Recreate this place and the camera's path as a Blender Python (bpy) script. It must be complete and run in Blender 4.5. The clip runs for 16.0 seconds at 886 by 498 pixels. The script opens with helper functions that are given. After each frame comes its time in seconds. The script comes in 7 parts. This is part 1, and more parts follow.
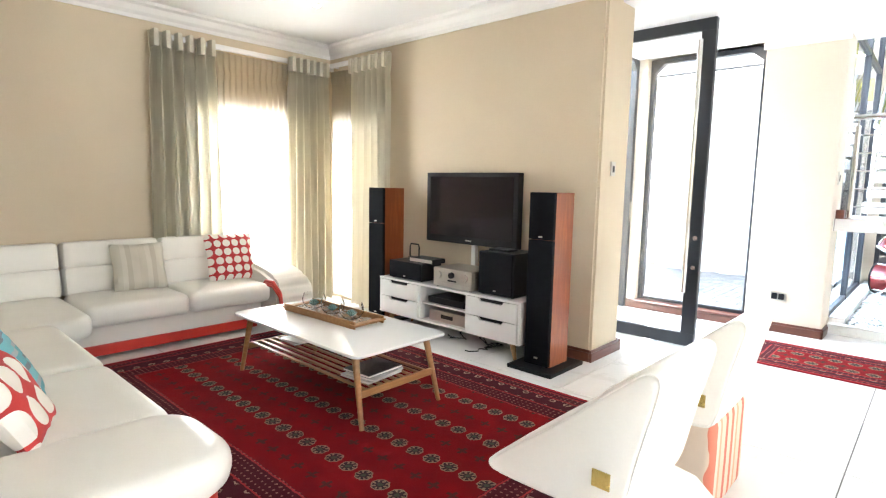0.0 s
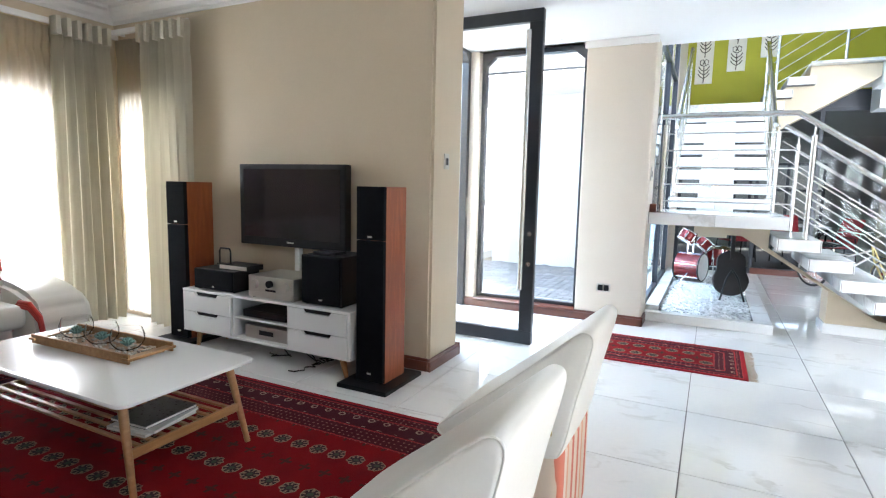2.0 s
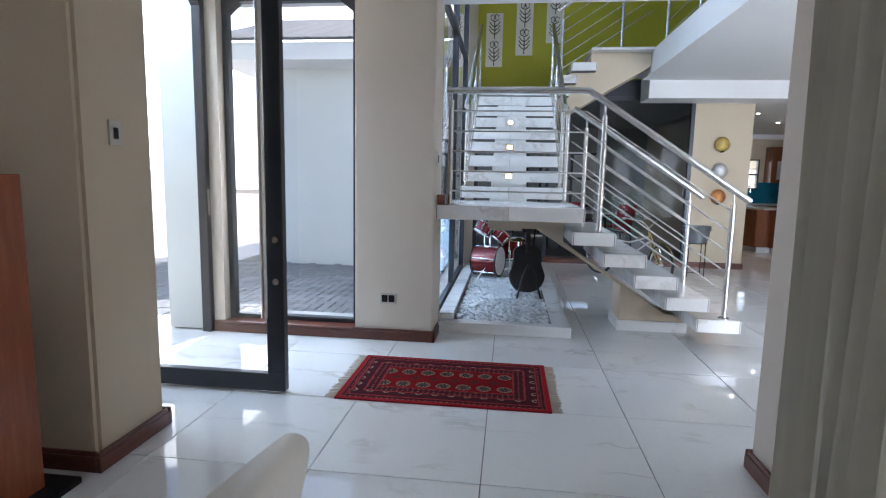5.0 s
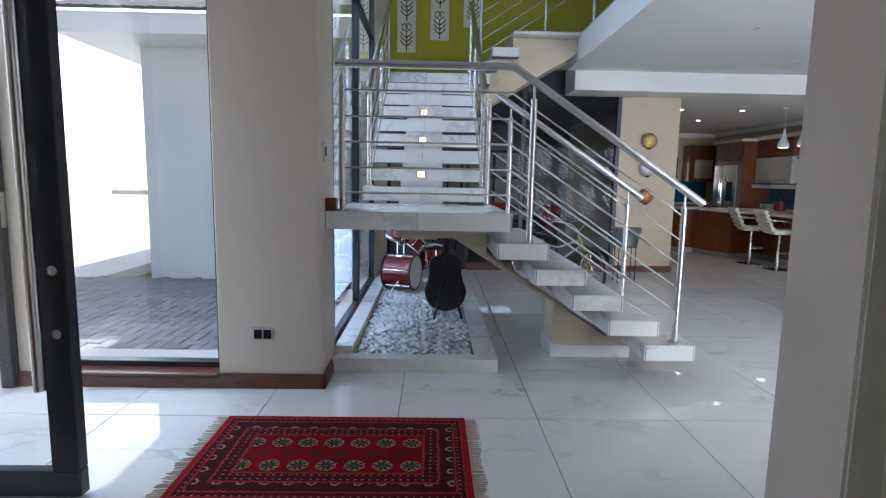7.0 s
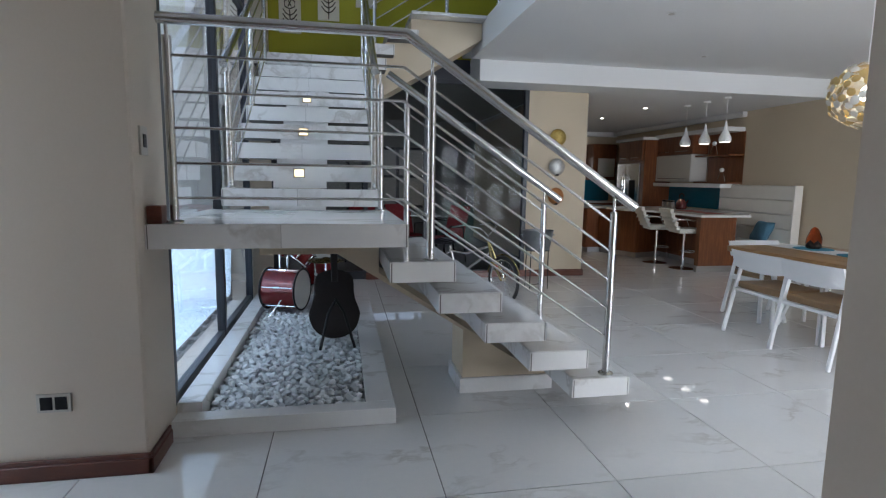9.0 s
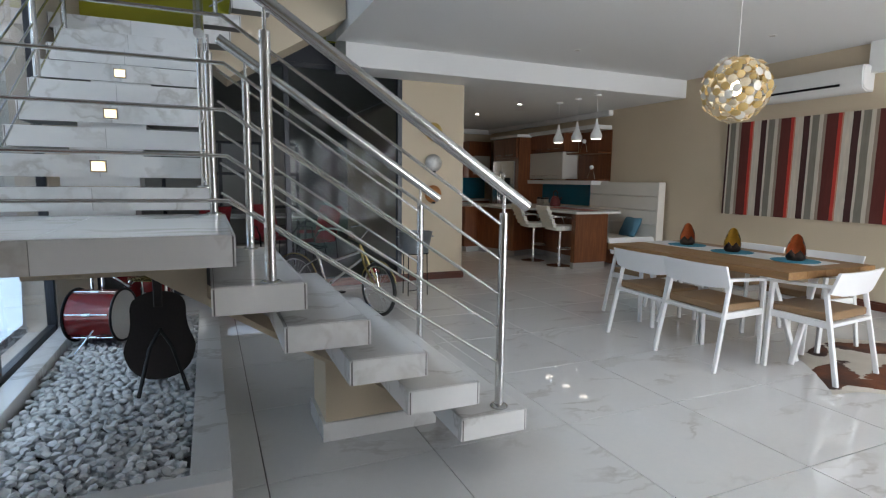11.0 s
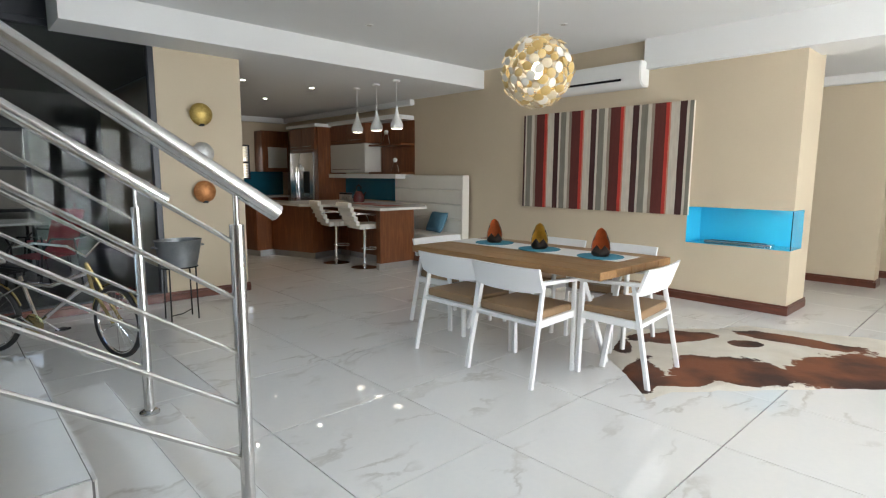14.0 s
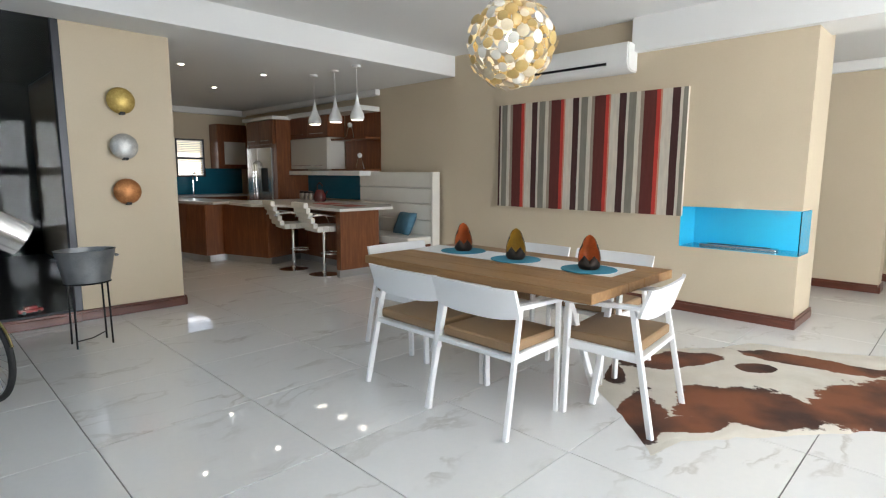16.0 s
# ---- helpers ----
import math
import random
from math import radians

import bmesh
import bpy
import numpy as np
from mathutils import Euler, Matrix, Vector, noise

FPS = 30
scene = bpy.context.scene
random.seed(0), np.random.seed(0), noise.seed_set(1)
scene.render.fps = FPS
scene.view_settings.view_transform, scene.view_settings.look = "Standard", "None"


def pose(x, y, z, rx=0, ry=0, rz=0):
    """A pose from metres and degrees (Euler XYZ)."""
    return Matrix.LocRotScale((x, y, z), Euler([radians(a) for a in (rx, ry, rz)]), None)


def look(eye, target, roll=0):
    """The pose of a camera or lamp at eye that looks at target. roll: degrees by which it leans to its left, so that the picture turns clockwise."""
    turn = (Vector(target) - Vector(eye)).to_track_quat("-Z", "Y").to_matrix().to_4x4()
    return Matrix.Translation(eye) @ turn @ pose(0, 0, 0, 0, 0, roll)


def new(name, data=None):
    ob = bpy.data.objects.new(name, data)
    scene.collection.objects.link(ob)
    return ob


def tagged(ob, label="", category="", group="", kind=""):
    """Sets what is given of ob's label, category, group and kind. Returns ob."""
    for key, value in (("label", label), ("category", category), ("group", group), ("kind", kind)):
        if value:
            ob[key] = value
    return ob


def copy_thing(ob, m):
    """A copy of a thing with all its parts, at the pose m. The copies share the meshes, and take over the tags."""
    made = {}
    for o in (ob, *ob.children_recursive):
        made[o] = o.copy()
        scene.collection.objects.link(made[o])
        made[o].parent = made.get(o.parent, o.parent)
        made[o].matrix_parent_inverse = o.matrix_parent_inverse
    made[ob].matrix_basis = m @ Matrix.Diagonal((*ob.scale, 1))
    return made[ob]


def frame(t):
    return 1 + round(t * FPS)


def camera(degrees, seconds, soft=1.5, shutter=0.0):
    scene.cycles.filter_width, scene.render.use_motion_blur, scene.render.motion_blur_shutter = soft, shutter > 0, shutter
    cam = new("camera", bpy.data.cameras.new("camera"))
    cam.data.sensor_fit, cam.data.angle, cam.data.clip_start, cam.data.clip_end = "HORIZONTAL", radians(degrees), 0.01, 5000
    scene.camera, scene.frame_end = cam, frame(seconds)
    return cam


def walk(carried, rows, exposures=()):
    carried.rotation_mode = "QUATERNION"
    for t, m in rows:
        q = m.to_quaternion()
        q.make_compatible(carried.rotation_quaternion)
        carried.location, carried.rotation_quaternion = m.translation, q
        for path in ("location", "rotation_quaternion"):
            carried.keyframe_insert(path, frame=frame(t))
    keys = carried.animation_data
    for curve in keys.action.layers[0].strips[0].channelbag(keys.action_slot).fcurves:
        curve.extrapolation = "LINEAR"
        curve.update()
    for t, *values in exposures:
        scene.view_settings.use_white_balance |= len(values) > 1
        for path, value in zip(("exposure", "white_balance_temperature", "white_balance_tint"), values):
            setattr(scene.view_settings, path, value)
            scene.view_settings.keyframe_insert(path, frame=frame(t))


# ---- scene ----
cam = camera(78.6, 16.0, 1.2)
METRES, EYE, TURN = 5.97, 1.4, 42.7
ROWS = [
    (0.0, 0.0, 0.0, 0.0, 0.13, -6.8, -1.11),
    (0.5, 0.009, 0.0208, 0.0007, -3.36, -6.75, -1.15),
    (1.0, 0.0163, 0.0419, 0.0011, -7.26, -6.77, -1.2),
    (1.5, 0.0225, 0.0626, -0.0006, -11.81, -6.77, -1.22),
    (2.0, 0.0316, 0.0813, -0.0038, -16.25, -6.76, -1.28),
    (2.5, 0.0508, 0.1034, -0.0051, -20.34, -6.84, -1.3),
    (3.0, 0.0716, 0.125, -0.0066, -23.91, -7.04, -1.25),
    (3.5, 0.0914, 0.1507, -0.0019, -27.9, -7.33, -1.38),
    (4.0, 0.118, 0.1783, -0.0029, -31.2, -7.51, -1.34),
    (6.5, 0.2808, 0.3243, -0.005, -41.3, -7.33, -1.03),
    (7.0, 0.3074, 0.3477, -0.0052, -43.66, -7.38, -1.06),
    (7.5, 0.3388, 0.3672, -0.0049, -45.75, -7.37, -1.01),
    (8.0, 0.3684, 0.3869, -0.0046, -47.79, -7.37, -0.95),
    (8.5, 0.3954, 0.4076, -0.0039, -50.4, -7.35, -0.89),
    (11.0, 0.5216, 0.4742, -0.0074, -66.12, -7.28, -0.73),
    (11.5, 0.543, 0.4795, -0.0079, -69.59, -7.31, -0.63),
    (12.0, 0.5656, 0.4851, -0.006, -73.5, -7.34, -0.53),
    (12.5, 0.5859, 0.4879, -0.005, -77.71, -7.37, -0.38),
    (13.0, 0.6124, 0.4864, -0.0078, -81.46, -7.42, -0.48),
    (13.5, 0.6401, 0.4828, -0.0103, -83.91, -7.46, -0.44),
    (14.0, 0.6708, 0.4816, -0.0085, -85.74, -7.69, -0.36),
    (14.5, 0.7042, 0.4803, -0.0094, -86.92, -7.73, -0.38),
    (15.0, 0.7391, 0.4742, -0.0095, -87.53, -7.86, -0.34),
    (15.5, 0.7674, 0.4685, -0.0107, -87.77, -7.97, -0.23),
    (16.0, 0.796, 0.4664, -0.0091, -88.0, -7.99, -0.24),
]
EXPOSURES = [(0.0, 3.2, 6500, 10), (0.5, 3.0, 6400, 10), (1.0, 2.85, 6350, 10), (1.5, 2.7, 6080, 10), (2.0, 2.35, 6000, 10), (2.5, 1.95, 5980, 11), (3.0, 1.6, 5970, 12), (3.5, 1.3, 5900, 13), (4.2, 1.05, 5850, 13), (6.3, 0.62, 5830, 14), (8.7, 0.24, 6030, 13), (10.8, 0.18, 6340, 12), (12.0, 0.58, 6500, 11), (13.0, 0.68, 6540, 9), (14.0, 0.65, 6570, 9.5), (15.0, 0.65, 6530, 10), (16.0, 0.78, 6480, 10)]
walk(cam, [(t, pose(0, 0, EYE, 0, 0, TURN) @ pose(METRES * x, METRES * y, METRES * z, 90 + pitch, roll, yaw)) for t, x, y, z, yaw, pitch, roll in ROWS], EXPOSURES)

# ---- world, sun, daylight in the openings and fill lamps ----
world = bpy.data.worlds.new("world")
world.use_nodes = True
scene.world = world
sky = world.node_tree.nodes.new("ShaderNodeTexSky")
sky.sky_type, sky.sun_disc = "NISHITA", False
sky.sun_elevation, sky.sun_rotation = radians(55), radians(25)
sky.dust_density = 2.0
world.node_tree.links.new(sky.outputs[0], world.node_tree.nodes["Background"].inputs[0])
world.node_tree.nodes["Background"].inputs[1].default_value = 0.15
sun = new("sun", bpy.data.lights.new("sun", "SUN"))
sun.data.energy, sun.data.angle, sun.data.color = 5.0, radians(0.5), (1.0, 0.95, 0.87)
sun.matrix_world = look((0, 0, 20), (-0.42 * 5.7, -0.91 * 5.7, 20 - 8.2))


def daylight(name, eye, target, width, height, watts, tint=(0.93, 0.97, 1.0)):
    """An area lamp for sky light, in an opening or outside one."""
    ob = new(name, bpy.data.lights.new(name, "AREA"))
    ob.data.shape, ob.data.size, ob.data.size_y = "RECTANGLE", width, height
    ob.data.energy, ob.data.color = watts, tint
    ob.matrix_world = look(eye, target)
    return ob


daylight("daylight_west", (-5.85, 2.86, 1.15), (0, 2.86, 1.15), 1.1, 2.1, 26)
daylight("daylight_corner", (-5.0, 4.5, 1.15), (-5.0, 0, 1.15), 1.0, 2.1, 12)
daylight("daylight_east", (1.5, 1.6, 1.3), (-3, 1.6, 1.2), 4.4, 2.3, 5.5)
daylight("daylight_stairs", (-1.12, 8.0, 3.3), (2, 8.0, 2.55), 2.4, 2.6, 5.5, (0.60, 0.80, 1.0))
# Added low at the stair window to brighten and cool the pebbles.
daylight("fill_light_pebbles", (-0.95, 7.95, 0.62), (2, 7.95, 0.5), 2.4, 0.8, 8.0, (0.50, 0.74, 1.0))
# Fill lamps hung outdoors above the openings to brighten a dim hall.
daylight("fill_light_hall", (-2.0, 7.3, 4.15), (-1.3, 4.8, 0.4), 1.3, 0.9, 55, (0.70, 0.86, 1.0))
daylight("fill_light_entrance", (-3.7, 5.4, 3.55), (-0.8, 5.2, 0.5), 1.5, 0.9, 55, (0.70, 0.86, 1.0))
daylight("daylight_dining", (4.6, 1.3, 1.3), (4.6, 6, 2.9), 4.4, 2.5, 370)


def lit_downlight(x, y, z, watts):
    """A small warm lamp under a lit downlight."""
    ob = new("downlight_lamp", bpy.data.lights.new("downlight_lamp", "SPOT"))
    ob.data.energy, ob.data.color, ob.data.shadow_soft_size = watts, (1.0, 0.74, 0.45), 0.03
    ob.data.spot_size, ob.data.spot_blend = radians(110), 0.6
    ob.matrix_world = look((x, y, z - 0.05), (x, y + 0.001, 0))


for x, y in ((4.16, 12.2), (5.18, 13.7), (5.18, 12.15)):
    lit_downlight(x, y, 2.62, 6)

# ---- materials ----


def shader(name, colour, rough=0.5, metal=0.0, second=None, scale=3.0, fine=60.0, amount=0.5, bump=0.05, coat=0.0, stretch=(1, 1, 1), rough_var=0.1, per_object=0.0):
    """A surface of two colours mixed by a broad noise, with a fine grain in roughness and relief."""
    m = bpy.data.materials.new(name)
    m.use_nodes = True
    n, l = m.node_tree.nodes, m.node_tree.links
    b = n["Principled BSDF"]
    b.inputs["Metallic"].default_value, b.inputs["Coat Weight"].default_value, b.inputs["Coat Roughness"].default_value = metal, coat, 0.08
    c = n.new("ShaderNodeTexCoord")
    mp = n.new("ShaderNodeMapping")
    mp.inputs["Scale"].default_value = stretch
    l.new(c.outputs["Object"], mp.inputs["Vector"])
    broad, grain = n.new("ShaderNodeTexNoise"), n.new("ShaderNodeTexNoise")
    broad.inputs["Scale"].default_value, broad.inputs["Detail"].default_value = scale, 4
    grain.inputs["Scale"].default_value, grain.inputs["Detail"].default_value = fine, 3
    l.new(mp.outputs[0], broad.inputs["Vector"])
    l.new(mp.outputs[0], grain.inputs["Vector"])
    add = n.new("ShaderNodeMath")
    add.operation = "MULTIPLY_ADD"
    l.new(grain.outputs["Fac"], add.inputs[0])
    add.inputs[1].default_value = 0.45
    l.new(broad.outputs["Fac"], add.inputs[2])
    ramp = n.new("ShaderNodeMapRange")
    ramp.inputs["From Min"].default_value, ramp.inputs["From Max"].default_value = 0.45, 1.0
    ramp.inputs["To Max"].default_value = amount * 2
    l.new(add.outputs[0], ramp.inputs["Value"])
    mix = n.new("ShaderNodeMix")
    mix.data_type = "RGBA"
    mix.inputs["A"].default_value = (*colour, 1)
    mix.inputs["B"].default_value = (*(second or [v * 0.85 for v in colour]), 1)
    l.new(ramp.outputs[0], mix.inputs["Factor"])
    out = mix.outputs["Result"]
    if per_object:
        info, hsv, span = n.new("ShaderNodeObjectInfo"), n.new("ShaderNodeHueSaturation"), n.new("ShaderNodeMapRange")
        span.inputs["To Min"].default_value, span.inputs["To Max"].default_value = 1 - per_object, 1 + per_object
        l.new(info.outputs["Random"], span.inputs["Value"])
        l.new(span.outputs[0], hsv.inputs["Value"])
        l.new(out, hsv.inputs["Color"])
        out = hsv.outputs["Color"]
    l.new(out, b.inputs["Base Color"])
    rr = n.new("ShaderNodeMapRange")
    rr.inputs["To Min"].default_value, rr.inputs["To Max"].default_value = max(0.02, rough - rough_var), min(1, rough + rough_var)
    l.new(grain.outputs["Fac"], rr.inputs["Value"])
    l.new(rr.outputs[0], b.inputs["Roughness"])
    if bump:
        bp = n.new("ShaderNodeBump")
        bp.inputs["Strength"].default_value, bp.inputs["Distance"].default_value = bump, 0.01
        l.new(add.outputs[0], bp.inputs["Height"])
        l.new(bp.outputs[0], b.inputs["Normal"])
    return m


def marble(name, rough=0.06, veined=0.47):
    """Polished white tile with soft grey-ochre veins; each tile takes its own piece of the pattern."""
    m = shader(name, (0.80, 0.79, 0.77), rough, 0, (0.74, 0.74, 0.735), 1.2, 30, 0.5, 0.0, rough_var=0.02)
    n, l = m.node_tree.nodes, m.node_tree.links
    b = n["Principled BSDF"]
    base = b.inputs["Base Color"].links[0].from_socket
    c, info = n.new("ShaderNodeTexCoord"), n.new("ShaderNodeObjectInfo")
    shift = n.new("ShaderNodeVectorMath")
    shift.operation = "MULTIPLY_ADD"
    l.new(info.outputs["Random"], shift.inputs[0])
    shift.inputs[1].default_value = (37, 53, 71)
    l.new(c.outputs["Object"], shift.inputs[2])
    warp = n.new("ShaderNodeTexNoise")
    warp.inputs["Scale"].default_value, warp.inputs["Detail"].default_value = 1.6, 6
    l.new(shift.outputs[0], warp.inputs["Vector"])
    turn = n.new("ShaderNodeMapping")
    turn.inputs["Rotation"].default_value = (0, 0, 0.7)
    turn.inputs["Scale"].default_value = (0.55, 2.2, 1)
    l.new(shift.outputs[0], turn.inputs["Vector"])
    bend = n.new("ShaderNodeVectorMath")
    bend.operation = "MULTIPLY_ADD"
    l.new(warp.outputs["Color"], bend.inputs[0])
    bend.inputs[1].default_value = (1.1, 1.1, 1.1)
    l.new(turn.outputs[0], bend.inputs[2])
    vein = n.new("ShaderNodeTexNoise")
    vein.inputs["Scale"].default_value, vein.inputs["Detail"].default_value, vein.inputs["Roughness"].default_value = 0.9, 5, 0.55
    l.new(bend.outputs[0], vein.inputs["Vector"])
    edge = n.new("ShaderNodeMath")
    edge.operation = "SUBTRACT"
    edge.inputs[1].default_value = 0.5
    l.new(vein.outputs["Fac"], edge.inputs[0])
    ab = n.new("ShaderNodeMath")
    ab.operation = "ABSOLUTE"
    l.new(edge.outputs[0], ab.inputs[0])
    rng = n.new("ShaderNodeMapRange")
    rng.inputs["From Max"].default_value, rng.inputs["To Min"].default_value, rng.inputs["To Max"].default_value = 0.024, 0.6, 0.0
    l.new(ab.outputs[0], rng.inputs["Value"])
    patch = n.new("ShaderNodeTexNoise")
    patch.inputs["Scale"].default_value = 2.3
    l.new(shift.outputs[0], patch.inputs["Vector"])
    pr = n.new("ShaderNodeMapRange")
    pr.inputs["From Min"].default_value, pr.inputs["From Max"].default_value = veined, veined + 0.19
    l.new(patch.outputs["Fac"], pr.inputs["Value"])
    both = n.new("ShaderNodeMath")
    both.operation = "MULTIPLY"
    l.new(rng.outputs[0], both.inputs[0])
    l.new(pr.outputs[0], both.inputs[1])
    mix = n.new("ShaderNodeMix")
    mix.data_type = "RGBA"
    mix.inputs["B"].default_value = (0.46, 0.43, 0.39, 1)
    l.new(both.outputs[0], mix.inputs["Factor"])
    l.new(base, mix.inputs["A"])
    l.new(mix.outputs["Result"], b.inputs["Base Color"])
    return m


def glass(name, tint=(1, 1, 1), rough=0.0):
    m = bpy.data.materials.new(name)
    m.use_nodes = True
    b = m.node_tree.nodes["Principled BSDF"]
    b.inputs["Base Color"].default_value = (*tint, 1)
    b.inputs["Transmission Weight"].default_value, b.inputs["Roughness"].default_value, b.inputs["IOR"].default_value = 1.0, rough, 1.45
    return m


def lamp_glow(name, colour, strength):
    m = bpy.data.materials.new(name)
    m.use_nodes = True
    b = m.node_tree.nodes["Principled BSDF"]
    b.inputs["Emission Color"].default_value, b.inputs["Emission Strength"].default_value = (*colour, 1), strength
    return m


WALL = shader("beige_wall_paint", (0.615, 0.517, 0.378), 0.7, 0, (0.575, 0.482, 0.348), 1.3, 90, 0.5, 0.12)
WALL_PALE = shader("pale_wall_paint", (0.68, 0.605, 0.515), 0.7, 0, (0.645, 0.57, 0.48), 1.3, 90, 0.5, 0.1)
CEILING = shader("white_ceiling_paint", (0.80, 0.80, 0.79), 0.85, 0, (0.77, 0.77, 0.76), 0.8, 70, 0.4, 0.04)
WHITE_TRIM = shader("white_trim_paint", (0.82, 0.81, 0.79), 0.5, 0, (0.78, 0.77, 0.75), 2, 60, 0.4, 0.03)
GREEN = shader("lime_green_wall_paint", (0.42, 0.40, 0.02), 0.65, 0, (0.385, 0.365, 0.02), 1.5, 80, 0.5, 0.08)
EXTERIOR = shader("grey_green_exterior_render", (0.70, 0.72, 0.70), 0.9, 0, (0.64, 0.66, 0.64), 1.1, 120, 0.6, 0.3)
TILE = marble("polished_marble_tile", 0.03)
TILE.node_tree.nodes["Principled BSDF"].inputs["IOR"].default_value = 1.72
TILE_RIM = marble("satin_marble_tile", 0.11, 0.34)
GROUT = shader("grey_grout", (0.20, 0.19, 0.18), 0.85, 0, (0.16, 0.155, 0.15), 6, 90, 0.5, 0.1)
MAHOGANY = shader("mahogany_skirting", (0.16, 0.045, 0.024), 0.35, 0, (0.10, 0.026, 0.014), 5, 70, 0.8, 0.05, 0.3, (1, 1, 6))
BLACK_FRAME = shader("charcoal_aluminium", (0.022, 0.025, 0.033), 0.35, 0.2, (0.03, 0.033, 0.041), 3, 150, 0.5, 0.03)
STEEL = shader("brushed_stainless_steel", (0.62, 0.62, 0.61), 0.24, 1.0, (0.58, 0.58, 0.57), 4, 200, 0.2, 0.0, rough_var=0.04)
CHROME = shader("chrome", (0.8, 0.8, 0.8), 0.07, 1.0, (0.74, 0.74, 0.74), 4, 60, 0.3, 0.0, rough_var=0.03)
GLASS = glass("window_glass")
THIN_GLASS = glass("thin_bowl_glass")
THIN_GLASS.node_tree.nodes["Principled BSDF"].inputs["IOR"].default_value = 1.12
DARK_GLASS = glass("tinted_glass", (0.62, 0.65, 0.65))
DARK_GLASS.node_tree.nodes["Principled BSDF"].inputs["IOR"].default_value = 1.16
LEATHER = shader("white_leather", (0.78, 0.745, 0.67), 0.34, 0, (0.73, 0.695, 0.62), 4, 140, 0.5, 0.12)
RED_LEATHER = shader("red_leather", (0.55, 0.035, 0.02), 0.4, 0, (0.46, 0.028, 0.016), 4, 140, 0.5, 0.12)
WHITE_LACQUER = shader("white_lacquer", (0.80, 0.80, 0.78), 0.24, 0, (0.785, 0.785, 0.765), 2, 8, 0.3, 0.0, rough_var=0.03)
OAK = shader("honey_oak", (0.42, 0.22, 0.085), 0.42, 0, (0.30, 0.145, 0.05), 3, 45, 0.8, 0.06, 0.1, (14, 2, 14))
OAK_TOP = shader("oak_table_top", (0.36, 0.205, 0.085), 0.45, 0, (0.26, 0.14, 0.055), 2.5, 40, 0.9, 0.08, 0.05, (14, 1.2, 14))
CHERRY = shader("cherry_veneer", (0.36, 0.10, 0.028), 0.38, 0, (0.25, 0.062, 0.016), 3, 40, 0.8, 0.04, 0.15, (12, 12, 1.4))
KITCHEN_WOOD = shader("kitchen_mahogany_veneer", (0.25, 0.088, 0.028), 0.32, 0, (0.155, 0.048, 0.016), 2.5, 40, 0.8, 0.04, 0.2, (12, 12, 1.2))
BLACK_CLOTH = shader("black_speaker_cloth", (0.006, 0.006, 0.008), 0.9, 0, (0.010, 0.010, 0.012), 8, 260, 0.5, 0.25)
BLACK = shader("black_plastic", (0.008, 0.008, 0.009), 0.4, 0, (0.013, 0.013, 0.014), 4, 160, 0.5, 0.05)
SCREEN = shader("dark_screen_glass", (0.010, 0.006, 0.009), 0.10, 0, (0.014, 0.008, 0.012), 2, 20, 0.4, 0.0, 0.0, rough_var=0.02)
for _m, _v in ((BLACK_CLOTH, 0.08), (BLACK, 0.22)):
    _m.node_tree.nodes["Principled BSDF"].inputs["Specular IOR Level"].default_value = _v
SILVER = shader("champagne_aluminium", (0.60, 0.57, 0.52), 0.35, 0.8, (0.54, 0.51, 0.46), 4, 160, 0.5, 0.03)
CURTAIN = shader("sage_silk_curtain", (0.76, 0.71, 0.58), 0.5, 0, (0.63, 0.585, 0.465), 2, 110, 0.6, 0.15, 0, (18, 18, 0.6))
_n, _l = CURTAIN.node_tree.nodes, CURTAIN.node_tree.links
_t, _mx = _n.new("ShaderNodeBsdfTranslucent"), _n.new("ShaderNodeMixShader")
_t.inputs[0].default_value, _mx.inputs[0].default_value = (0.60, 0.58, 0.50, 1), 0.26
_l.new(_n["Principled BSDF"].outputs[0], _mx.inputs[1])
_l.new(_t.outputs[0], _mx.inputs[2])
_l.new(_mx.outputs[0], _n["Material Output"].inputs["Surface"])
# Lining colour raised to stand in for backlight from the east window.
LINED_BACKLIT = shader("lined_curtain_backlit_tone", (0.82, 0.79, 0.71), 0.55, 0, (0.74, 0.71, 0.62), 2, 110, 0.6, 0.15, 0, (18, 18, 0.6))
_n, _l = LINED_BACKLIT.node_tree.nodes, LINED_BACKLIT.node_tree.links
_t, _mx = _n.new("ShaderNodeBsdfTranslucent"), _n.new("ShaderNodeMixShader")
_t.inputs[0].default_value, _mx.inputs[0].default_value = (0.84, 0.81, 0.72, 1), 0.10
_l.new(_n["Principled BSDF"].outputs[0], _mx.inputs[1])
_l.new(_t.outputs[0], _mx.inputs[2])
_l.new(_mx.outputs[0], _n["Material Output"].inputs["Surface"])
BRASS = shader("brass", (0.62, 0.47, 0.16), 0.25, 1.0, (0.50, 0.37, 0.11), 6, 50, 0.6, 0.08)


# ---- builders ----
def slab(bm, x0, x1, y0, y1, z0, z1, bevel=0.0, seg=2):
    """A box between two corners, its edges rounded."""
    r = bmesh.ops.create_cube(bm, size=1.0, matrix=Matrix.Translation(((x0 + x1) / 2, (y0 + y1) / 2, (z0 + z1) / 2)) @ Matrix.Diagonal((abs(x1 - x0), abs(y1 - y0), abs(z1 - z0), 1)))
    if bevel:
        vs = set(r["verts"])
        bmesh.ops.bevel(bm, geom=[e for e in bm.edges if e.verts[0] in vs and e.verts[1] in vs], offset=bevel, segments=seg, profile=0.7, affect="EDGES")
    return bm


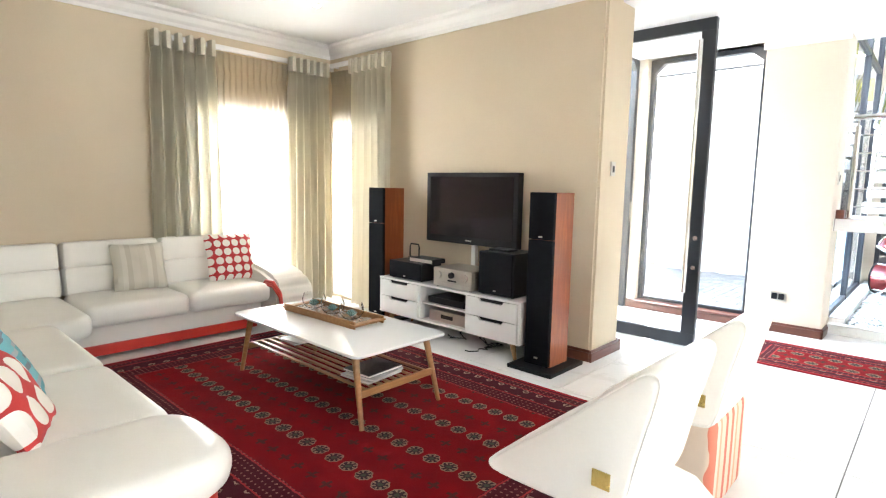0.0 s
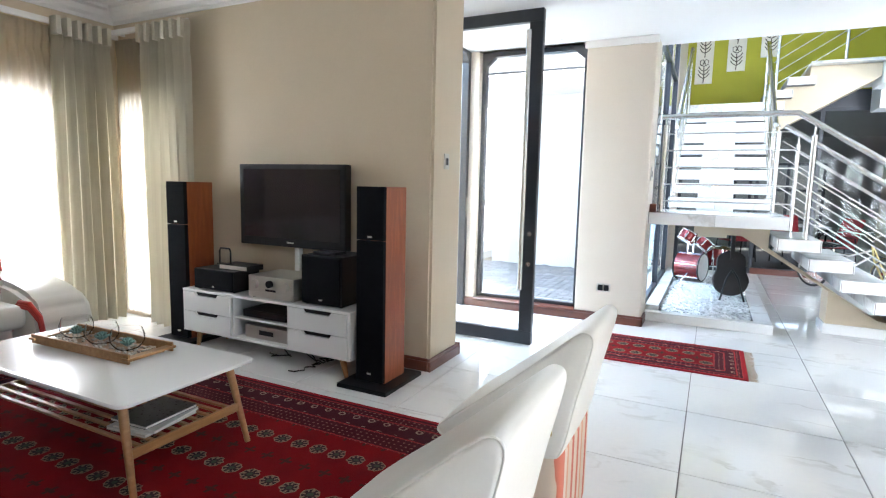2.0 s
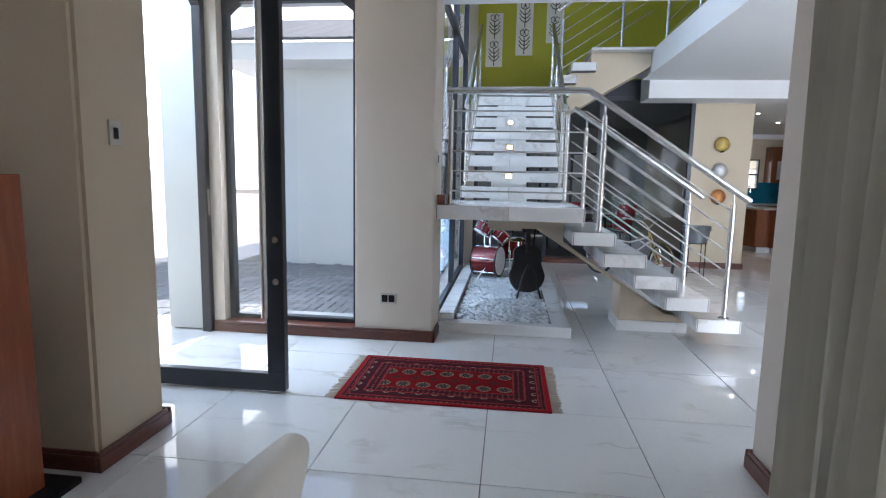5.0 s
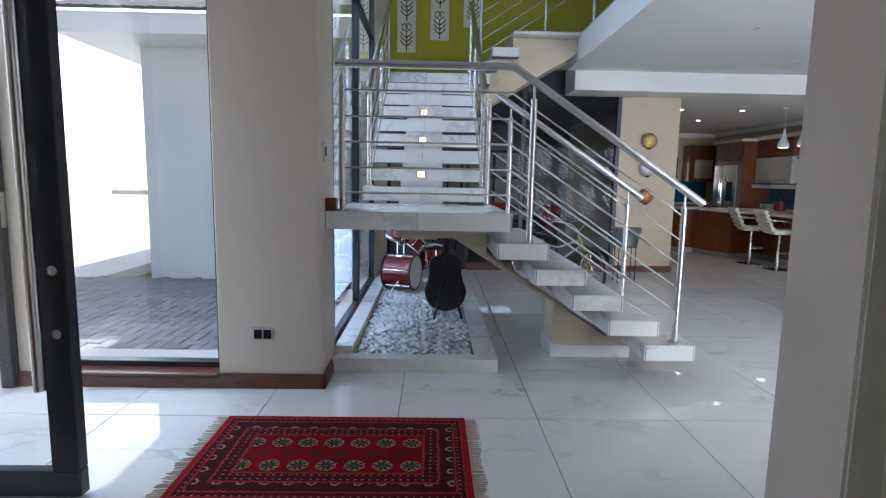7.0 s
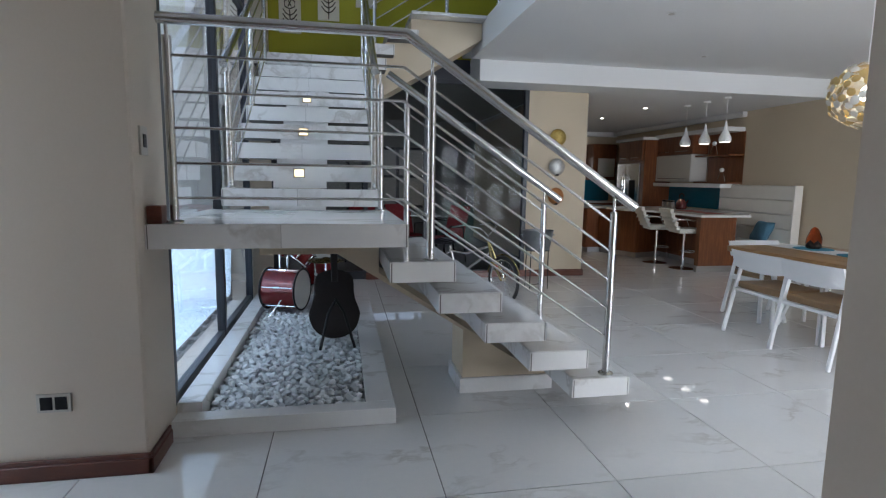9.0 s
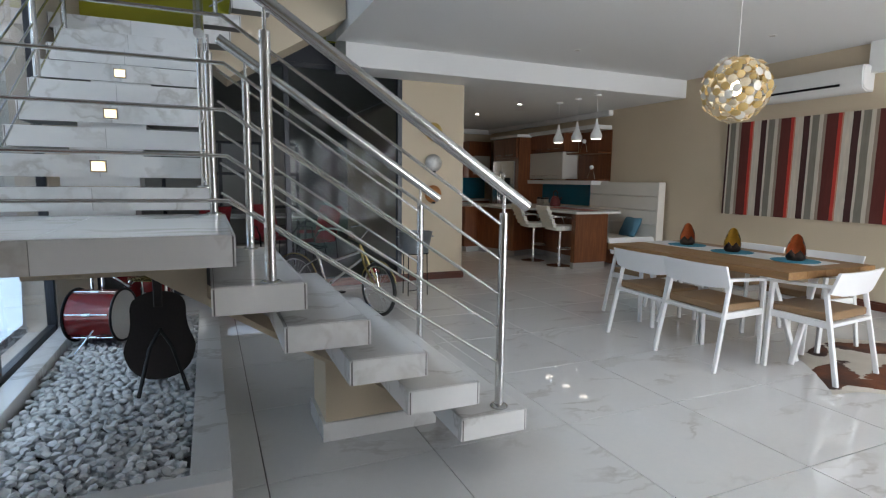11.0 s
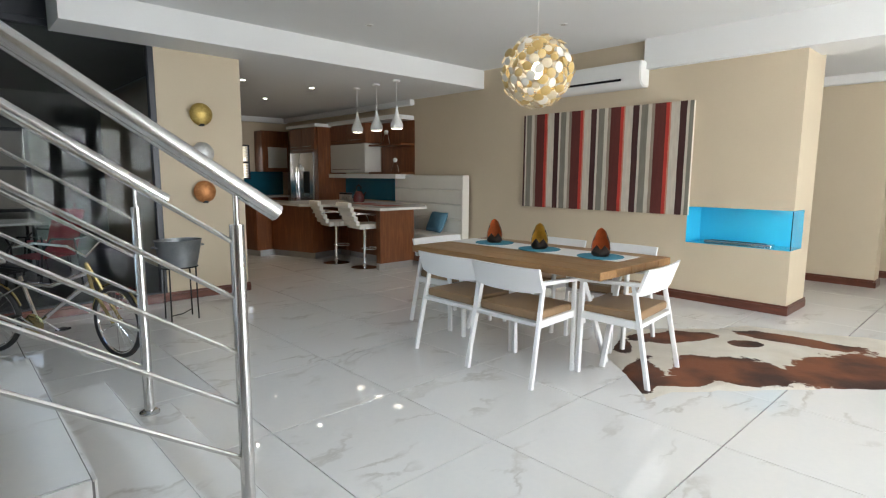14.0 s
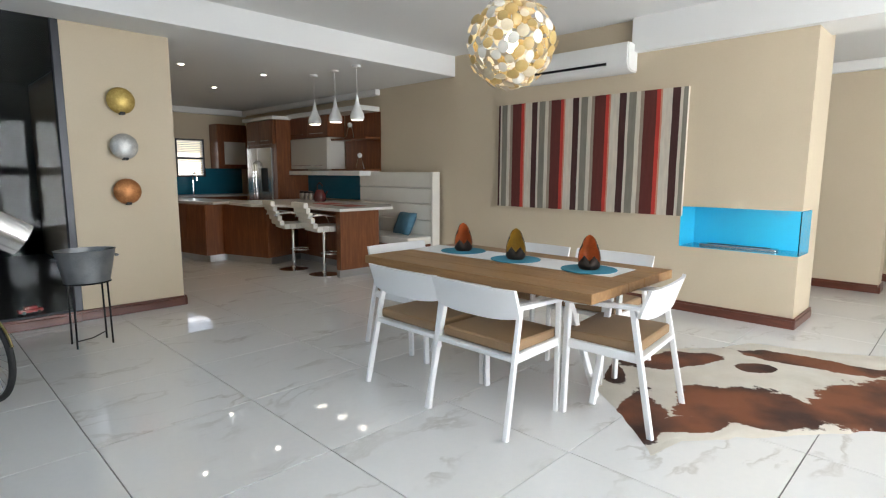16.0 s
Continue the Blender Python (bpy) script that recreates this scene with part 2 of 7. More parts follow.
def rod(bm, a, b, r0, r1=None, sides=16):
    """A round bar from a to b."""
    a, b = Vector(a), Vector(b)
    m = Matrix.Translation((a + b) / 2) @ (b - a).to_track_quat("Z", "Y").to_matrix().to_4x4()
    bmesh.ops.create_cone(bm, cap_ends=True, segments=sides, radius1=r0, radius2=r0 if r1 is None else r1, depth=(b - a).length, matrix=m)
    return bm


def bar(bm, a, b, w, d, up=(0, 0, 1), bevel=0.004):
    """A square bar from a to b, w wide and d deep."""
    a, b = Vector(a), Vector(b)
    z = (b - a).normalized()
    x = Vector(up).cross(z)
    x = (Vector((1, 0, 0)) if x.length < 0.01 else x).normalized()
    m = Matrix((x, z.cross(x), z)).transposed().to_4x4()
    m.translation = (a + b) / 2
    r = bmesh.ops.create_cube(bm, size=1.0, matrix=m @ Matrix.Diagonal((w, d, (b - a).length, 1)))
    if bevel:
        vs = set(r["verts"])
        bmesh.ops.bevel(bm, geom=[e for e in bm.edges if e.verts[0] in vs and e.verts[1] in vs], offset=bevel, segments=1, affect="EDGES")
    return bm


def lathe(bm, profile, sides=28, at=(0, 0, 0)):
    """A turned solid: profile of (radius, height) from bottom to top."""
    rings = []
    for r, z in profile:
        rings.append([bm.verts.new((at[0] + r * math.cos(2 * math.pi * i / sides), at[1] + r * math.sin(2 * math.pi * i / sides), at[2] + z)) for i in range(sides)])
    for p, q in zip(rings, rings[1:]):
        for i in range(sides):
            bm.faces.new((p[i], p[(i + 1) % sides], q[(i + 1) % sides], q[i]))
    bm.faces.new(rings[0][::-1])
    bm.faces.new(rings[-1])
    return bm


def prism(bm, outline, y0, y1):
    """An outline of (x, z) drawn out along y."""
    a = [bm.verts.new((x, y0, z)) for x, z in outline]
    b = [bm.verts.new((x, y1, z)) for x, z in outline]
    n = len(a)
    bm.faces.new(a)
    bm.faces.new(b[::-1])
    for i in range(n):
        bm.faces.new((a[i], b[i], b[(i + 1) % n], a[(i + 1) % n]))
    bmesh.ops.recalc_face_normals(bm, faces=bm.faces)
    return bm


def finish(name, bm, material, smooth=False):
    me = bpy.data.meshes.new(name)
    bm.to_mesh(me)
    bm.free()
    me.materials.append(material)
    if smooth:
        me.polygons.foreach_set("use_smooth", [True] * len(me.polygons))
        me.set_sharp_from_angle(angle=radians(40))
    return me


def thing(name, at, label, category, group="", turn=0.0, kind=""):
    """An Empty at a thing's base, that parents its parts."""
    ob = new(name)
    ob.matrix_basis = pose(*at, 0, 0, turn)
    ob.empty_display_size = 0.1
    return tagged(ob, label, category, group, kind)


def part(name, bm, material, parent, label="", smooth=False, at=(0, 0, 0), turn=(0, 0, 0)):
    ob = new(name, finish(name, bm, material, smooth))
    ob.matrix_basis = pose(*at, *turn)
    ob.parent = parent
    return tagged(ob, label) if label else ob


def structure(name, bm, material, label, category="", smooth=False):
    return tagged(new(name, finish(name, bm, material, smooth)), label, category or name.split("_")[0], "", "structure")


def mesh():
    return bmesh.new()


def tube(name, points, radius, material, parent=None, label="", smooth=True, cyclic=False, res=3):
    """A bent round bar or cable through points, as a mesh."""
    pts = [Vector(p) for p in points]
    bm = mesh()
    sides, rings = 8 if radius < 0.02 else 14, []
    n = len(pts)
    for i, p in enumerate(pts):
        q0, q1 = pts[(i - 1) % n if cyclic else max(i - 1, 0)], pts[(i + 1) % n if cyclic else min(i + 1, n - 1)]
        d = (q1 - q0).normalized()
        u = d.cross(Vector((0.13, 0.21, 0.97)))
        u = u.normalized() if u.length > 0.05 else d.cross(Vector((1, 0, 0))).normalized()
        w = d.cross(u)
        rings.append([bm.verts.new(p + radius * (u * math.cos(2 * math.pi * k / sides) + w * math.sin(2 * math.pi * k / sides))) for k in range(sides)])
    for a, b in list(zip(rings, rings[1:])) + ([(rings[-1], rings[0])] if cyclic else []):
        for k in range(sides):
            bm.faces.new((a[k], a[(k + 1) % sides], b[(k + 1) % sides], b[k]))
    if not cyclic:
        bm.faces.new(rings[0][::-1])
        bm.faces.new(rings[-1])
    if parent is None:
        return new(name, finish(name, bm, material, smooth))
    return part(name, bm, material, parent, label, smooth)


def arc(c, r, a0, a1, n, plane="xz"):
    """Points on an arc about c, in degrees."""
    out = []
    for i in range(n + 1):
        a = radians(a0 + (a1 - a0) * i / n)
        u, v = r * math.cos(a), r * math.sin(a)
        out.append({"xz": (c[0] + u, c[1], c[2] + v), "xy": (c[0] + u, c[1] + v, c[2]), "yz": (c[0], c[1] + u, c[2] + v)}[plane])
    return out


# ---- large structure ----
def wall_of(name, boxes, material, label):
    bm = mesh()
    for b in boxes:
        slab(bm, *b)
    return structure(name, bm, material, label, "wall")


HALL, LIVING, DINING, KITCHEN = 2.84, 2.97, 2.88, 2.62
INSIDE = [(-5.75, 1.28, -3.65, 4.18), (-2.74, 12.1, 4.18, 6.42), (-0.86, 12.1, 6.42, 10.99), (3.3, 7.3, 10.99, 16.8), (1.28, 12.1, 1.5, 4.18)]
bm = mesh()
for x0, x1, y0, y1 in INSIDE:
    slab(bm, x0, x1, y0, y1, -0.25, -0.008)
structure("floor", bm, GROUT, "floor bed with thin grey grout joints", "floor")
bm = mesh()
slab(bm, -60, 60, -60, 80, -0.6, -0.26)
ground = structure("ground", bm, shader("dry_soil", (0.22, 0.18, 0.13), 0.95, 0, (0.16, 0.13, 0.09), 0.6, 30, 0.7, 0.3), "bare ground round the house", "ground")

wall_of("wall_west", [(-5.75, -5.5, -3.4, 2.36, 0, 3.1), (-5.75, -5.5, 3.36, 4.18, 0, 3.1), (-5.75, -5.5, 2.36, 3.36, 2.13, 3.1), (-5.75, -5.5, 2.36, 3.36, 0, 0.06)], WALL, "beige painted wall with a tall window")
wall_of("wall_television", [(-5.5, -5.44, 3.93, 4.18, 0, 3.1), (-4.5, -2.7, 3.93, 4.18, 0, 3.1), (-5.44, -4.5, 3.93, 4.18, 2.13, 3.1), (-5.44, -4.5, 3.93, 4.18, 0, 0.06)], WALL, "beige painted wall behind the television")
bm = mesh()
slab(bm, -2.7, -1.99, 3.93, 4.41, 0, 3.1)
bmesh.ops.bevel(bm, geom=[e for e in bm.edges if all(v.co.x > -2.1 for v in e.verts) and abs(e.verts[0].co.z - e.verts[1].co.z) > 1], offset=0.02, segments=4, affect="EDGES")
structure("wall_end", bm, WALL, "thick beige wall end with rounded corners", "wall", True)
wall_of("wall_south", [(-5.75, 1.28, -3.65, -3.4, 0, 3.1)], WALL, "plain beige wall")
wall_of("wall_east", [(1.05, 1.28, -3.4, -0.7, 0, 3.1), (1.05, 1.28, -0.7, 3.98, 2.5, 3.1), (1.05, 1.28, -0.7, 3.98, 0, 0.06), (1.05, 1.28, 3.98, 4.42, 0, 3.1)], WALL_PALE, "pale wall end beside a tall curtained window")
wall_of("wall_north_hall", [(-2.7, -2.6, 6.17, 6.42, 0, 3.0), (-2.6, -1.43, 6.17, 6.42, 2.84, 3.0), (-2.6, -1.43, 6.17, 6.42, 0, 0.08)], WALL_PALE, "pale wall round the tall fixed window")
bm = mesh()
slab(bm, -1.43, -0.765, 6.17, 6.62, 0, 5.6, 0.025, 3)
structure("wall_column", bm, WALL_PALE, "broad pale column with rounded corners", "wall", True)
wall_of("wall_entrance", [(-2.85, -2.7, 4.65, 6.42, 2.86, 3.4), (-2.85, -2.7, 4.18, 4.65, 0, 3.4), (-3.14, -2.7, 6.2, 6.42, 0, 3.4), (-3.14, -2.85, 4.18, 4.43, 0, 3.4)], EXTERIOR, "grey-green rendered porch wall")
# dining room, kitchen and passage
wall_of("wall_dining_east", [(7.03, 7.40, 7.35, 17.4, 0, 3.1), (7.03, 7.40, 6.33, 7.35, 1.035, 3.1), (7.03, 7.40, 6.33, 7.35, 0, 0.64), (7.40, 7.65, 6.33, 17.4, 0, 3.1)], WALL, "beige textured wall with a recessed niche")
wall_of("wall_dining_south", [(1.28, 2.4, 1.5, 1.75, 0, 3.1), (6.8, 9.0, 1.5, 1.75, 0, 3.1), (2.4, 6.8, 1.5, 1.75, 2.65, 3.1)], WALL_PALE, "plain pale wall with wide glazed doors")
wall_of("wall_dining_west", [(2.0, 2.2, 1.76, 4.2, 0, 2.87), (1.285, 2.2, 4.2, 4.4, 0, 2.87)], WALL_PALE, "plain pale wall")
wall_of("wall_passage", [(9.42, 9.7, 6.0, 9.0, 0, 3.1), (10.4, 10.6, 1.5, 6.2, 0, 3.1), (9.3, 10.6, 1.5, 1.75, 0, 3.1), (10.4, 12.0, 5.0, 5.2, 0, 3.1), (11.9, 12.1, 5.0, 9.0, 0, 3.1), (7.4, 12.1, 9.0, 9.2, 0, 3.1)], WALL, "beige passage wall")
wall_of("wall_kitchen_front", [(2.72, 3.6, 10.97, 11.2, 0, 2.7)], WALL, "beige wall with three metal discs")
wall_of("wall_kitchen_back", [(3.4, 5.58, 16.6, 16.8, 0, 2.7), (6.14, 7.1, 16.6, 16.8, 0, 2.7), (5.58, 6.14, 16.6, 16.8, 2.0, 2.7), (5.58, 6.14, 16.6, 16.8, 0, 1.25)], WALL, "beige kitchen wall with a small window")
wall_of("wall_kitchen_west", [(3.3, 3.5, 11.2, 16.8, 0, 2.7)], WALL, "beige kitchen wall")
wall_of("wall_stair_back", [(-1.0, 0.5, 11.0, 11.2, 2.72, 5.7), (0.5, 5.2, 11.0, 11.2, 2.98, 5.7)], GREEN, "lime green upper wall behind the stairs")
wall_of("wall_stair_west", [(-0.98, -0.76, 9.3, 11.2, 0, 5.6), (-0.98, -0.76, 6.6, 9.3, 5.3, 5.6), (-0.98, -0.76, 6.6, 9.3, 0, 0.12)], WALL_PALE, "pale wall beside the stair window")
wall_of("wall_upper", [(-1.0, 5.4, 6.42, 6.6, 3.12, 5.6), (5.2, 5.4, 6.6, 11.2, 3.12, 5.6)], CEILING, "white upper wall round the stair void")
# ceilings
bm = mesh()
slab(bm, -5.75, 1.28, -3.65, 4.18, LIVING, LIVING + 0.13)
structure("ceiling_living", bm, CEILING, "white plastered ceiling", "ceiling")
bm = mesh()
slab(bm, -2.85, 2.1, 4.18, 6.6, HALL, 3.1)
structure("ceiling_hall", bm, CEILING, "white ceiling of the entrance hall", "ceiling")
bm = mesh()
slab(bm, 2.1, 7.4, 1.5, 10.9, DINING, 2.99)
slab(bm, 2.0, 2.1, 1.5, 4.42, DINING, 3.1)
slab(bm, 1.285, 2.0, 4.18, 4.42, DINING, 3.1)
slab(bm, 1.86, 7.03, 10.42, 10.96, KITCHEN, DINING + 0.1)
slab(bm, 6.94, 7.5, 1.75, 7.9, 2.55, DINING + 0.1)
structure("ceiling_dining", bm, CEILING, "white ceiling with dropped beams over the dining room", "ceiling")
bm = mesh()
slab(bm, 3.3, 7.3, 10.96, 16.8, KITCHEN, 3.1)
structure("ceiling_kitchen", bm, CEILING, "white kitchen ceiling", "ceiling")
bm = mesh()
slab(bm, 7.5, 12.2, 1.5, 9.2, 2.62, 3.1)
structure("ceiling_passage", bm, CEILING, "white passage ceiling", "ceiling")
bm = mesh()
slab(bm, -1.0, 5.4, 6.42, 11.2, 5.6, 5.75)
structure("ceiling_stairs", bm, CEILING, "white ceiling high over the stairs", "ceiling")


# ---- skirtings and cornices ----
def skirting(boxes, label="mahogany stained wooden skirting"):
    bm = mesh()
    for x0, x1, y0, y1 in boxes:
        slab(bm, x0, x1, y0, y1, 0.0, 0.075, 0.004, 1)
        if abs(x1 - x0) > abs(y1 - y0):
            slab(bm, x0, x1, y0 + 0.006, y1 - 0.006, 0.075, 0.098, 0.003, 1)
        else:
            slab(bm, x0 + 0.006, x1 - 0.006, y0, y1, 0.075, 0.098, 0.003, 1)
    return structure("baseboard", bm, MAHOGANY, label, "skirting")


skirting([(-4.45, -1.99, 3.905, 3.93), (-1.99, -1.965, 3.905, 4.41), (-2.7, -1.965, 4.41, 4.435)])
skirting([(-2.7, -0.74, 6.145, 6.17), (-0.765, -0.74, 6.145, 6.45)])
skirting([(-5.5, -5.475, -3.3, 2.3)])
skirting([(1.025, 1.05, 3.98, 4.44), (1.025, 1.30, 4.42, 4.445)])
skirting([(7.005, 7.03, 6.305, 11.0), (7.03, 7.65, 6.305, 6.33)])
skirting([(2.70, 3.6, 10.945, 10.97), (3.6, 3.625, 10.945, 11.2), (0.45, 2.70, 10.93, 10.955)])
skirting([(9.395, 9.42, 6.0, 9.0), (9.395, 9.7, 5.975, 6.0), (10.375, 10.4, 1.8, 6.2)])

bm = mesh()
prism(bm, [(-5.5, 2.83), (-5.485, 2.83), (-5.48, 2.86), (-5.45, 2.885), (-5.425, 2.93), (-5.385, 2.945), (-5.38, 2.97), (-5.5, 2.97)], -3.4, 3.93)
structure("cornice", bm, WHITE_TRIM, "white moulded plaster cornice", "cornice")
bm = mesh()
prism(bm, [(-3.93, 2.83), (-3.915, 2.83), (-3.91, 2.86), (-3.88, 2.885), (-3.855, 2.93), (-3.815, 2.945), (-3.81, 2.97), (-3.93, 2.97)], -5.5, -1.96)
bmesh.ops.transform(bm, matrix=Matrix(((0, 1, 0, 0), (-1, 0, 0, 0), (0, 0, 1, 0), (0, 0, 0, 1))), verts=bm.verts)
structure("cornice_television", bm, WHITE_TRIM, "white moulded plaster cornice", "cornice")
bm = mesh()
slab(bm, 3.5, 7.03, 16.5, 16.6, 2.5, 2.62, 0.03)
slab(bm, 6.93, 7.03, 12.0, 16.6, 2.52, 2.62, 0.03)
structure("cornice_kitchen", bm, WHITE_TRIM, "white kitchen cornice", "cornice")
bm = mesh()
slab(bm, -1.45, -0.75, 6.15, 6.17, 2.77, 2.838, 0.004, 1)
structure("trim_column", bm, WHITE_TRIM, "white band between the column and the ceiling", "trim")
bm = mesh()
slab(bm, 9.32, 9.42, 6.0, 9.0, 2.5, 2.62, 0.03)
structure("cornice_passage", bm, WHITE_TRIM, "white passage cornice", "cornice")


# ---- windows and the pivot door ----
def pane(parent, x0, x1, y0, y1, z0, z1, material=None):
    bm = mesh()
    slab(bm, x0, x1, y0, y1, z0, z1)
    ob = part("pane", bm, material or GLASS, parent)
    ob.visible_shadow = False
    return ob


window = thing("window_1", (0, 0, 0), "tall fixed hall window in a charcoal frame with clipped corners", "window", kind="structure")
bm = mesh()
for b in [(-2.6, -2.55, 6.26, 6.34, 0.08, 2.70), (-1.47, -1.43, 6.26, 6.34, 0.08, 2.70), (-2.6, -1.43, 6.26, 6.34, 0.08, 0.14)]:
    slab(bm, *b, 0.004, 1)
prism(bm, [(-2.6, 2.70), (-2.55, 2.70), (-2.45, 2.79), (-1.58, 2.79), (-1.47, 2.70), (-1.43, 2.70), (-1.43, 2.84), (-2.6, 2.84)], 6.26, 6.34)
part("window_frame", bm, BLACK_FRAME, window)
pane(window, -2.56, -1.46, 6.296, 6.304, 0.13, 2.80)
bm = mesh()
slab(bm, -2.6, -1.43, 6.13, 6.27, 0.08, 0.102, 0.004, 1)
part("window_sill", bm, MAHOGANY, window, "mahogany window sill")

frame_1 = thing("door_1", (0, 0, 0), "charcoal entrance door frame with clipped top corners", "door frame", kind="structure")
bm = mesh()
for b in [(-2.78, -2.70, 6.11, 6.19, 0, 2.72), (-2.78, -2.70, 4.65, 4.71, 0, 2.72)]:
    slab(bm, *b, 0.005, 1)
part("jamb", bm, BLACK_FRAME, frame_1)
bm = mesh()
prism(bm, [(-4.65, 2.72), (-4.71, 2.72), (-4.80, 2.81), (-6.02, 2.81), (-6.11, 2.72), (-6.19, 2.72), (-6.19, 2.87), (-4.65, 2.87)], 0, 0.08)
bmesh.ops.transform(bm, matrix=Matrix(((0, 1, 0, -2.78), (-1, 0, 0, 0), (0, 0, 1, 0), (0, 0, 0, 1))), verts=bm.verts)
part("head", bm, BLACK_FRAME, frame_1)
bm = mesh()
slab(bm, -2.705, -2.694, 6.12, 6.16, 1.02, 1.24, 0.002, 1)
part("strike_plate", bm, STEEL, frame_1, "stainless strike plate")

door = thing("pivot_door", (-2.62, 4.95, 0), "open charcoal framed glass pivot door standing ajar in the hall", "door")
bm = mesh()
for b in [(0, 1.1, -0.03, 0.03, 0.012, 0.125), (0, 1.1, -0.03, 0.03, 2.72, 2.82), (0, 0.1, -0.03, 0.03, 0.125, 2.72), (0.985, 1.1, -0.03, 0.03, 0.125, 2.72)]:
    slab(bm, *b, 0.004, 1)
part("door_frame", bm, BLACK_FRAME, door)
bm = mesh()
slab(bm, 0.095, 0.99, -0.005, 0.005, 0.12, 2.725)
p = part("pane", bm, GLASS, door)
p.visible_shadow = False
for side in (-1, 1):
    bm = mesh()
    rod(bm, (1.0, side * 0.08, 0.50), (1.0, side * 0.08, 2.64), 0.022)
    handle = part("pull_handle", bm, STEEL, door, "long stainless pull bar", True)
    for z in (0.62, 1.5, 2.3):
        bm = mesh()
        rod(bm, (1.0, side * 0.03, z), (1.0, side * 0.085, z), 0.009, sides=10)
        part("bracket", bm, STEEL, handle, "", True)
for z in (0.98, 0.72):
    bm = mesh()
    rod(bm, (1.055, -0.042, z), (1.055, 0.042, z), 0.02)
    part("lock_cylinder", bm, STEEL, door, "", True)

# stair window, west
stair_window = thing("window_2", (0, 0, 0), "tall stair window in black aluminium frames", "window", kind="structure")
for y in (6.62, 7.95, 9.26):
    bm = mesh()
    slab(bm, -0.84, -0.77, y, y + 0.055, 0.12, 5.3, 0.004, 1)
    part("mullion", bm, BLACK_FRAME, stair_window)
for z in (0.12, 2.95, 5.24):
    bm = mesh()
    slab(bm, -0.84, -0.775, 6.62, 9.31, z, z + 0.055, 0.004, 1)
    part("transom", bm, BLACK_FRAME, stair_window)
for y0, y1 in ((6.66, 7.96), (7.99, 9.27)):
    pane(stair_window, -0.809, -0.801, y0, y1, 0.16, 5.27)

# back glass wall
back_window = thing("window_3", (0, 0, 0), "dark glazed wall with black frames behind the stairs", "window", kind="structure")
for x in (-0.76, 0.42, 1.24, 2.66):
    bm = mesh()
    slab(bm, x, x + 0.06, 10.97, 11.05, 0.0, 2.72, 0.004, 1)
    part("mullion", bm, BLACK_FRAME, back_window)
for z in (0.0, 2.66):
    bm = mesh()
    slab(bm, -0.76, 2.72, 10.975, 11.045, z, z + 0.06 + 0.05 * (z < 1), 0.004, 1)
    part("transom", bm, BLACK_FRAME, back_window)
bm = mesh()
slab(bm, 0.5, 1.86, 10.98, 11.04, 2.721, 2.979)
part("fascia", bm, BLACK_FRAME, back_window)
for x0, x1 in ((-0.71, 0.43), (0.47, 1.25), (1.29, 2.67)):
    pane(back_window, x0, x1, 11.006, 11.014, 0.1, 2.68, DARK_GLASS)

# folding doors of the dining room
garden_doors = thing("window_9", (0, 0, 0), "black framed glazed folding doors of the dining room", "window", kind="structure")
for k in range(7):
    bm = mesh()
    slab(bm, max(2.4, 2.4 + 0.733 * k - 0.11), min(6.8, 2.4 + 0.733 * k + 0.11), 1.58, 1.66, 0.0, 2.65, 0.004, 1)
    part("stile", bm, BLACK_FRAME, garden_doors)
for z in (0.0, 1.25, 2.45):
    bm = mesh()
    slab(bm, 2.4, 6.8, 1.585, 1.655, z, z + 0.2, 0.004, 1)
    part("transom", bm, BLACK_FRAME, garden_doors)

# ---- the staircase ----
stairs = thing("staircase", (0, 0, 0), "marble clad floating staircase on a beige concrete spine", "staircase")


def clad(name, x0, x1, y0, y1, z0, z1, splits=()):
    """A concrete slab clad in marble: top, front, back and end tiles with thin dark joints."""
    bm = mesh()
    slab(bm, x0 + 0.004, x1 - 0.004, y0 + 0.004, y1 - 0.004, z0, z1 - 0.004)
    core = part(name, bm, GROUT, stairs)
    e, pieces = 0.011, []
    xs = [x0 + e, *splits, x1 - e]
    for a, c in zip(xs, xs[1:]):
        pieces.append((a + 0.001, c - 0.001, y0 + e, y1 - e, z1 - 0.006, z1))
        pieces.append((a + 0.001, c - 0.001, y0, y0 + 0.006, z0 - 0.001, z1 - 0.0015))
        pieces.append((a + 0.001, c - 0.001, y1 - 0.006, y1, z0 - 0.001, z1 - 0.0015))
    for a, c in ((x0, x0 + 0.006), (x1 - 0.006, x1)):
        pieces.append((a, c, y0 + e - 0.009, y1 - e + 0.009, z0 - 0.001, z1 - 0.0015))
    pieces.append((x0 + 0.002, x0 + e - 0.0015, y0 + 0.002, y1 - 0.002, z1 - 0.006, z1 - 0.0005))
    pieces.append((x1 - e + 0.0015, x1 - 0.002, y0 + 0.002, y1 - 0.002, z1 - 0.006, z1 - 0.0005))
    for p in pieces:
        bm = mesh()
        slab(bm, *p)
        part("tile", bm, TILE_RIM, core)
    return core


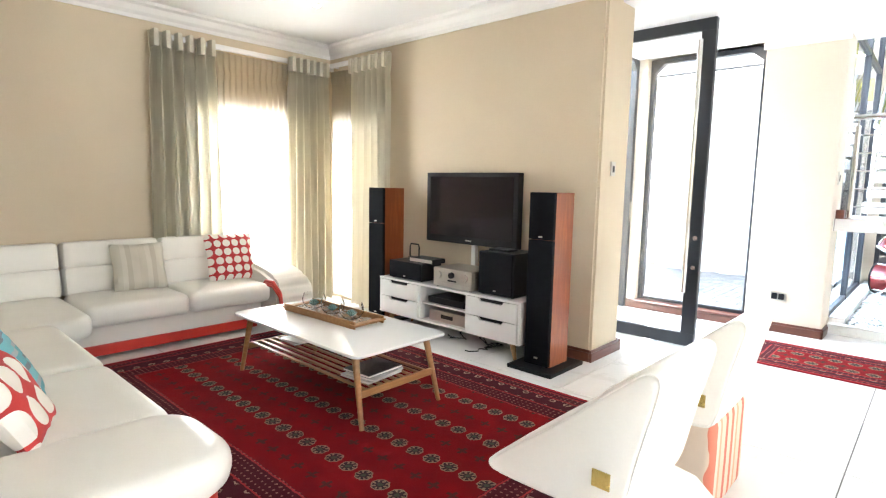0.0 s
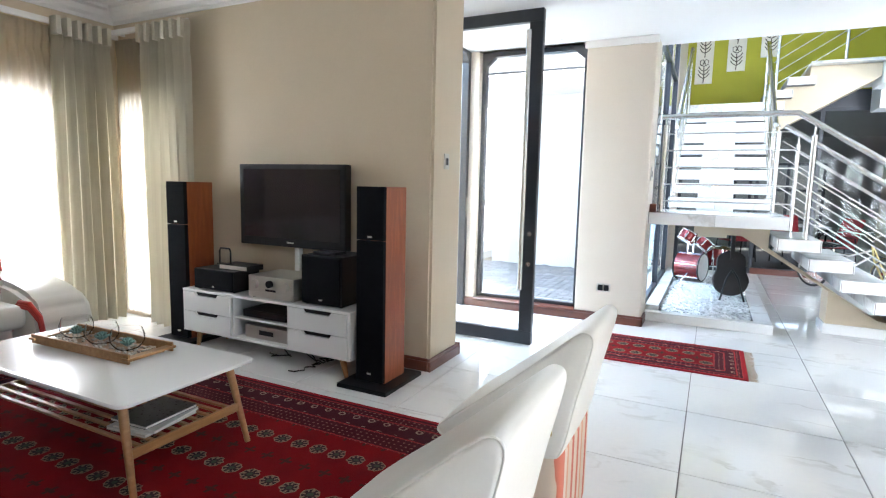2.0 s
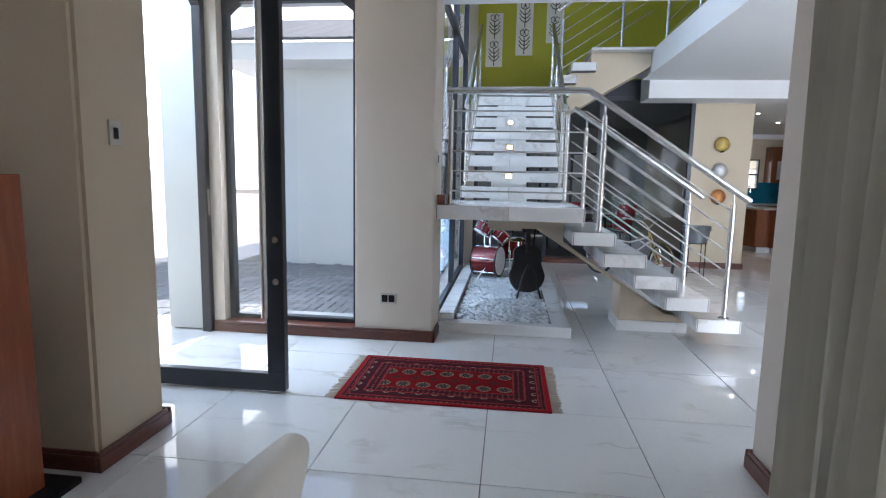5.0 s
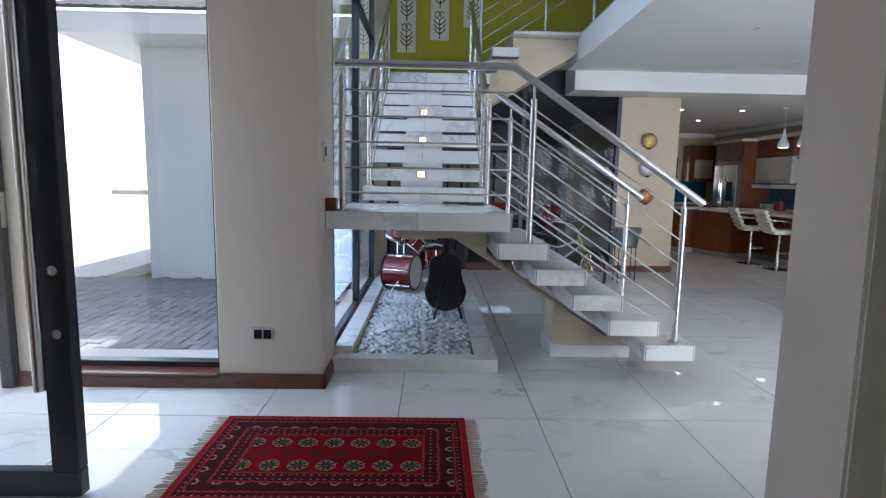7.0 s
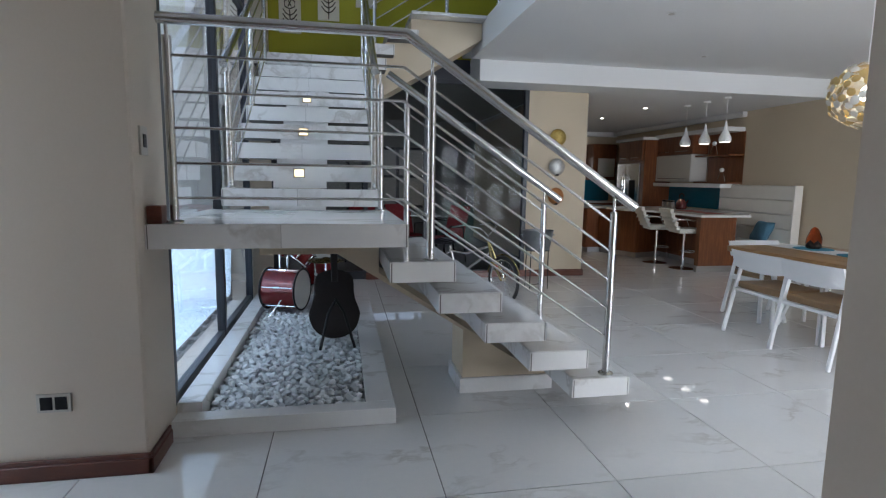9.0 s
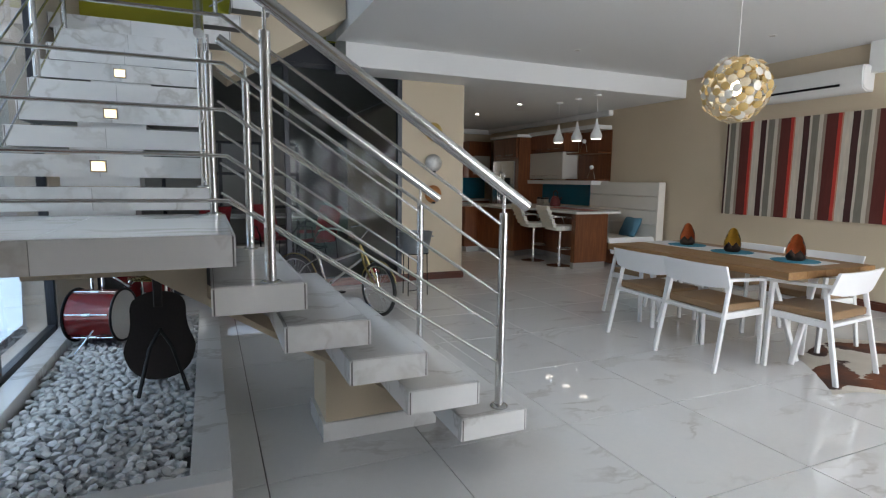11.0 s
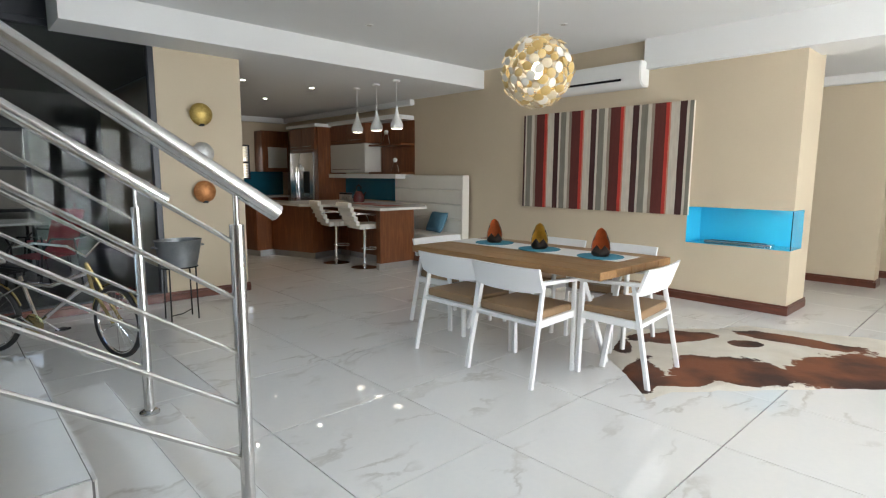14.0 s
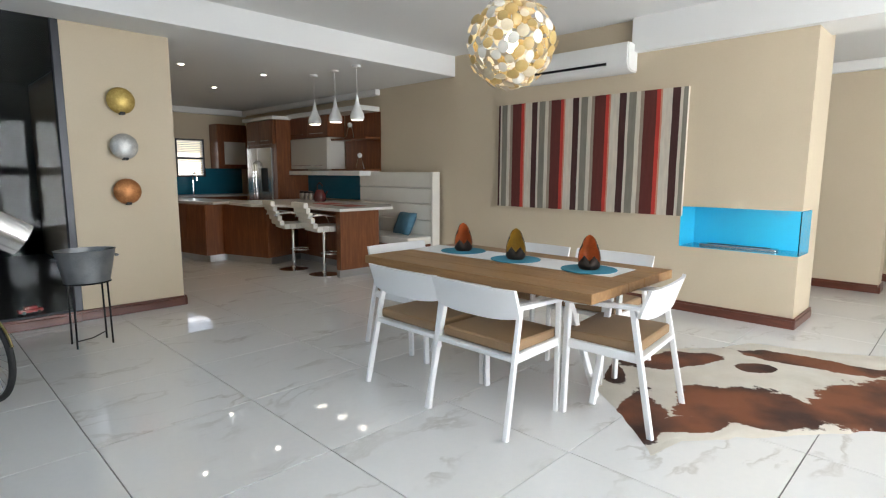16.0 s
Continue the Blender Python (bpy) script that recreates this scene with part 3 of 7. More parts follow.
TREAD_X = [1.735, 1.478, 1.222, 0.967, 0.712]
for k, x in enumerate(TREAD_X):
    z = 0.275 + 0.1695 * k
    clad("tread", x - 0.345, x, 6.30, 7.50, z - 0.105, z)
clad("landing", -0.765, 0.456, 6.27, 7.52, 1.035, 1.15, (-0.16,))
bm = mesh()
prism(bm, [(1.48, 0.04), (1.48, 0.16), (1.3, 0.17), (0.35, 0.80), (0.35, 1.03), (-0.35, 1.03), (-0.35, 0.92), (0.10, 0.92), (0.89, 0.42), (0.89, 0.04)], 6.88, 7.22)
part("spine", bm, WALL, stairs, "beige painted concrete spine")
bm = mesh()
for b in [(0.87, 1.50, 6.86, 6.88, 0, 0.10), (0.87, 1.50, 7.22, 7.24, 0, 0.10), (0.87, 0.89, 6.88, 7.22, 0, 0.10), (1.48, 1.50, 6.88, 7.22, 0, 0.10)]:
    slab(bm, *b, 0.002, 1)
part("plinth", bm, TILE_RIM, stairs, "marble tile plinth")
# second flight
STEP_GLOW = lamp_glow("step_light_glow", (1.0, 0.72, 0.34), 1.6)
for k in range(8):
    z, y = 1.295 + 0.17 * k, 7.44 + 0.275 * k
    clad("tread", -0.665, 0.40, y, y + 0.345, z - 0.118, z, (-0.17,))
    bm = mesh()
    slab(bm, -0.36, 0.02, y + 0.012, y + 0.28, z - 0.168, z - 0.119)
    part("riser", bm, TILE_RIM, stairs)
    if k in (1, 3, 5):
        bm = mesh()
        slab(bm, -0.215, -0.135, y - 0.006, y + 0.001, z - 0.092, z - 0.026, 0.001, 1)
        box = part("step_light", bm, STEEL, stairs, "small square lit step light")
        bm = mesh()
        slab(bm, -0.208, -0.142, y - 0.008, y - 0.0055, z - 0.085, z - 0.033)
        part("lens", bm, STEP_GLOW, box)
bm = mesh()
prism(bm, [(-7.4, 0.85), (-7.4, 1.1), (-9.6, 2.42), (-9.9, 2.42), (-9.9, 2.2)], -0.32, -0.02)
bmesh.ops.transform(bm, matrix=Matrix(((0, 1, 0, 0), (-1, 0, 0, 0), (0, 0, 1, 0), (0, 0, 0, 1))), verts=bm.verts)
part("spine", bm, WALL, stairs, "beige painted concrete spine")
clad("landing", -0.765, 0.62, 9.64, 10.99, 2.54, 2.66, (-0.17,))
# third flight, rising to the upper floor
for k in range(2):
    z, x = 2.83 + 0.17 * k, 0.37 + 0.265 * k
    clad("tread", x, x + 0.345, 9.72, 10.95, z - 0.11, z)
bm = mesh()
prism(bm, [(0.6, 2.30), (1.74, 2.98), (1.74, 3.16), (0.92, 3.16), (0.92, 3.0), (0.66, 2.9), (0.42, 2.72), (0.3, 2.54)], 9.9, 10.5)
part("spine", bm, WALL, stairs, "beige painted concrete spine")
bm = mesh()
slab(bm, 0.90, 1.745, 9.72, 10.95, 3.165, 3.20, 0.004, 1)
part("top_landing", bm, TILE_RIM, stairs, "marble clad top landing")
# upper floor edge beside the void
bm = mesh()
slab(bm, 1.75, 5.3, 6.605, 10.98, 3.0, 3.2)
slab(bm, 1.75, 2.1, 6.6, 10.42, DINING, DINING + 0.12)
structure("upper_floor", bm, CEILING, "white edge of the upper floor over the stairs", "upper floor")
bm = mesh()
slab(bm, -0.755, -0.69, 6.275, 6.36, 1.151, 1.235, 0.003, 1)
structure("skirting_end", bm, MAHOGANY, "short mahogany skirting end on the landing", "skirting")


# ---- stainless balustrades ----
def balustrade(label, posts, rails, tops):
    """posts: (foot, height); rails: polylines with a radius; tops: polylines of the handrail."""
    b = thing("balustrade", (0, 0, 0), label, "balustrade", "stair balustrades")
    for (x, y, z), h in posts:
        bm = mesh()
        rod(bm, (x, y, z), (x, y, z + h - 0.09), 0.021, sides=18)
        rod(bm, (x, y, z + h - 0.09), (x, y, z + h), 0.008, sides=10)
        p = part("post", bm, STEEL, b, "", True)
        bm = mesh()
        lathe(bm, [(0.043, 0), (0.043, 0.006), (0.036, 0.012), (0.023, 0.014)], 20, (x, y, z))
        part("foot_plate", bm, STEEL, p, "", True)
    for pts in rails:
        tube("rail", pts, 0.0075, STEEL, b)
    for pts in tops:
        tube("handrail", pts, 0.027, STEEL, b)
    return b


SLOPE = 0.1695 / 0.256
for y, first in ((6.37, True), (7.44, False)):
    zt = lambda x: 1.235 + (1.745 - x) * SLOPE
    posts = [((1.62, y, 0.275), zt(1.62) - 0.275 - 0.02), ((0.585, y, 0.945), zt(0.585) - 0.945 - 0.02)]
    if first:
        posts.append(((-0.66, y, 1.15), 0.955))
        posts.append(((0.40, 7.44, 1.15), 0.955))
    top = [(1.745, y, zt(1.745)), (0.45, y, zt(0.45))]
    lines = []
    for k in range(5):
        drop = 0.17 + 0.165 * k
        lines.append([(1.62, y, zt(1.62) - drop), (0.44, y, zt(0.44) - drop)] + ([(-0.66, y, zt(0.44) - drop)] if first else []))
    if first:
        top.append((-0.70, y, zt(0.45)))
    balustrade("brushed stainless balustrade along the lower flight", posts, lines, [top])
for x in (-0.62, 0.36):
    g = 0.17 / 0.275
    zt = lambda y: 2.12 + (y - 7.45) * g
    posts = [((x, 7.55, 1.295), zt(7.55) - 1.295 - 0.02), ((x, 8.6, 1.975), zt(8.6) - 1.975 - 0.02), ((x, 9.5, 2.485), zt(9.5) - 2.485 - 0.02)]
    lines = [[(x, 7.5, zt(7.5) - 0.17 - 0.165 * k), (x, 9.6, zt(9.6) - 0.17 - 0.165 * k)] for k in range(5)]
    balustrade("brushed stainless balustrade along the upper flight", posts, lines, [[(x, 7.42, zt(7.42)), (x, 9.65, zt(9.65))]])
g = 0.17 / 0.265
zt = lambda x: 3.72 + (x - 0.45) * g
balustrade("brushed stainless balustrade to the upper floor", [((0.5, 9.78, 2.83), 0.85), ((1.3, 9.78, 3.2), 0.98)], [[(0.45, 9.78, zt(0.45) - 0.17 - 0.165 * k), (1.7, 9.78, zt(1.7) - 0.17 - 0.165 * k)] for k in range(5)], [[(0.42, 9.78, zt(0.42)), (1.74, 9.78, zt(1.74))]])
balustrade("brushed stainless balustrade along the upper floor", [((1.82, y, 3.2), 0.95) for y in (6.9, 8.2, 9.5)], [[(1.82, 6.7, 3.3 + 0.165 * k), (1.82, 9.6, 3.3 + 0.165 * k)] for k in range(5)], [[(1.82, 6.65, 4.16), (1.82, 9.65, 4.16)]])

# ---- pebble bed under the stairs ----
bed = thing("pebble_bed", (0, 0, 0), "raised marble rim round a bed of white pebbles", "planter")
for b in [(-0.76, 0.42, 6.49, 6.60, 0, 0.095), (0.255, 0.42, 6.60, 9.75, 0, 0.095), (-0.76, -0.63, 6.60, 9.75, 0, 0.15), (-0.63, 0.255, 9.6, 9.75, 0, 0.095)]:
    bm = mesh()
    slab(bm, *b, 0.003, 1)
    part("rim", bm, TILE_RIM, bed)
bm = mesh()
slab(bm, -0.63, 0.255, 6.60, 9.6, 0.0, 0.03)
part("bedding", bm, shader("grey_sand", (0.25, 0.25, 0.25), 0.95), bed)


def tiles():
    px, py, gap, x_first, y_first = 0.809, 0.828, 0.0055, 0.565, 5.745
    bm = mesh()
    slab(bm, gap / 2, px - gap / 2, gap / 2, py - gap / 2, -0.012, 0.0, 0.0015, 1)
    me = finish("tile", bm, TILE)
    fl = bpy.data.objects["floor"]
    rest = mesh()
    for i in range(-8, 15):
        for j in range(-12, 14):
            x, y = x_first + px * i, y_first + py * j
            for x0, x1, y0, y1 in INSIDE:
                a0, a1, b0, b1 = max(x, x0), min(x + px, x1), max(y, y0), min(y + py, y1)
                if a1 - a0 < 0.02 or b1 - b0 < 0.02:
                    continue
                near = -6 < x < 7.2 and -0.9 < y < 12.6
                if near and a1 - a0 > px - 0.001 and b1 - b0 > py - 0.001:
                    ob = new("tile", me)
                    ob.location = (x, y, 0)
                    ob.parent = fl
                    continue
                cut = (a0 + gap / 2 * (a0 == x), a1 - gap / 2 * (a1 == x + px), b0 + gap / 2 * (b0 == y), b1 - gap / 2 * (b1 == y + py), -0.012, 0.0)
                if near:
                    one = mesh()
                    slab(one, cut[0] - x, cut[1] - x, cut[2] - y, cut[3] - y, -0.012, 0.0)
                    part("tile", one, TILE, fl, at=(x, y, 0))
                else:
                    slab(rest, *cut)
    tagged(part("tiles", rest, TILE, fl), kind="stuff")


# ---- living room ----
def rug_material(name, half_x, half_y, cell_x, cell_y, gul, band, off_x=0.0, off_y=0.0):
    """Knotted red rug: rows of octagons with small crosses between, in dark borders of little boxes."""
    m = shader(name, (0.215, 0.006, 0.008), 0.95, 0, (0.135, 0.005, 0.008), 5, 220, 0.6, 0.5)
    n, l = m.node_tree.nodes, m.node_tree.links
    field = n["Principled BSDF"].inputs["Base Color"].links[0].from_socket
    n["Principled BSDF"].inputs["Specular IOR Level"].default_value = 0.08

    def f(op, a, b=0.0, c=0.0):
        k = n.new("ShaderNodeMath")
        k.operation = op
        for i, v in enumerate((a, b, c)):
            if isinstance(v, (int, float)):
                k.inputs[i].default_value = v
            else:
                l.new(v, k.inputs[i])
        return k.outputs[0]

    def blend(fac, a, colour):
        k = n.new("ShaderNodeMix")
        k.data_type = "RGBA"
        l.new(fac, k.inputs["Factor"])
        l.new(a, k.inputs["A"])
        k.inputs["B"].default_value = (*colour, 1)
        return k.outputs["Result"]

    def local(v, cell, off):
        return f("MULTIPLY", f("SUBTRACT", f("FRACT", f("ADD", f("DIVIDE", f("SUBTRACT", v, off), cell), 0.5)), 0.5), cell)

    def octagon(u, v):
        a, b = f("ABSOLUTE", u), f("ABSOLUTE", v)
        return f("MAXIMUM", f("MAXIMUM", a, b), f("MULTIPLY", f("ADD", a, b), 0.72))

    def within(d, lo, hi):
        return f("MULTIPLY", f("GREATER_THAN", d, lo), f("LESS_THAN", d, hi))

    c, sep, wob = n.new("ShaderNodeTexCoord"), n.new("ShaderNodeSeparateXYZ"), n.new("ShaderNodeTexNoise")
    wob.inputs["Scale"].default_value = 45
    l.new(c.outputs["Object"], wob.inputs["Vector"])
    l.new(c.outputs["Object"], sep.inputs[0])
    jitter = f("MULTIPLY", f("SUBTRACT", wob.outputs["Fac"], 0.5), 0.018)
    x, y = f("ADD", sep.outputs[0], jitter), f("ADD", sep.outputs[1], jitter)
    u, v = local(x, cell_x, off_x), local(y, cell_y, off_y)
    d = octagon(u, v)
    ang = f("SINE", f("MULTIPLY", f("ARCTAN2", v, u), 8.0))
    petal = f("MULTIPLY", within(d, gul * 0.48, gul * 0.86), f("GREATER_THAN", ang, 0.25))
    out = blend(within(d, 0, gul), field, (0.035, 0.022, 0.024))
    out = blend(petal, out, (0.22, 0.16, 0.10))
    out = blend(within(d, gul * 0.88, gul), out, (0.25, 0.17, 0.11))
    out = blend(within(d, 0, gul * 0.3), out, (0.05, 0.06, 0.04))
    u2, v2 = local(x, cell_x, off_x + cell_x / 2), local(y, cell_y, off_y + cell_y / 2)
    a2, b2 = f("ABSOLUTE", u2), f("ABSOLUTE", v2)
    cross = f("MULTIPLY", f("LESS_THAN", f("MINIMUM", a2, b2), 0.009), f("LESS_THAN", f("MAXIMUM", a2, b2), gul * 0.75))
    out = blend(cross, out, (0.06, 0.02, 0.016))
    e = f("MINIMUM", f("SUBTRACT", half_x, f("ABSOLUTE", sep.outputs[0])), f("SUBTRACT", half_y, f("ABSOLUTE", sep.outputs[1])))
    edge = f("ADD", e, jitter)
    border = f("LESS_THAN", edge, band)
    out = blend(border, out, (0.062, 0.009, 0.014))
    dots = octagon(local(x, 0.034, 0), local(y, 0.034, 0))
    out = blend(f("MULTIPLY", f("MULTIPLY", border, f("LESS_THAN", dots, 0.0055)), f("GREATER_THAN", edge, band * 0.15)), out, (0.27, 0.12, 0.09))
    box = octagon(local(x, 0.105, 0.05), local(y, 0.105, 0.05))
    for lo, hi in ((0.36, 0.62),):
        lane = within(edge, band * lo, band * hi)
        out = blend(lane, out, (0.055, 0.010, 0.016))
        out = blend(f("MULTIPLY", lane, within(box, 0.013, 0.022)), out, (0.30, 0.21, 0.15))
    for at in (0.98, 0.66, 0.32, 0.14):
        out = blend(within(edge, band * at - 0.006, band * at + 0.004), out, (0.30, 0.03, 0.03))
    out = blend(f("LESS_THAN", edge, 0.03), out, (0.26, 0.012, 0.018))
    l.new(out, n["Principled BSDF"].inputs["Base Color"])
    return m


def rug(name, at, half_x, half_y, material, label, fringe=False):
    r = thing(name, at, label, "rug")
    bm = mesh()
    slab(bm, -half_x, half_x, -half_y, half_y, 0.0005, 0.009, 0.003, 1)
    part("rug_body", bm, material, r)
    if fringe:
        rnd, wool = random.Random(5), shader("cream_wool_fringe", (0.55, 0.46, 0.36), 0.95)
        for side in (-1, 1):
            bm = mesh()
            y = -half_y + 0.01
            while y < half_y - 0.01:
                a = Vector((side * half_x, y, 0.004))
                bar(bm, a, a + Vector((side * rnd.uniform(0.045, 0.07), rnd.uniform(-0.012, 0.012), -0.001)), 0.004, 0.003, bevel=0)
                y += 0.011
            part("fringe", bm, wool, r, "frayed cream fringe")
    return r


rug("living_rug", (-2.76, 2.005, 0), 1.76, 1.165, rug_material("red_bokhara_pile", 1.76, 1.165, 0.1195, 0.344, 0.045, 0.42, -0.24, -0.105), "large red patterned wool rug under the coffee table")
rug("hall_rug", (-0.53, 5.315, 0), 0.67, 0.415, rug_material("red_hall_pile", 0.67, 0.415, 0.134, 0.222, 0.047, 0.235, -0.02, 0.105), "small red patterned rug with a cream fringe on the hall tiles", True)


def cushion_mesh(bm, w, d, h, m=None, pinch=0.12):
    """A filled cushion: full in the middle, thin at its edges, with drawn-out corners."""
    n = 14
    top, low = [], []
    for i in range(n + 1):
        for j in range(n + 1):
            a, b = 2 * i / n - 1, 2 * j / n - 1
            t = (max(0, 1 - a ** 4) * max(0, 1 - b ** 4)) ** 0.55
            s = 1 - pinch * (1 - abs(a * b)) * (max(abs(a), abs(b)) ** 3) * 0.5
            ripple = 0.006 * math.sin(9 * a + 4 * b)
            top.append(bm.verts.new((a * w / 2 * s, b * d / 2 * s, h / 2 * t + ripple * t)))
            low.append(bm.verts.new((a * w / 2 * s, b * d / 2 * s, -h / 2 * t)))
    q = n + 1
    for i in range(n):
        for j in range(n):
            k = i * q + j
            bm.faces.new((top[k], top[k + q], top[k + q + 1], top[k + 1]))
            bm.faces.new((low[k], low[k + 1], low[k + q + 1], low[k + q]))
    bmesh.ops.remove_doubles(bm, verts=bm.verts, dist=0.0008)
    if m:
        bmesh.ops.transform(bm, matrix=m, verts=bm.verts)
    return bm


def spotted(name, ground, spot, cell, radius, stretch=1.0):
    """Cloth printed with round spots."""
    m = shader(name, ground, 0.8, 0, [v * 0.9 for v in ground], 4, 200, 0.5, 0.2)
    n, l = m.node_tree.nodes, m.node_tree.links
    base = n["Principled BSDF"].inputs["Base Color"].links[0].from_socket
    c, mp, fr, sub, ln = n.new("ShaderNodeTexCoord"), n.new("ShaderNodeMapping"), n.new("ShaderNodeVectorMath"), n.new("ShaderNodeVectorMath"), n.new("ShaderNodeVectorMath")
    mp.inputs["Scale"].default_value = (1 / cell, stretch / cell, 0)
    fr.operation, sub.operation, ln.operation = "FRACTION", "SUBTRACT", "LENGTH"
    sub.inputs[1].default_value = (0.5, 0.5, 0)
    l.new(c.outputs["Object"], mp.inputs[0])
    l.new(mp.outputs[0], fr.inputs[0])
    l.new(fr.outputs[0], sub.inputs[0])
    l.new(sub.outputs[0], ln.inputs[0])
    lt, mix = n.new("ShaderNodeMath"), n.new("ShaderNodeMix")
    lt.operation, mix.data_type = "LESS_THAN", "RGBA"
    lt.inputs[1].default_value = radius
    l.new(ln.outputs["Value"], lt.inputs[0])
    l.new(lt.outputs[0], mix.inputs["Factor"])
    l.new(base, mix.inputs["A"])
    mix.inputs["B"].default_value = (*spot, 1)
    l.new(mix.outputs["Result"], n["Principled BSDF"].inputs["Base Color"])
    return m


def striped(name, colours, width, axis=0, rough=0.8, bump=0.2, coat=0.0):
    """Woven stripes: colours as (share, colour), repeated every width metres along an axis."""
    m = shader(name, colours[0][1], rough, 0, None, 5, 200, 0.3, bump, coat)
    n, l = m.node_tree.nodes, m.node_tree.links
    c, sep, mod, ramp, wob = n.new("ShaderNodeTexCoord"), n.new("ShaderNodeSeparateXYZ"), n.new("ShaderNodeMath"), n.new("ShaderNodeValToRGB"), n.new("ShaderNodeTexNoise")
    l.new(c.outputs["Object"], sep.inputs[0])
    l.new(c.outputs["Object"], wob.inputs["Vector"])
    wob.inputs["Scale"].default_value = 6
    w = n.new("ShaderNodeMath")
    w.operation = "MULTIPLY_ADD"
    l.new(wob.outputs["Fac"], w.inputs[0])
    w.inputs[1].default_value = 0.015
    l.new(sep.outputs[axis], w.inputs[2])
    dv = n.new("ShaderNodeMath")
    dv.operation = "DIVIDE"
    dv.inputs[1].default_value = width
    l.new(w.outputs[0], dv.inputs[0])
    mod.operation = "FRACT"
    l.new(dv.outputs[0], mod.inputs[0])
    l.new(mod.outputs[0], ramp.inputs[0])
    ramp.color_ramp.interpolation = "CONSTANT"
    total, at = sum(s for s, _ in colours), 0.0
    while len(ramp.color_ramp.elements) < len(colours):
        ramp.color_ramp.elements.new(0.5)
    for el, (s, col) in zip(ramp.color_ramp.elements, colours):
        el.position, el.color = at / total, (*col, 1)
        at += s
    l.new(ramp.outputs[0], n["Principled BSDF"].inputs["Base Color"])
    return m


# the corner sofa
sofa = thing("corner_sofa", (0, 0, 0), "large white leather corner sofa with red leather trim", "sofa")


def soft(x0, x1, y0, y1, z0, z1, name, r=0.05, material=LEATHER, parent=None, tilt=None, label=""):
    bm = mesh()
    slab(bm, x0, x1, y0, y1, z0, z1, r, 4)
    if tilt:
        c, rot = Vector(((x0 + x1) / 2, (y0 + y1) / 2, z0)), Euler([radians(a) for a in tilt]).to_matrix().to_4x4()
        bmesh.ops.transform(bm, matrix=Matrix.Translation(c) @ rot @ Matrix.Translation(-c), verts=bm.verts)
    return part(name, bm, material, parent or sofa, label, True)


def pad(name, x0, x1, y0, y1, z0, z1, corner, edge, crown=0.02, material=LEATHER, parent=None, label=""):
    """A filled leather pad: rounded plan, rolled edges and a slightly domed top."""
    def ring(inset, z):
        r, out = max(corner - inset, 0.012), []
        for cx, cy, a0 in ((x1, y1, 0), (x0, y1, 90), (x0, y0, 180), (x1, y0, 270)):
            sx, sy = (1 if cx == x1 else -1), (1 if cy == y1 else -1)
            for k in range(9):
                a = radians(a0 + 11.25 * k)
                out.append((cx - sx * (inset + r) + r * math.cos(a), cy - sy * (inset + r) + r * math.sin(a), z))
        return out

    levels = [(edge - edge * math.cos(radians(a)), z0 + edge - edge * math.sin(radians(a))) for a in (90, 60, 30, 0)]
    levels += [(edge - edge * math.cos(radians(a)), z1 - edge + edge * math.sin(radians(a))) for a in (0, 20, 40, 60, 80)]
    span = min(x1 - x0, y1 - y0) / 2 - 0.012
    levels += [(edge + (span - edge) * q, z1 + crown * math.sin(math.pi / 2 * q)) for q in (0.12, 0.35, 0.65, 0.98)]
    bm = mesh()
    rings = [[bm.verts.new(p) for p in ring(i, z)] for i, z in levels]
    n = len(rings[0])
    for a, b in zip(rings, rings[1:]):
        for k in range(n):
            bm.faces.new((a[k], a[(k + 1) % n], b[(k + 1) % n], b[k]))
    bm.faces.new(rings[0][::-1])
    bm.faces.new(rings[-1])
    return part(name, bm, material, parent or sofa, label, True)


soft(-5.45, -4.70, -0.1, 2.55, 0.05, 0.30, "base", 0.02)
soft(-4.74, -2.2, -0.12, 0.78, 0.05, 0.30, "base", 0.02)
soft(-4.72, -4.685, 0.82, 2.5, 0.03, 0.115, "trim", 0.01, RED_LEATHER, label="red leather plinth")
soft(-4.72, -2.25, 0.77, 0.80, 0.03, 0.115, "trim", 0.01, RED_LEATHER, label="red leather plinth")
for y0, y1 in ((1.09, 1.87), (1.87, 2.62)):
    pad("seat_cushion", -5.30, -4.60, y0 + 0.003, y1 - 0.003, 0.265, 0.44, 0.07, 0.06, 0.018)
pad("seat_cushion", -5.30, -4.30, 0.0, 1.087, 0.265, 0.435, 0.14, 0.06, 0.018)
for x0, x1 in ((-4.295, -3.2), (-3.2, -2.3)):
    pad("seat_cushion", x0 + 0.003, x1 - 0.003, 0.0, 0.85, 0.265, 0.432, 0.09, 0.06, 0.014)
for y0, y1 in ((0.02, 1.10), (1.11, 1.87), (1.88, 2.72)):
    soft(-5.44, -5.22, y0 + 0.004, y1 - 0.004, 0.40, 0.65, "back_cushion", 0.07, tilt=(0, -8, 0))
    soft(-5.47, -5.26, y0 + 0.004, y1 - 0.004, 0.63, 0.86, "headrest", 0.075, tilt=(0, -6, 0))
for x0, x1 in ((-5.2, -4.25), (-4.2, -3.2), (-3.15, -2.2)):
    soft(x0, x1, -0.16, 0.06, 0.38, 0.80, "back_cushion", 0.07, tilt=(8, 0, 0))
ARM = [(0.0, 0.06), (0.78, 0.06), (0.90, 0.14), (0.94, 0.28), (0.90, 0.42), (0.80, 0.50), (0.6, 0.56), (0.3, 0.60), (0.0, 0.62)]
bm = mesh()
prism(bm, ARM, 0, 0.40)
bmesh.ops.bevel(bm, geom=list(bm.edges), offset=0.04, segments=4, affect="EDGES")
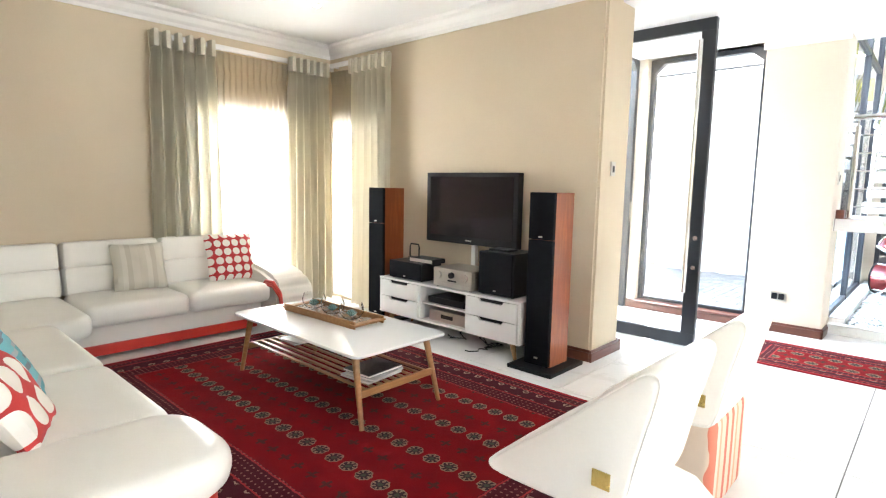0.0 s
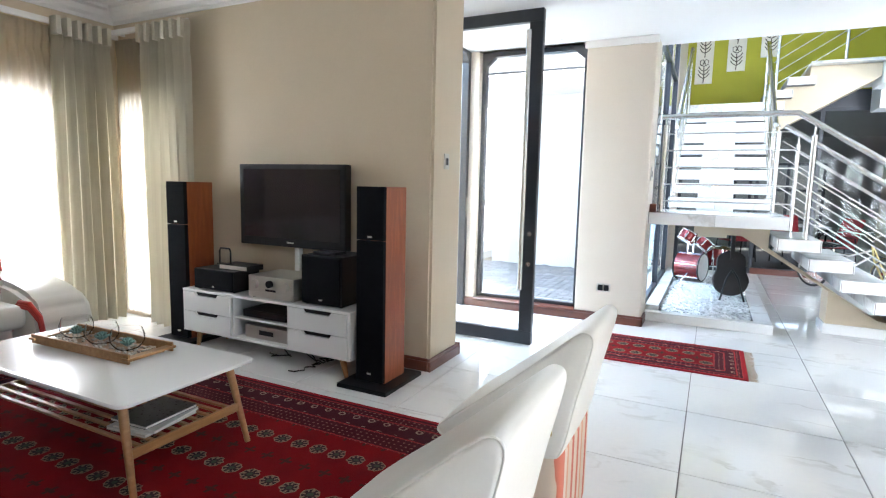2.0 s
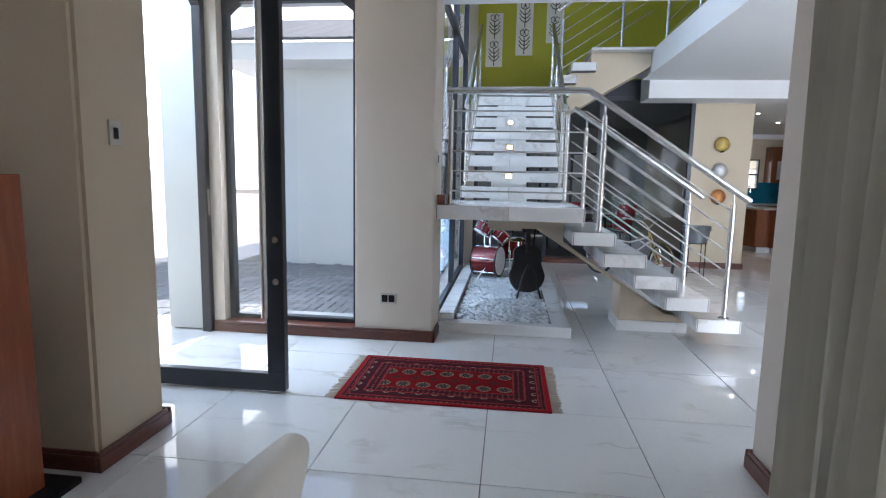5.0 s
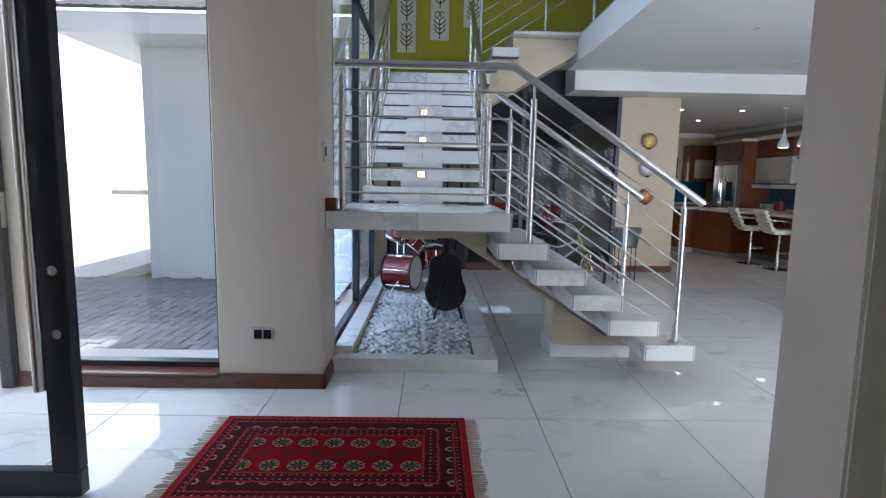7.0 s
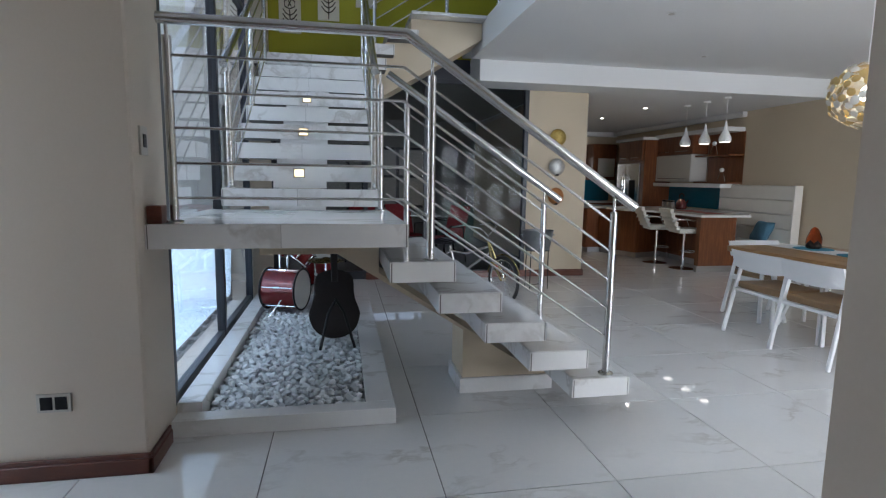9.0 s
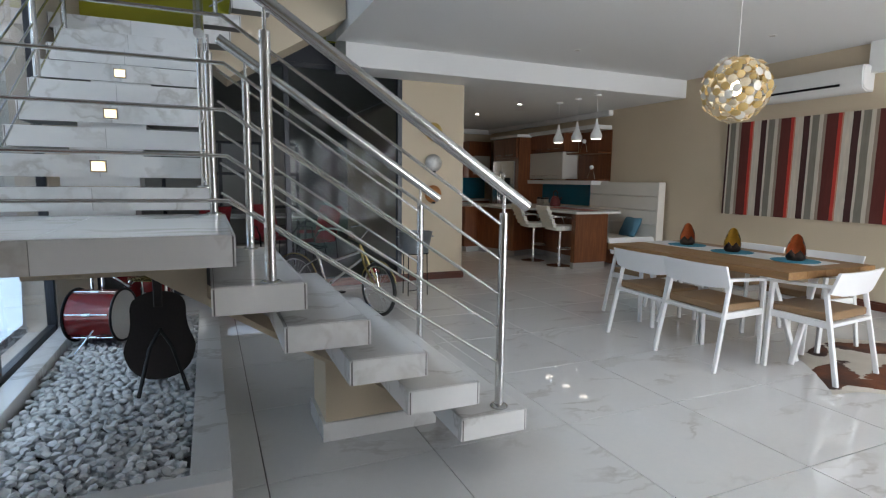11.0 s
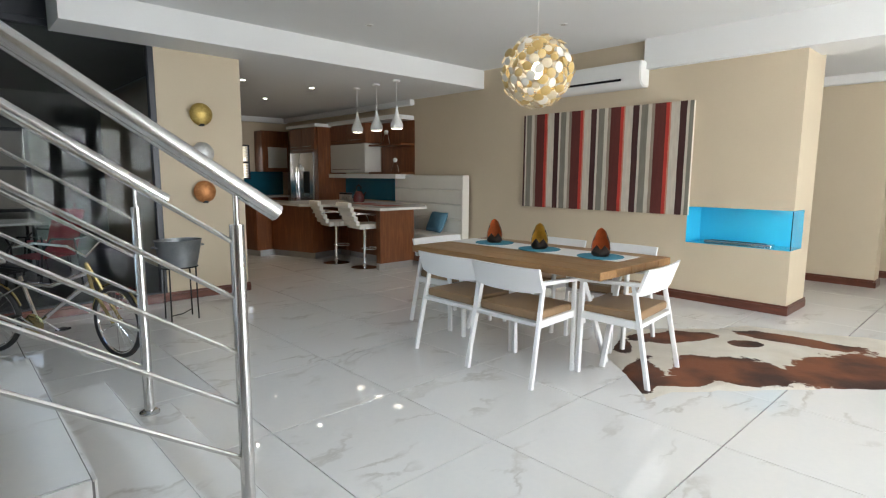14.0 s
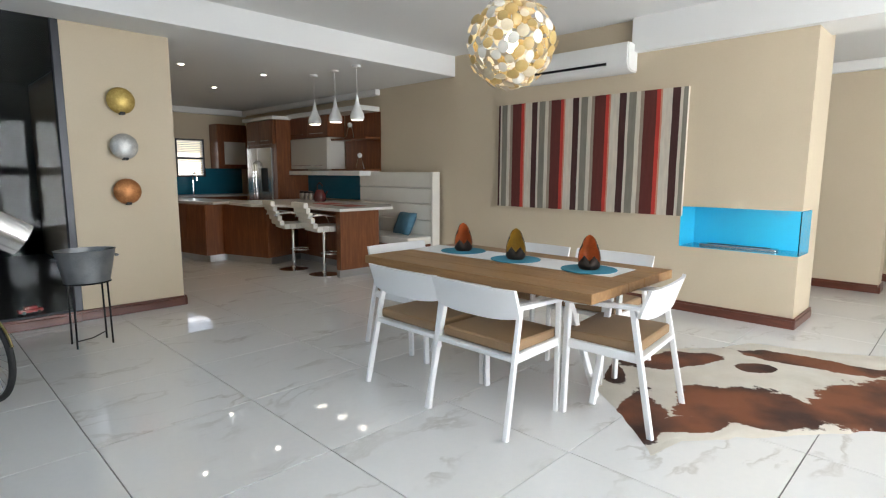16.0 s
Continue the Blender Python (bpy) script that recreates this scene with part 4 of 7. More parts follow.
arm = part("arm", bm, LEATHER, sofa, "", True, at=(-5.40, 2.60, 0))
swoosh = [(0.50, -0.006, 0.10), (0.56, -0.012, 0.22), (0.64, -0.014, 0.36), (0.74, -0.014, 0.46), (0.86, -0.010, 0.46), (0.945, 0.01, 0.37), (0.955, 0.02, 0.25)]
for k in range(3):
    tube("piping", [(x, y, z - 0.018 * k) for x, y, z in swoosh], 0.017, RED_LEATHER, arm, "red leather swoosh")
pad("end_seat", -2.32, -1.745, -0.10, 0.895, 0.285, 0.455, 0.19, 0.075, 0.006)
pad("trim", -2.28, -1.80, -0.08, 0.855, 0.04, 0.345, 0.17, 0.03, 0.0, RED_LEATHER, None, "red leather end panel")
soft(-5.45, -5.25, 2.725, 2.775, 0.45, 0.85, "trim", 0.02, RED_LEATHER, tilt=(0, -8, 0), label="red leather wing")

RED_SPOT = spotted("red_spotted_cotton", (0.48, 0.03, 0.03), (0.74, 0.68, 0.6), 0.084, 0.41)
RED_PEBBLE = spotted("red_pebble_cotton", (0.50, 0.03, 0.025), (0.76, 0.71, 0.63), 0.115, 0.44, 0.8)
SILK = striped("silver_silk", [(3, (0.52, 0.48, 0.39)), (2, (0.58, 0.54, 0.45)), (2, (0.47, 0.43, 0.34)), (3, (0.55, 0.51, 0.42))], 0.19, 0, 0.35)
TEAL_STRIPE = striped("teal_striped_cotton", [(2, (0.10, 0.32, 0.36)), (1, (0.32, 0.36, 0.38)), (2, (0.16, 0.42, 0.46)), (1, (0.14, 0.17, 0.19))], 0.16, 1)


def cushion(at, turn, size, material, label, thick=0.13):
    bm = mesh()
    cushion_mesh(bm, size, size, thick)
    ob = new("cushion", finish("cushion", bm, material, True))
    ob.matrix_basis = pose(*at, *turn)
    return tagged(ob, label, "cushion", "sofa cushions")


cushion((-5.07, 1.62, 0.645), (68, 0, 84), 0.42, SILK, "silver-grey striped silk cushion leaning on the white sofa")
cushion((-5.04, 2.42, 0.665), (72, 0, 88), 0.46, RED_SPOT, "red cushion with white spots leaning on the white sofa")
cushion((-2.45, 0.33, 0.585), (60, 0, 160), 0.38, RED_PEBBLE, "red cushion with large white pebble print on the sofa")
cushion((-2.82, 0.37, 0.62), (62, 0, 178), 0.42, TEAL_STRIPE, "teal and grey striped cushion on the sofa")

# coffee table
table = thing("coffee_table", (-3.0, 2.16, 0.009), "low coffee table with white top and oak legs on rug", "coffee table")
bm = mesh()
rim = [(sx * 0.67 + 0.05 * math.cos(radians(a0 + 15 * k)), sy * 0.32 + 0.05 * math.sin(radians(a0 + 15 * k))) for sx, sy, a0 in ((1, 1, 0), (-1, 1, 90), (-1, -1, 180), (1, -1, 270)) for k in range(7)]
rings = [[bm.verts.new((x * s, y * s, z)) for x, y in rim] for z, s in ((0.425, 0.995), (0.428, 1.0), (0.440, 1.0), (0.443, 0.995))]
for p, q in zip(rings, rings[1:]):
    for k in range(len(rim)):
        bm.faces.new((p[k], p[(k + 1) % len(rim)], q[(k + 1) % len(rim)], q[k]))
bm.faces.new(rings[0][::-1])
bm.faces.new(rings[-1])
part("tabletop", bm, WHITE_LACQUER, table, "white lacquered top", True)
for sx in (-1, 1):
    for sy in (-1, 1):
        bm = mesh()
        rod(bm, (sx * 0.70, sy * 0.315, 0.0), (sx * 0.60, sy * 0.285, 0.425), 0.014, 0.022, 14)
        part("leg", bm, OAK, table, "", True)
    bm = mesh()
    bar(bm, (sx * 0.655, -0.30, 0.19), (sx * 0.655, 0.30, 0.19), 0.02, 0.045)
    part("stretcher", bm, OAK, table)
for k in range(9):
    y = -0.24 + 0.06 * k
    bm = mesh()
    bar(bm, (-0.655, y, 0.205), (0.655, y, 0.205), 0.026, 0.012)
    part("slat", bm, OAK, table)

MAGS = [shader("magazine_dark_cover", (0.03, 0.03, 0.035), 0.3), shader("magazine_pale_cover", (0.55, 0.55, 0.52), 0.35), shader("magazine_blue_cover", (0.16, 0.2, 0.26), 0.35)]
PAPER = shader("paper_edges", (0.72, 0.70, 0.65), 0.8)
for i, (x, y, z, w, d, h, a, m) in enumerate([(-2.52, 2.10, 0.2225, 0.24, 0.30, 0.014, 6, 1), (-2.50, 2.11, 0.237, 0.23, 0.29, 0.012, 12, 1), (-2.53, 2.12, 0.2495, 0.23, 0.29, 0.014, 4, 0), (-3.45, 2.22, 0.2225, 0.22, 0.28, 0.016, -5, 2), (-3.43, 2.20, 0.239, 0.21, 0.28, 0.012, 8, 1)]):
    mag = thing("magazine", (x, y, z), ("dark" if m == 0 else "pale" if m == 1 else "blue") + " covered magazine on the coffee table shelf", "magazine", "magazines", a)
    bm = mesh()
    slab(bm, -w / 2, w / 2 - 0.003, -d / 2 + 0.003, d / 2 - 0.003, 0.001, h - 0.001)
    part("pages", bm, PAPER, mag)
    bm = mesh()
    slab(bm, -w / 2 - 0.001, w / 2, -d / 2, d / 2, h - 0.001, h)
    slab(bm, -w / 2 - 0.001, w / 2, -d / 2, d / 2, 0.0, 0.001)
    part("cover", bm, MAGS[m], mag)

tray = thing("wooden_tray", (-3.13, 2.24, 0.452), "slim oak tray of pebbles on the coffee table", "tray", "", 2)
bm = mesh()
slab(bm, -0.36, 0.36, -0.11, 0.11, 0, 0.012, 0.003, 1)
part("tray_base", bm, OAK, tray)
for a, b in [((-0.40, -0.14), (0.40, -0.14)), ((-0.40, 0.14), (0.40, 0.14)), ((-0.40, -0.14), (-0.40, 0.14)), ((0.40, -0.14), (0.40, 0.14))]:
    bm = mesh()
    inn = Vector((a[0] + b[0], a[1] + b[1], 0)).normalized() * -0.03
    bar(bm, (a[0] + inn.x / 2, a[1] + inn.y / 2, 0.028), (b[0] + inn.x / 2, b[1] + inn.y / 2, 0.028), 0.012 if a[0] != b[0] else 0.05, 0.05 if a[0] != b[0] else 0.012, (0, 0, 1), 0.002)
    part("tray_side", bm, OAK, tray)


def pebble_mesh(rnd, size):
    bm = mesh()
    bmesh.ops.create_icosphere(bm, subdivisions=1, radius=1)
    sx, sy, sz = size * rnd.uniform(0.8, 1.35), size * rnd.uniform(0.7, 1.0), size * rnd.uniform(0.45, 0.7)
    for v in bm.verts:
        v.co = Vector((v.co.x * sx, v.co.y * sy, v.co.z * sz)) * rnd.uniform(0.93, 1.07)
    return bm


rnd = random.Random(3)
bm = mesh()
for k in range(150):
    one = pebble_mesh(rnd, 0.012)
    m = Matrix.Translation((rnd.uniform(-0.34, 0.34), rnd.uniform(-0.095, 0.095), 0.02 + rnd.uniform(0, 0.012))) @ Euler((rnd.uniform(-0.5, 0.5), rnd.uniform(-0.5, 0.5), rnd.uniform(0, 6))).to_matrix().to_4x4()
    bmesh.ops.transform(one, matrix=m, verts=one.verts)
    me = bpy.data.meshes.new("tmp")
    one.to_mesh(me)
    one.free()
    bm.from_mesh(me)
    bpy.data.meshes.remove(me)
tagged(part("pebbles", bm, shader("cream_gravel", (0.60, 0.54, 0.45), 0.7, 0, (0.42, 0.36, 0.29), 60, 200, 1.0, 0.1), tray, "", True), kind="stuff")
SUCCULENT = shader("grey_green_succulent", (0.16, 0.30, 0.25), 0.6, 0, (0.22, 0.38, 0.33), 20, 100, 0.8, 0.1)
for k, x in enumerate((-0.23, 0.0, 0.22)):
    bowl = thing("glass_bowl", (-3.13 + x, 2.245, 0.472), "round clear glass bowl holding a small succulent", "bowl", "glass bowls on the tray")
    bm = mesh()
    lathe(bm, [(0.03, 0.0), (0.06, 0.015), (0.082, 0.05), (0.084, 0.08), (0.072, 0.115), (0.070, 0.115), (0.080, 0.08), (0.078, 0.05), (0.056, 0.018), (0.02, 0.004)], 28)
    part("glass", bm, THIN_GLASS, bowl, "clear glass", True)
    bm = mesh()
    for ring, (r, tilt, cnt) in enumerate([(0.012, 75, 5), (0.022, 50, 8), (0.03, 25, 10)]):
        for i in range(cnt):
            a = 2 * math.pi * i / cnt + ring
            d = Vector((math.cos(a) * math.cos(radians(tilt)), math.sin(a) * math.cos(radians(tilt)), math.sin(radians(tilt))))
            base = Vector((0, 0, 0.03))
            rod(bm, base + d * 0.008, base + d * 0.04, 0.011, 0.002, 6)
    part("succulent", bm, SUCCULENT, bowl, "grey-green succulent", True)

# media console and its machines
media = thing("media_console", (-3.17, 3.66, 0), "low white media console with four drawers on oak legs", "media console")
for z in (0.155, 0.317, 0.482):
    bm = mesh()
    slab(bm, -0.83, 0.83, -0.23, 0.2, z, z + 0.018, 0.002, 1) if z != 0.317 else slab(bm, -0.27, 0.27, -0.21, 0.2, z, z + 0.014, 0.002, 1)
    part("board", bm, WHITE_LACQUER, media)
for x in (-0.83, -0.29, 0.27, 0.81):
    bm = mesh()
    slab(bm, x, x + 0.02, -0.225, 0.2, 0.173, 0.482, 0.001, 1)
    part("side_panel", bm, WHITE_LACQUER, media)
bm = mesh()
slab(bm, -0.81, 0.81, 0.185, 0.2, 0.173, 0.482)
part("back_panel", bm, WHITE_LACQUER, media)
for x0, x1 in ((-0.808, -0.292), (0.292, 0.808)):
    for z0, z1 in ((0.175, 0.322), (0.327, 0.480)):
        bm = mesh()
        c = (x0 + x1) / 2
        out = [(x0, z0), (x1, z0), (x1, z1), (c + 0.13, z1), (c + 0.11, z1 - 0.026), (c - 0.11, z1 - 0.026), (c - 0.13, z1), (x0, z1)]
        prism(bm, out, -0.243, -0.223)
        d = part("drawer", bm, WHITE_LACQUER, media)
        # Black strip behind the notch gives the finger cut-out its shade.
        bm = mesh()
        slab(bm, c - 0.14, c + 0.14, -0.222, -0.212, z1 - 0.03, z1)
        part("cut_out_backing", bm, BLACK, d, "black backing in place of shade in the finger cut-out")
for x in (-0.72, 0.74):
    for y in (-0.17, 0.13):
        bm = mesh()
        rod(bm, (x * 1.03, y, 0), (x * 0.98, y, 0.155), 0.013, 0.026, 14)
        part("leg", bm, OAK, media, "", True)


def machine(name, at, w, d, h, material, label, category, extras=(), r=0.004, foot=0.008):
    t = thing(name, at, label, category)
    bm = mesh()
    slab(bm, -w / 2, w / 2, -d / 2, d / 2, foot, h, r, 2)
    part("body", bm, material, t)
    for x in (-1, 1):
        for y in (-1, 1):
            bm = mesh()
            rod(bm, (x * (w / 2 - 0.03), y * (d / 2 - 0.03), 0), (x * (w / 2 - 0.03), y * (d / 2 - 0.03), foot + 0.001), 0.012, sides=10)
            part("foot", bm, BLACK, t)
    for nm, box, m in extras:
        bm = mesh()
        slab(bm, *box, 0.001, 1)
        part(nm, bm, m, t)
    return t


machine("centre_speaker", (-3.68, 3.60, 0.5), 0.44, 0.26, 0.17, BLACK, "black cloth fronted centre speaker on the white console", "speaker", [("grille", (-0.21, 0.21, -0.142, -0.131, 0.015, 0.165), BLACK_CLOTH), ("badge", (-0.012, 0.012, -0.144, -0.142, 0.03, 0.04), SILVER)])
amp = machine("stereo_receiver", (-3.08, 3.63, 0.5), 0.44, 0.34, 0.17, SILVER, "champagne silver stereo receiver on the white console", "receiver", [("display", (-0.05, 0.05, -0.173, -0.17, 0.06, 0.075), BLACK), ("fascia", (-0.215, 0.215, -0.176, -0.171, 0.012, 0.05), SILVER)])
for x, r, z in ((-0.15, 0.032, 0.11), (0.15, 0.032, 0.11), (0.0, 0.026, 0.118)):
    bm = mesh()
    rod(bm, (x, -0.195, z), (x, -0.168, z), r, r * 1.05, 22)
    part("knob", bm, BLACK if x == 0 else SILVER, amp, "", True)
machine("subwoofer", (-2.63, 3.66, 0.5), 0.36, 0.34, 0.36, BLACK, "black cube subwoofer on the white console", "speaker", [("grille", (-0.165, 0.165, -0.182, -0.171, 0.02, 0.35), BLACK_CLOTH), ("badge", (-0.015, 0.015, -0.184, -0.182, 0.04, 0.05), SILVER)], 0.008)
machine("remote_box", (-2.66, 3.62, 0.86), 0.2, 0.13, 0.02, BLACK, "small black box lying on the subwoofer", "box", foot=0.002)
machine("router_box", (-3.52, 3.60, 0.67), 0.30, 0.17, 0.045, BLACK, "slim black decoder box on the centre speaker", "decoder", [("front", (-0.145, 0.145, -0.088, -0.084, 0.01, 0.04), SILVER)], foot=0.003)
stand = thing("wire_stand", (-3.62, 3.53, 0.715), "small black wire loop stand on the decoder", "stand")
tube("loop", [(-0.06, 0, 0.004), (-0.06, 0, 0.10), (-0.05, 0, 0.125), (0.05, 0, 0.125), (0.06, 0, 0.10), (0.06, 0, 0.004)], 0.007, BLACK, stand)
bm = mesh()
slab(bm, -0.07, 0.07, -0.02, 0.02, 0, 0.006)
part("stand_base", bm, BLACK, stand)
machine("disc_player", (-3.17, 3.62, 0.331), 0.43, 0.28, 0.06, BLACK, "black disc player on the console shelf", "player", foot=0.005)
machine("cd_deck", (-3.14, 3.62, 0.173), 0.43, 0.30, 0.105, SILVER, "silver compact disc deck in the console", "player", [("display", (-0.07, 0.07, -0.153, -0.149, 0.04, 0.075), BLACK), ("tray_door", (-0.07, 0.07, -0.154, -0.151, 0.082, 0.095), SILVER)], foot=0.006)
rnd = random.Random(8)
for k in range(3):
    pts, p = [], Vector((-3.1 + 0.15 * k, 3.72, 0.12))
    for i in range(16):
        pts.append(tuple(p))
        p += Vector((rnd.uniform(-0.06, 0.09), rnd.uniform(-0.07, 0.05), -0.03 if i < 4 else 0))
        p.y, p.z = min(p.y, 3.8), max(p.z, 0.006)
    tagged(tube("cable", pts, 0.005, BLACK), "black cable lying loose under the console", "cable", "loose cables")


def tower(at, label):
    s = thing("tower_speaker", at, label, "speaker", "tower speakers")
    bm = mesh()
    slab(bm, -0.195, 0.195, -0.285, 0.20, 0, 0.03, 0.006, 2)
    part("plinth", bm, BLACK, s)
    bm = mesh()
    slab(bm, -0.105, 0.105, -0.15, 0.105, 0.03, 1.355, 0.003, 1)
    part("cabinet", bm, CHERRY, s, "cherry veneered cabinet")
    bm = mesh()
    slab(bm, -0.106, 0.106, -0.186, -0.15, 0.04, 1.0, 0.006, 2)
    part("grille", bm, BLACK_CLOTH, s, "black cloth grille")
    bm = mesh()
    slab(bm, -0.106, 0.106, -0.186, -0.15, 1.004, 1.356, 0.006, 2)
    part("grille", bm, BLACK_CLOTH, s, "black cloth grille")
    for z in (1.02, 0.09):
        bm = mesh()
        slab(bm, -0.016, 0.016, -0.189, -0.185, z, z + 0.012)
        part("badge", bm, SILVER, s)
    return s


tower((-2.192, 3.63, 0), "tall cherry tower speaker with black grille beside the console")
tower((-4.185, 3.715, 0), "tall cherry tower speaker with black grille beside the curtain")

tv = thing("television", (-3.197, 3.86, 0.852), "black flat screen television on the beige wall", "television")
bm = mesh()
slab(bm, -0.54, 0.54, -0.055, 0.02, 0, 0.66, 0.008, 2)
part("body", bm, BLACK, tv)
bm = mesh()
slab(bm, -0.492, 0.492, -0.0575, -0.054, 0.068, 0.622)
part("screen", bm, SCREEN, tv, "dark glossy screen")
bm = mesh()
slab(bm, -0.035, 0.035, -0.0565, -0.055, 0.03, 0.04)
part("badge", bm, SILVER, tv)
bm = mesh()
slab(bm, -0.025, 0.025, 0.02, 0.065, -0.34, 0.1, 0.003, 1)
part("cable_cover", bm, WHITE_TRIM, tv, "white cable cover")

# curtains
def curtain(at, turn, width, height, label, folds, depth=0.055, head=True, seed=1, material=CURTAIN, flare=0.12):
    c = thing("curtain", at, label, "curtain", "pleated curtains", turn)
    bm, r = mesh(), random.Random(seed)
    nx, nz = folds * 8, 26
    ph = [r.uniform(-0.5, 0.5) for _ in range(folds + 1)]
    grid = []
    for j in range(nz + 1):
        h = j / nz
        row = []
        for i in range(nx + 1):
            s = i / nx
            pleat = max(0.0, (h - 0.93) / 0.07)
            wave = math.sin(2 * math.pi * (s * folds + 0.14 * ph[min(folds, int(s * folds))] * (1 - h)))
            amp = depth * (1 - 0.45 * pleat) * (0.75 + 0.35 * math.sin(5 * s + seed) * (1 - h))
            spread = 1 + flare * (1 - h) ** 2 - 0.05 * math.exp(-((h - 0.92) / 0.03) ** 2)
            row.append(bm.verts.new(((s - 0.5) * width * spread, amp * wave + 0.012 * math.sin(11 * s + 3 * h), h * height)))
        grid.append(row)
    for j in range(nz):
        for i in range(nx):
            bm.faces.new((grid[j][i], grid[j][i + 1], grid[j + 1][i + 1], grid[j + 1][i]))
    bmesh.ops.solidify(bm, geom=list(bm.faces), thickness=0.004)
    part("cloth", bm, material, c, "", True)
    if head:
        for k in range(folds):
            bm = mesh()
            x = ((k + 0.5) / folds - 0.5) * width
            slab(bm, x - 0.02, x + 0.02, -depth * 0.9, depth * 0.5, height - 0.14, height + 0.015, 0.01, 2)
            part("pinch_pleat", bm, material, c, "", True)
    return c


SHEER = bpy.data.materials.new("sheer_voile")
SHEER.use_nodes = True
_n, _l = SHEER.node_tree.nodes, SHEER.node_tree.links
_t, _tr, _mx = _n.new("ShaderNodeBsdfTranslucent"), _n.new("ShaderNodeBsdfTransparent"), _n.new("ShaderNodeMixShader")
_t.inputs[0].default_value = (0.78, 0.72, 0.62, 1)
_mx.inputs[0].default_value = 0.5
_l.new(_tr.outputs[0], _mx.inputs[1])
_l.new(_t.outputs[0], _mx.inputs[2])
_l.new(_mx.outputs[0], _n["Material Output"].inputs["Surface"])
curtain((-5.36, 2.18, 0.02), 90, 0.62, 2.70, "sage green silk curtain drawn beside the west window", 6, 0.075, seed=2)
curtain((-5.33, 3.52, 0.02), 90, 0.52, 2.70, "sage green silk curtain hanging in the room corner", 6, 0.07, seed=4, flare=0.03)
curtain((-4.61, 3.80, 0.02), 0, 0.66, 2.70, "sage green silk curtain drawn behind the tower speaker", 6, 0.07, seed=6, flare=0.04)
curtain((-5.44, 2.86, 0.05), 90, 0.95, 2.62, "sheer cream voile over the west window", 14, 0.016, False, 9, SHEER, 0.0)
curtain((-5.0, 3.885, 0.05), 0, 0.85, 2.62, "sheer cream voile over the corner window", 14, 0.016, False, 11, SHEER, 0.0)
curtain((0.92, 3.60, 0.02), 90, 0.75, 2.75, "lined curtain gathered at the wall end, paled as if backlit", 7, 0.095, True, 13, LINED_BACKLIT, 0.02)
for a, b, wall in (((-5.40, 1.90, 2.70), (-5.40, 3.90, 2.70), 0), ((-5.45, 3.82, 2.72), (-4.32, 3.82, 2.72), 1), ((0.95, -0.8, 2.74), (0.95, 4.1, 2.74), 2)):
    track = thing("curtain_track", (0, 0, 0), "white curtain track under the cornice", "curtain track", "curtain tracks")
    bm = mesh()
    bar(bm, a, b, 0.03, 0.05)
    part("track", bm, WHITE_TRIM, track)
    for s in (0.1, 0.9):
        p = Vector(a).lerp(Vector(b), s)
        q = p + (Vector((-0.1, 0, 0)), Vector((0, 0.11, 0)), Vector((0.1, 0, 0)))[wall]
        bm = mesh()
        bar(bm, p, q, 0.02, 0.02)
        part("bracket", bm, WHITE_TRIM, track)
for k, (x0, x1, y0, y1) in enumerate([(-5.66, -5.61, 2.36, 3.36), (-5.44, -4.5, 4.04, 4.09), (1.15, 1.2, -0.7, 3.98)]):
    w = thing("window_%d" % (k + 4), (0, 0, 0), "tall living room window in a dark frame", "window", kind="structure")
    top = 2.13 if k < 2 else 2.5
    along = (y1 - y0) > (x1 - x0)
    lo, hi = (y0, y1) if along else (x0, x1)
    cuts = [lo, hi - 0.045] + ([lo + (hi - lo) / 2] if k == 2 else [])
    bm = mesh()
    for c in cuts:
        slab(bm, *((x0, x1, c, c + 0.045) if along else (c, c + 0.045, y0, y1)), 0.06, top)
    for z in [0.06, top - 0.05] + ([1.2] if k < 2 else []):
        slab(bm, x0 + 0.003, x1 - 0.003, y0 + 0.003, y1 - 0.003, z, z + 0.05)
    part("window_frame", bm, BLACK_FRAME, w)
    mx, my = (x0 + x1) / 2, (y0 + y1) / 2
    pane(w, *((mx - 0.003, mx + 0.003, y0 + 0.02, y1 - 0.02) if along else (x0 + 0.02, x1 - 0.02, my - 0.003, my + 0.003)), 0.09, top - 0.02)


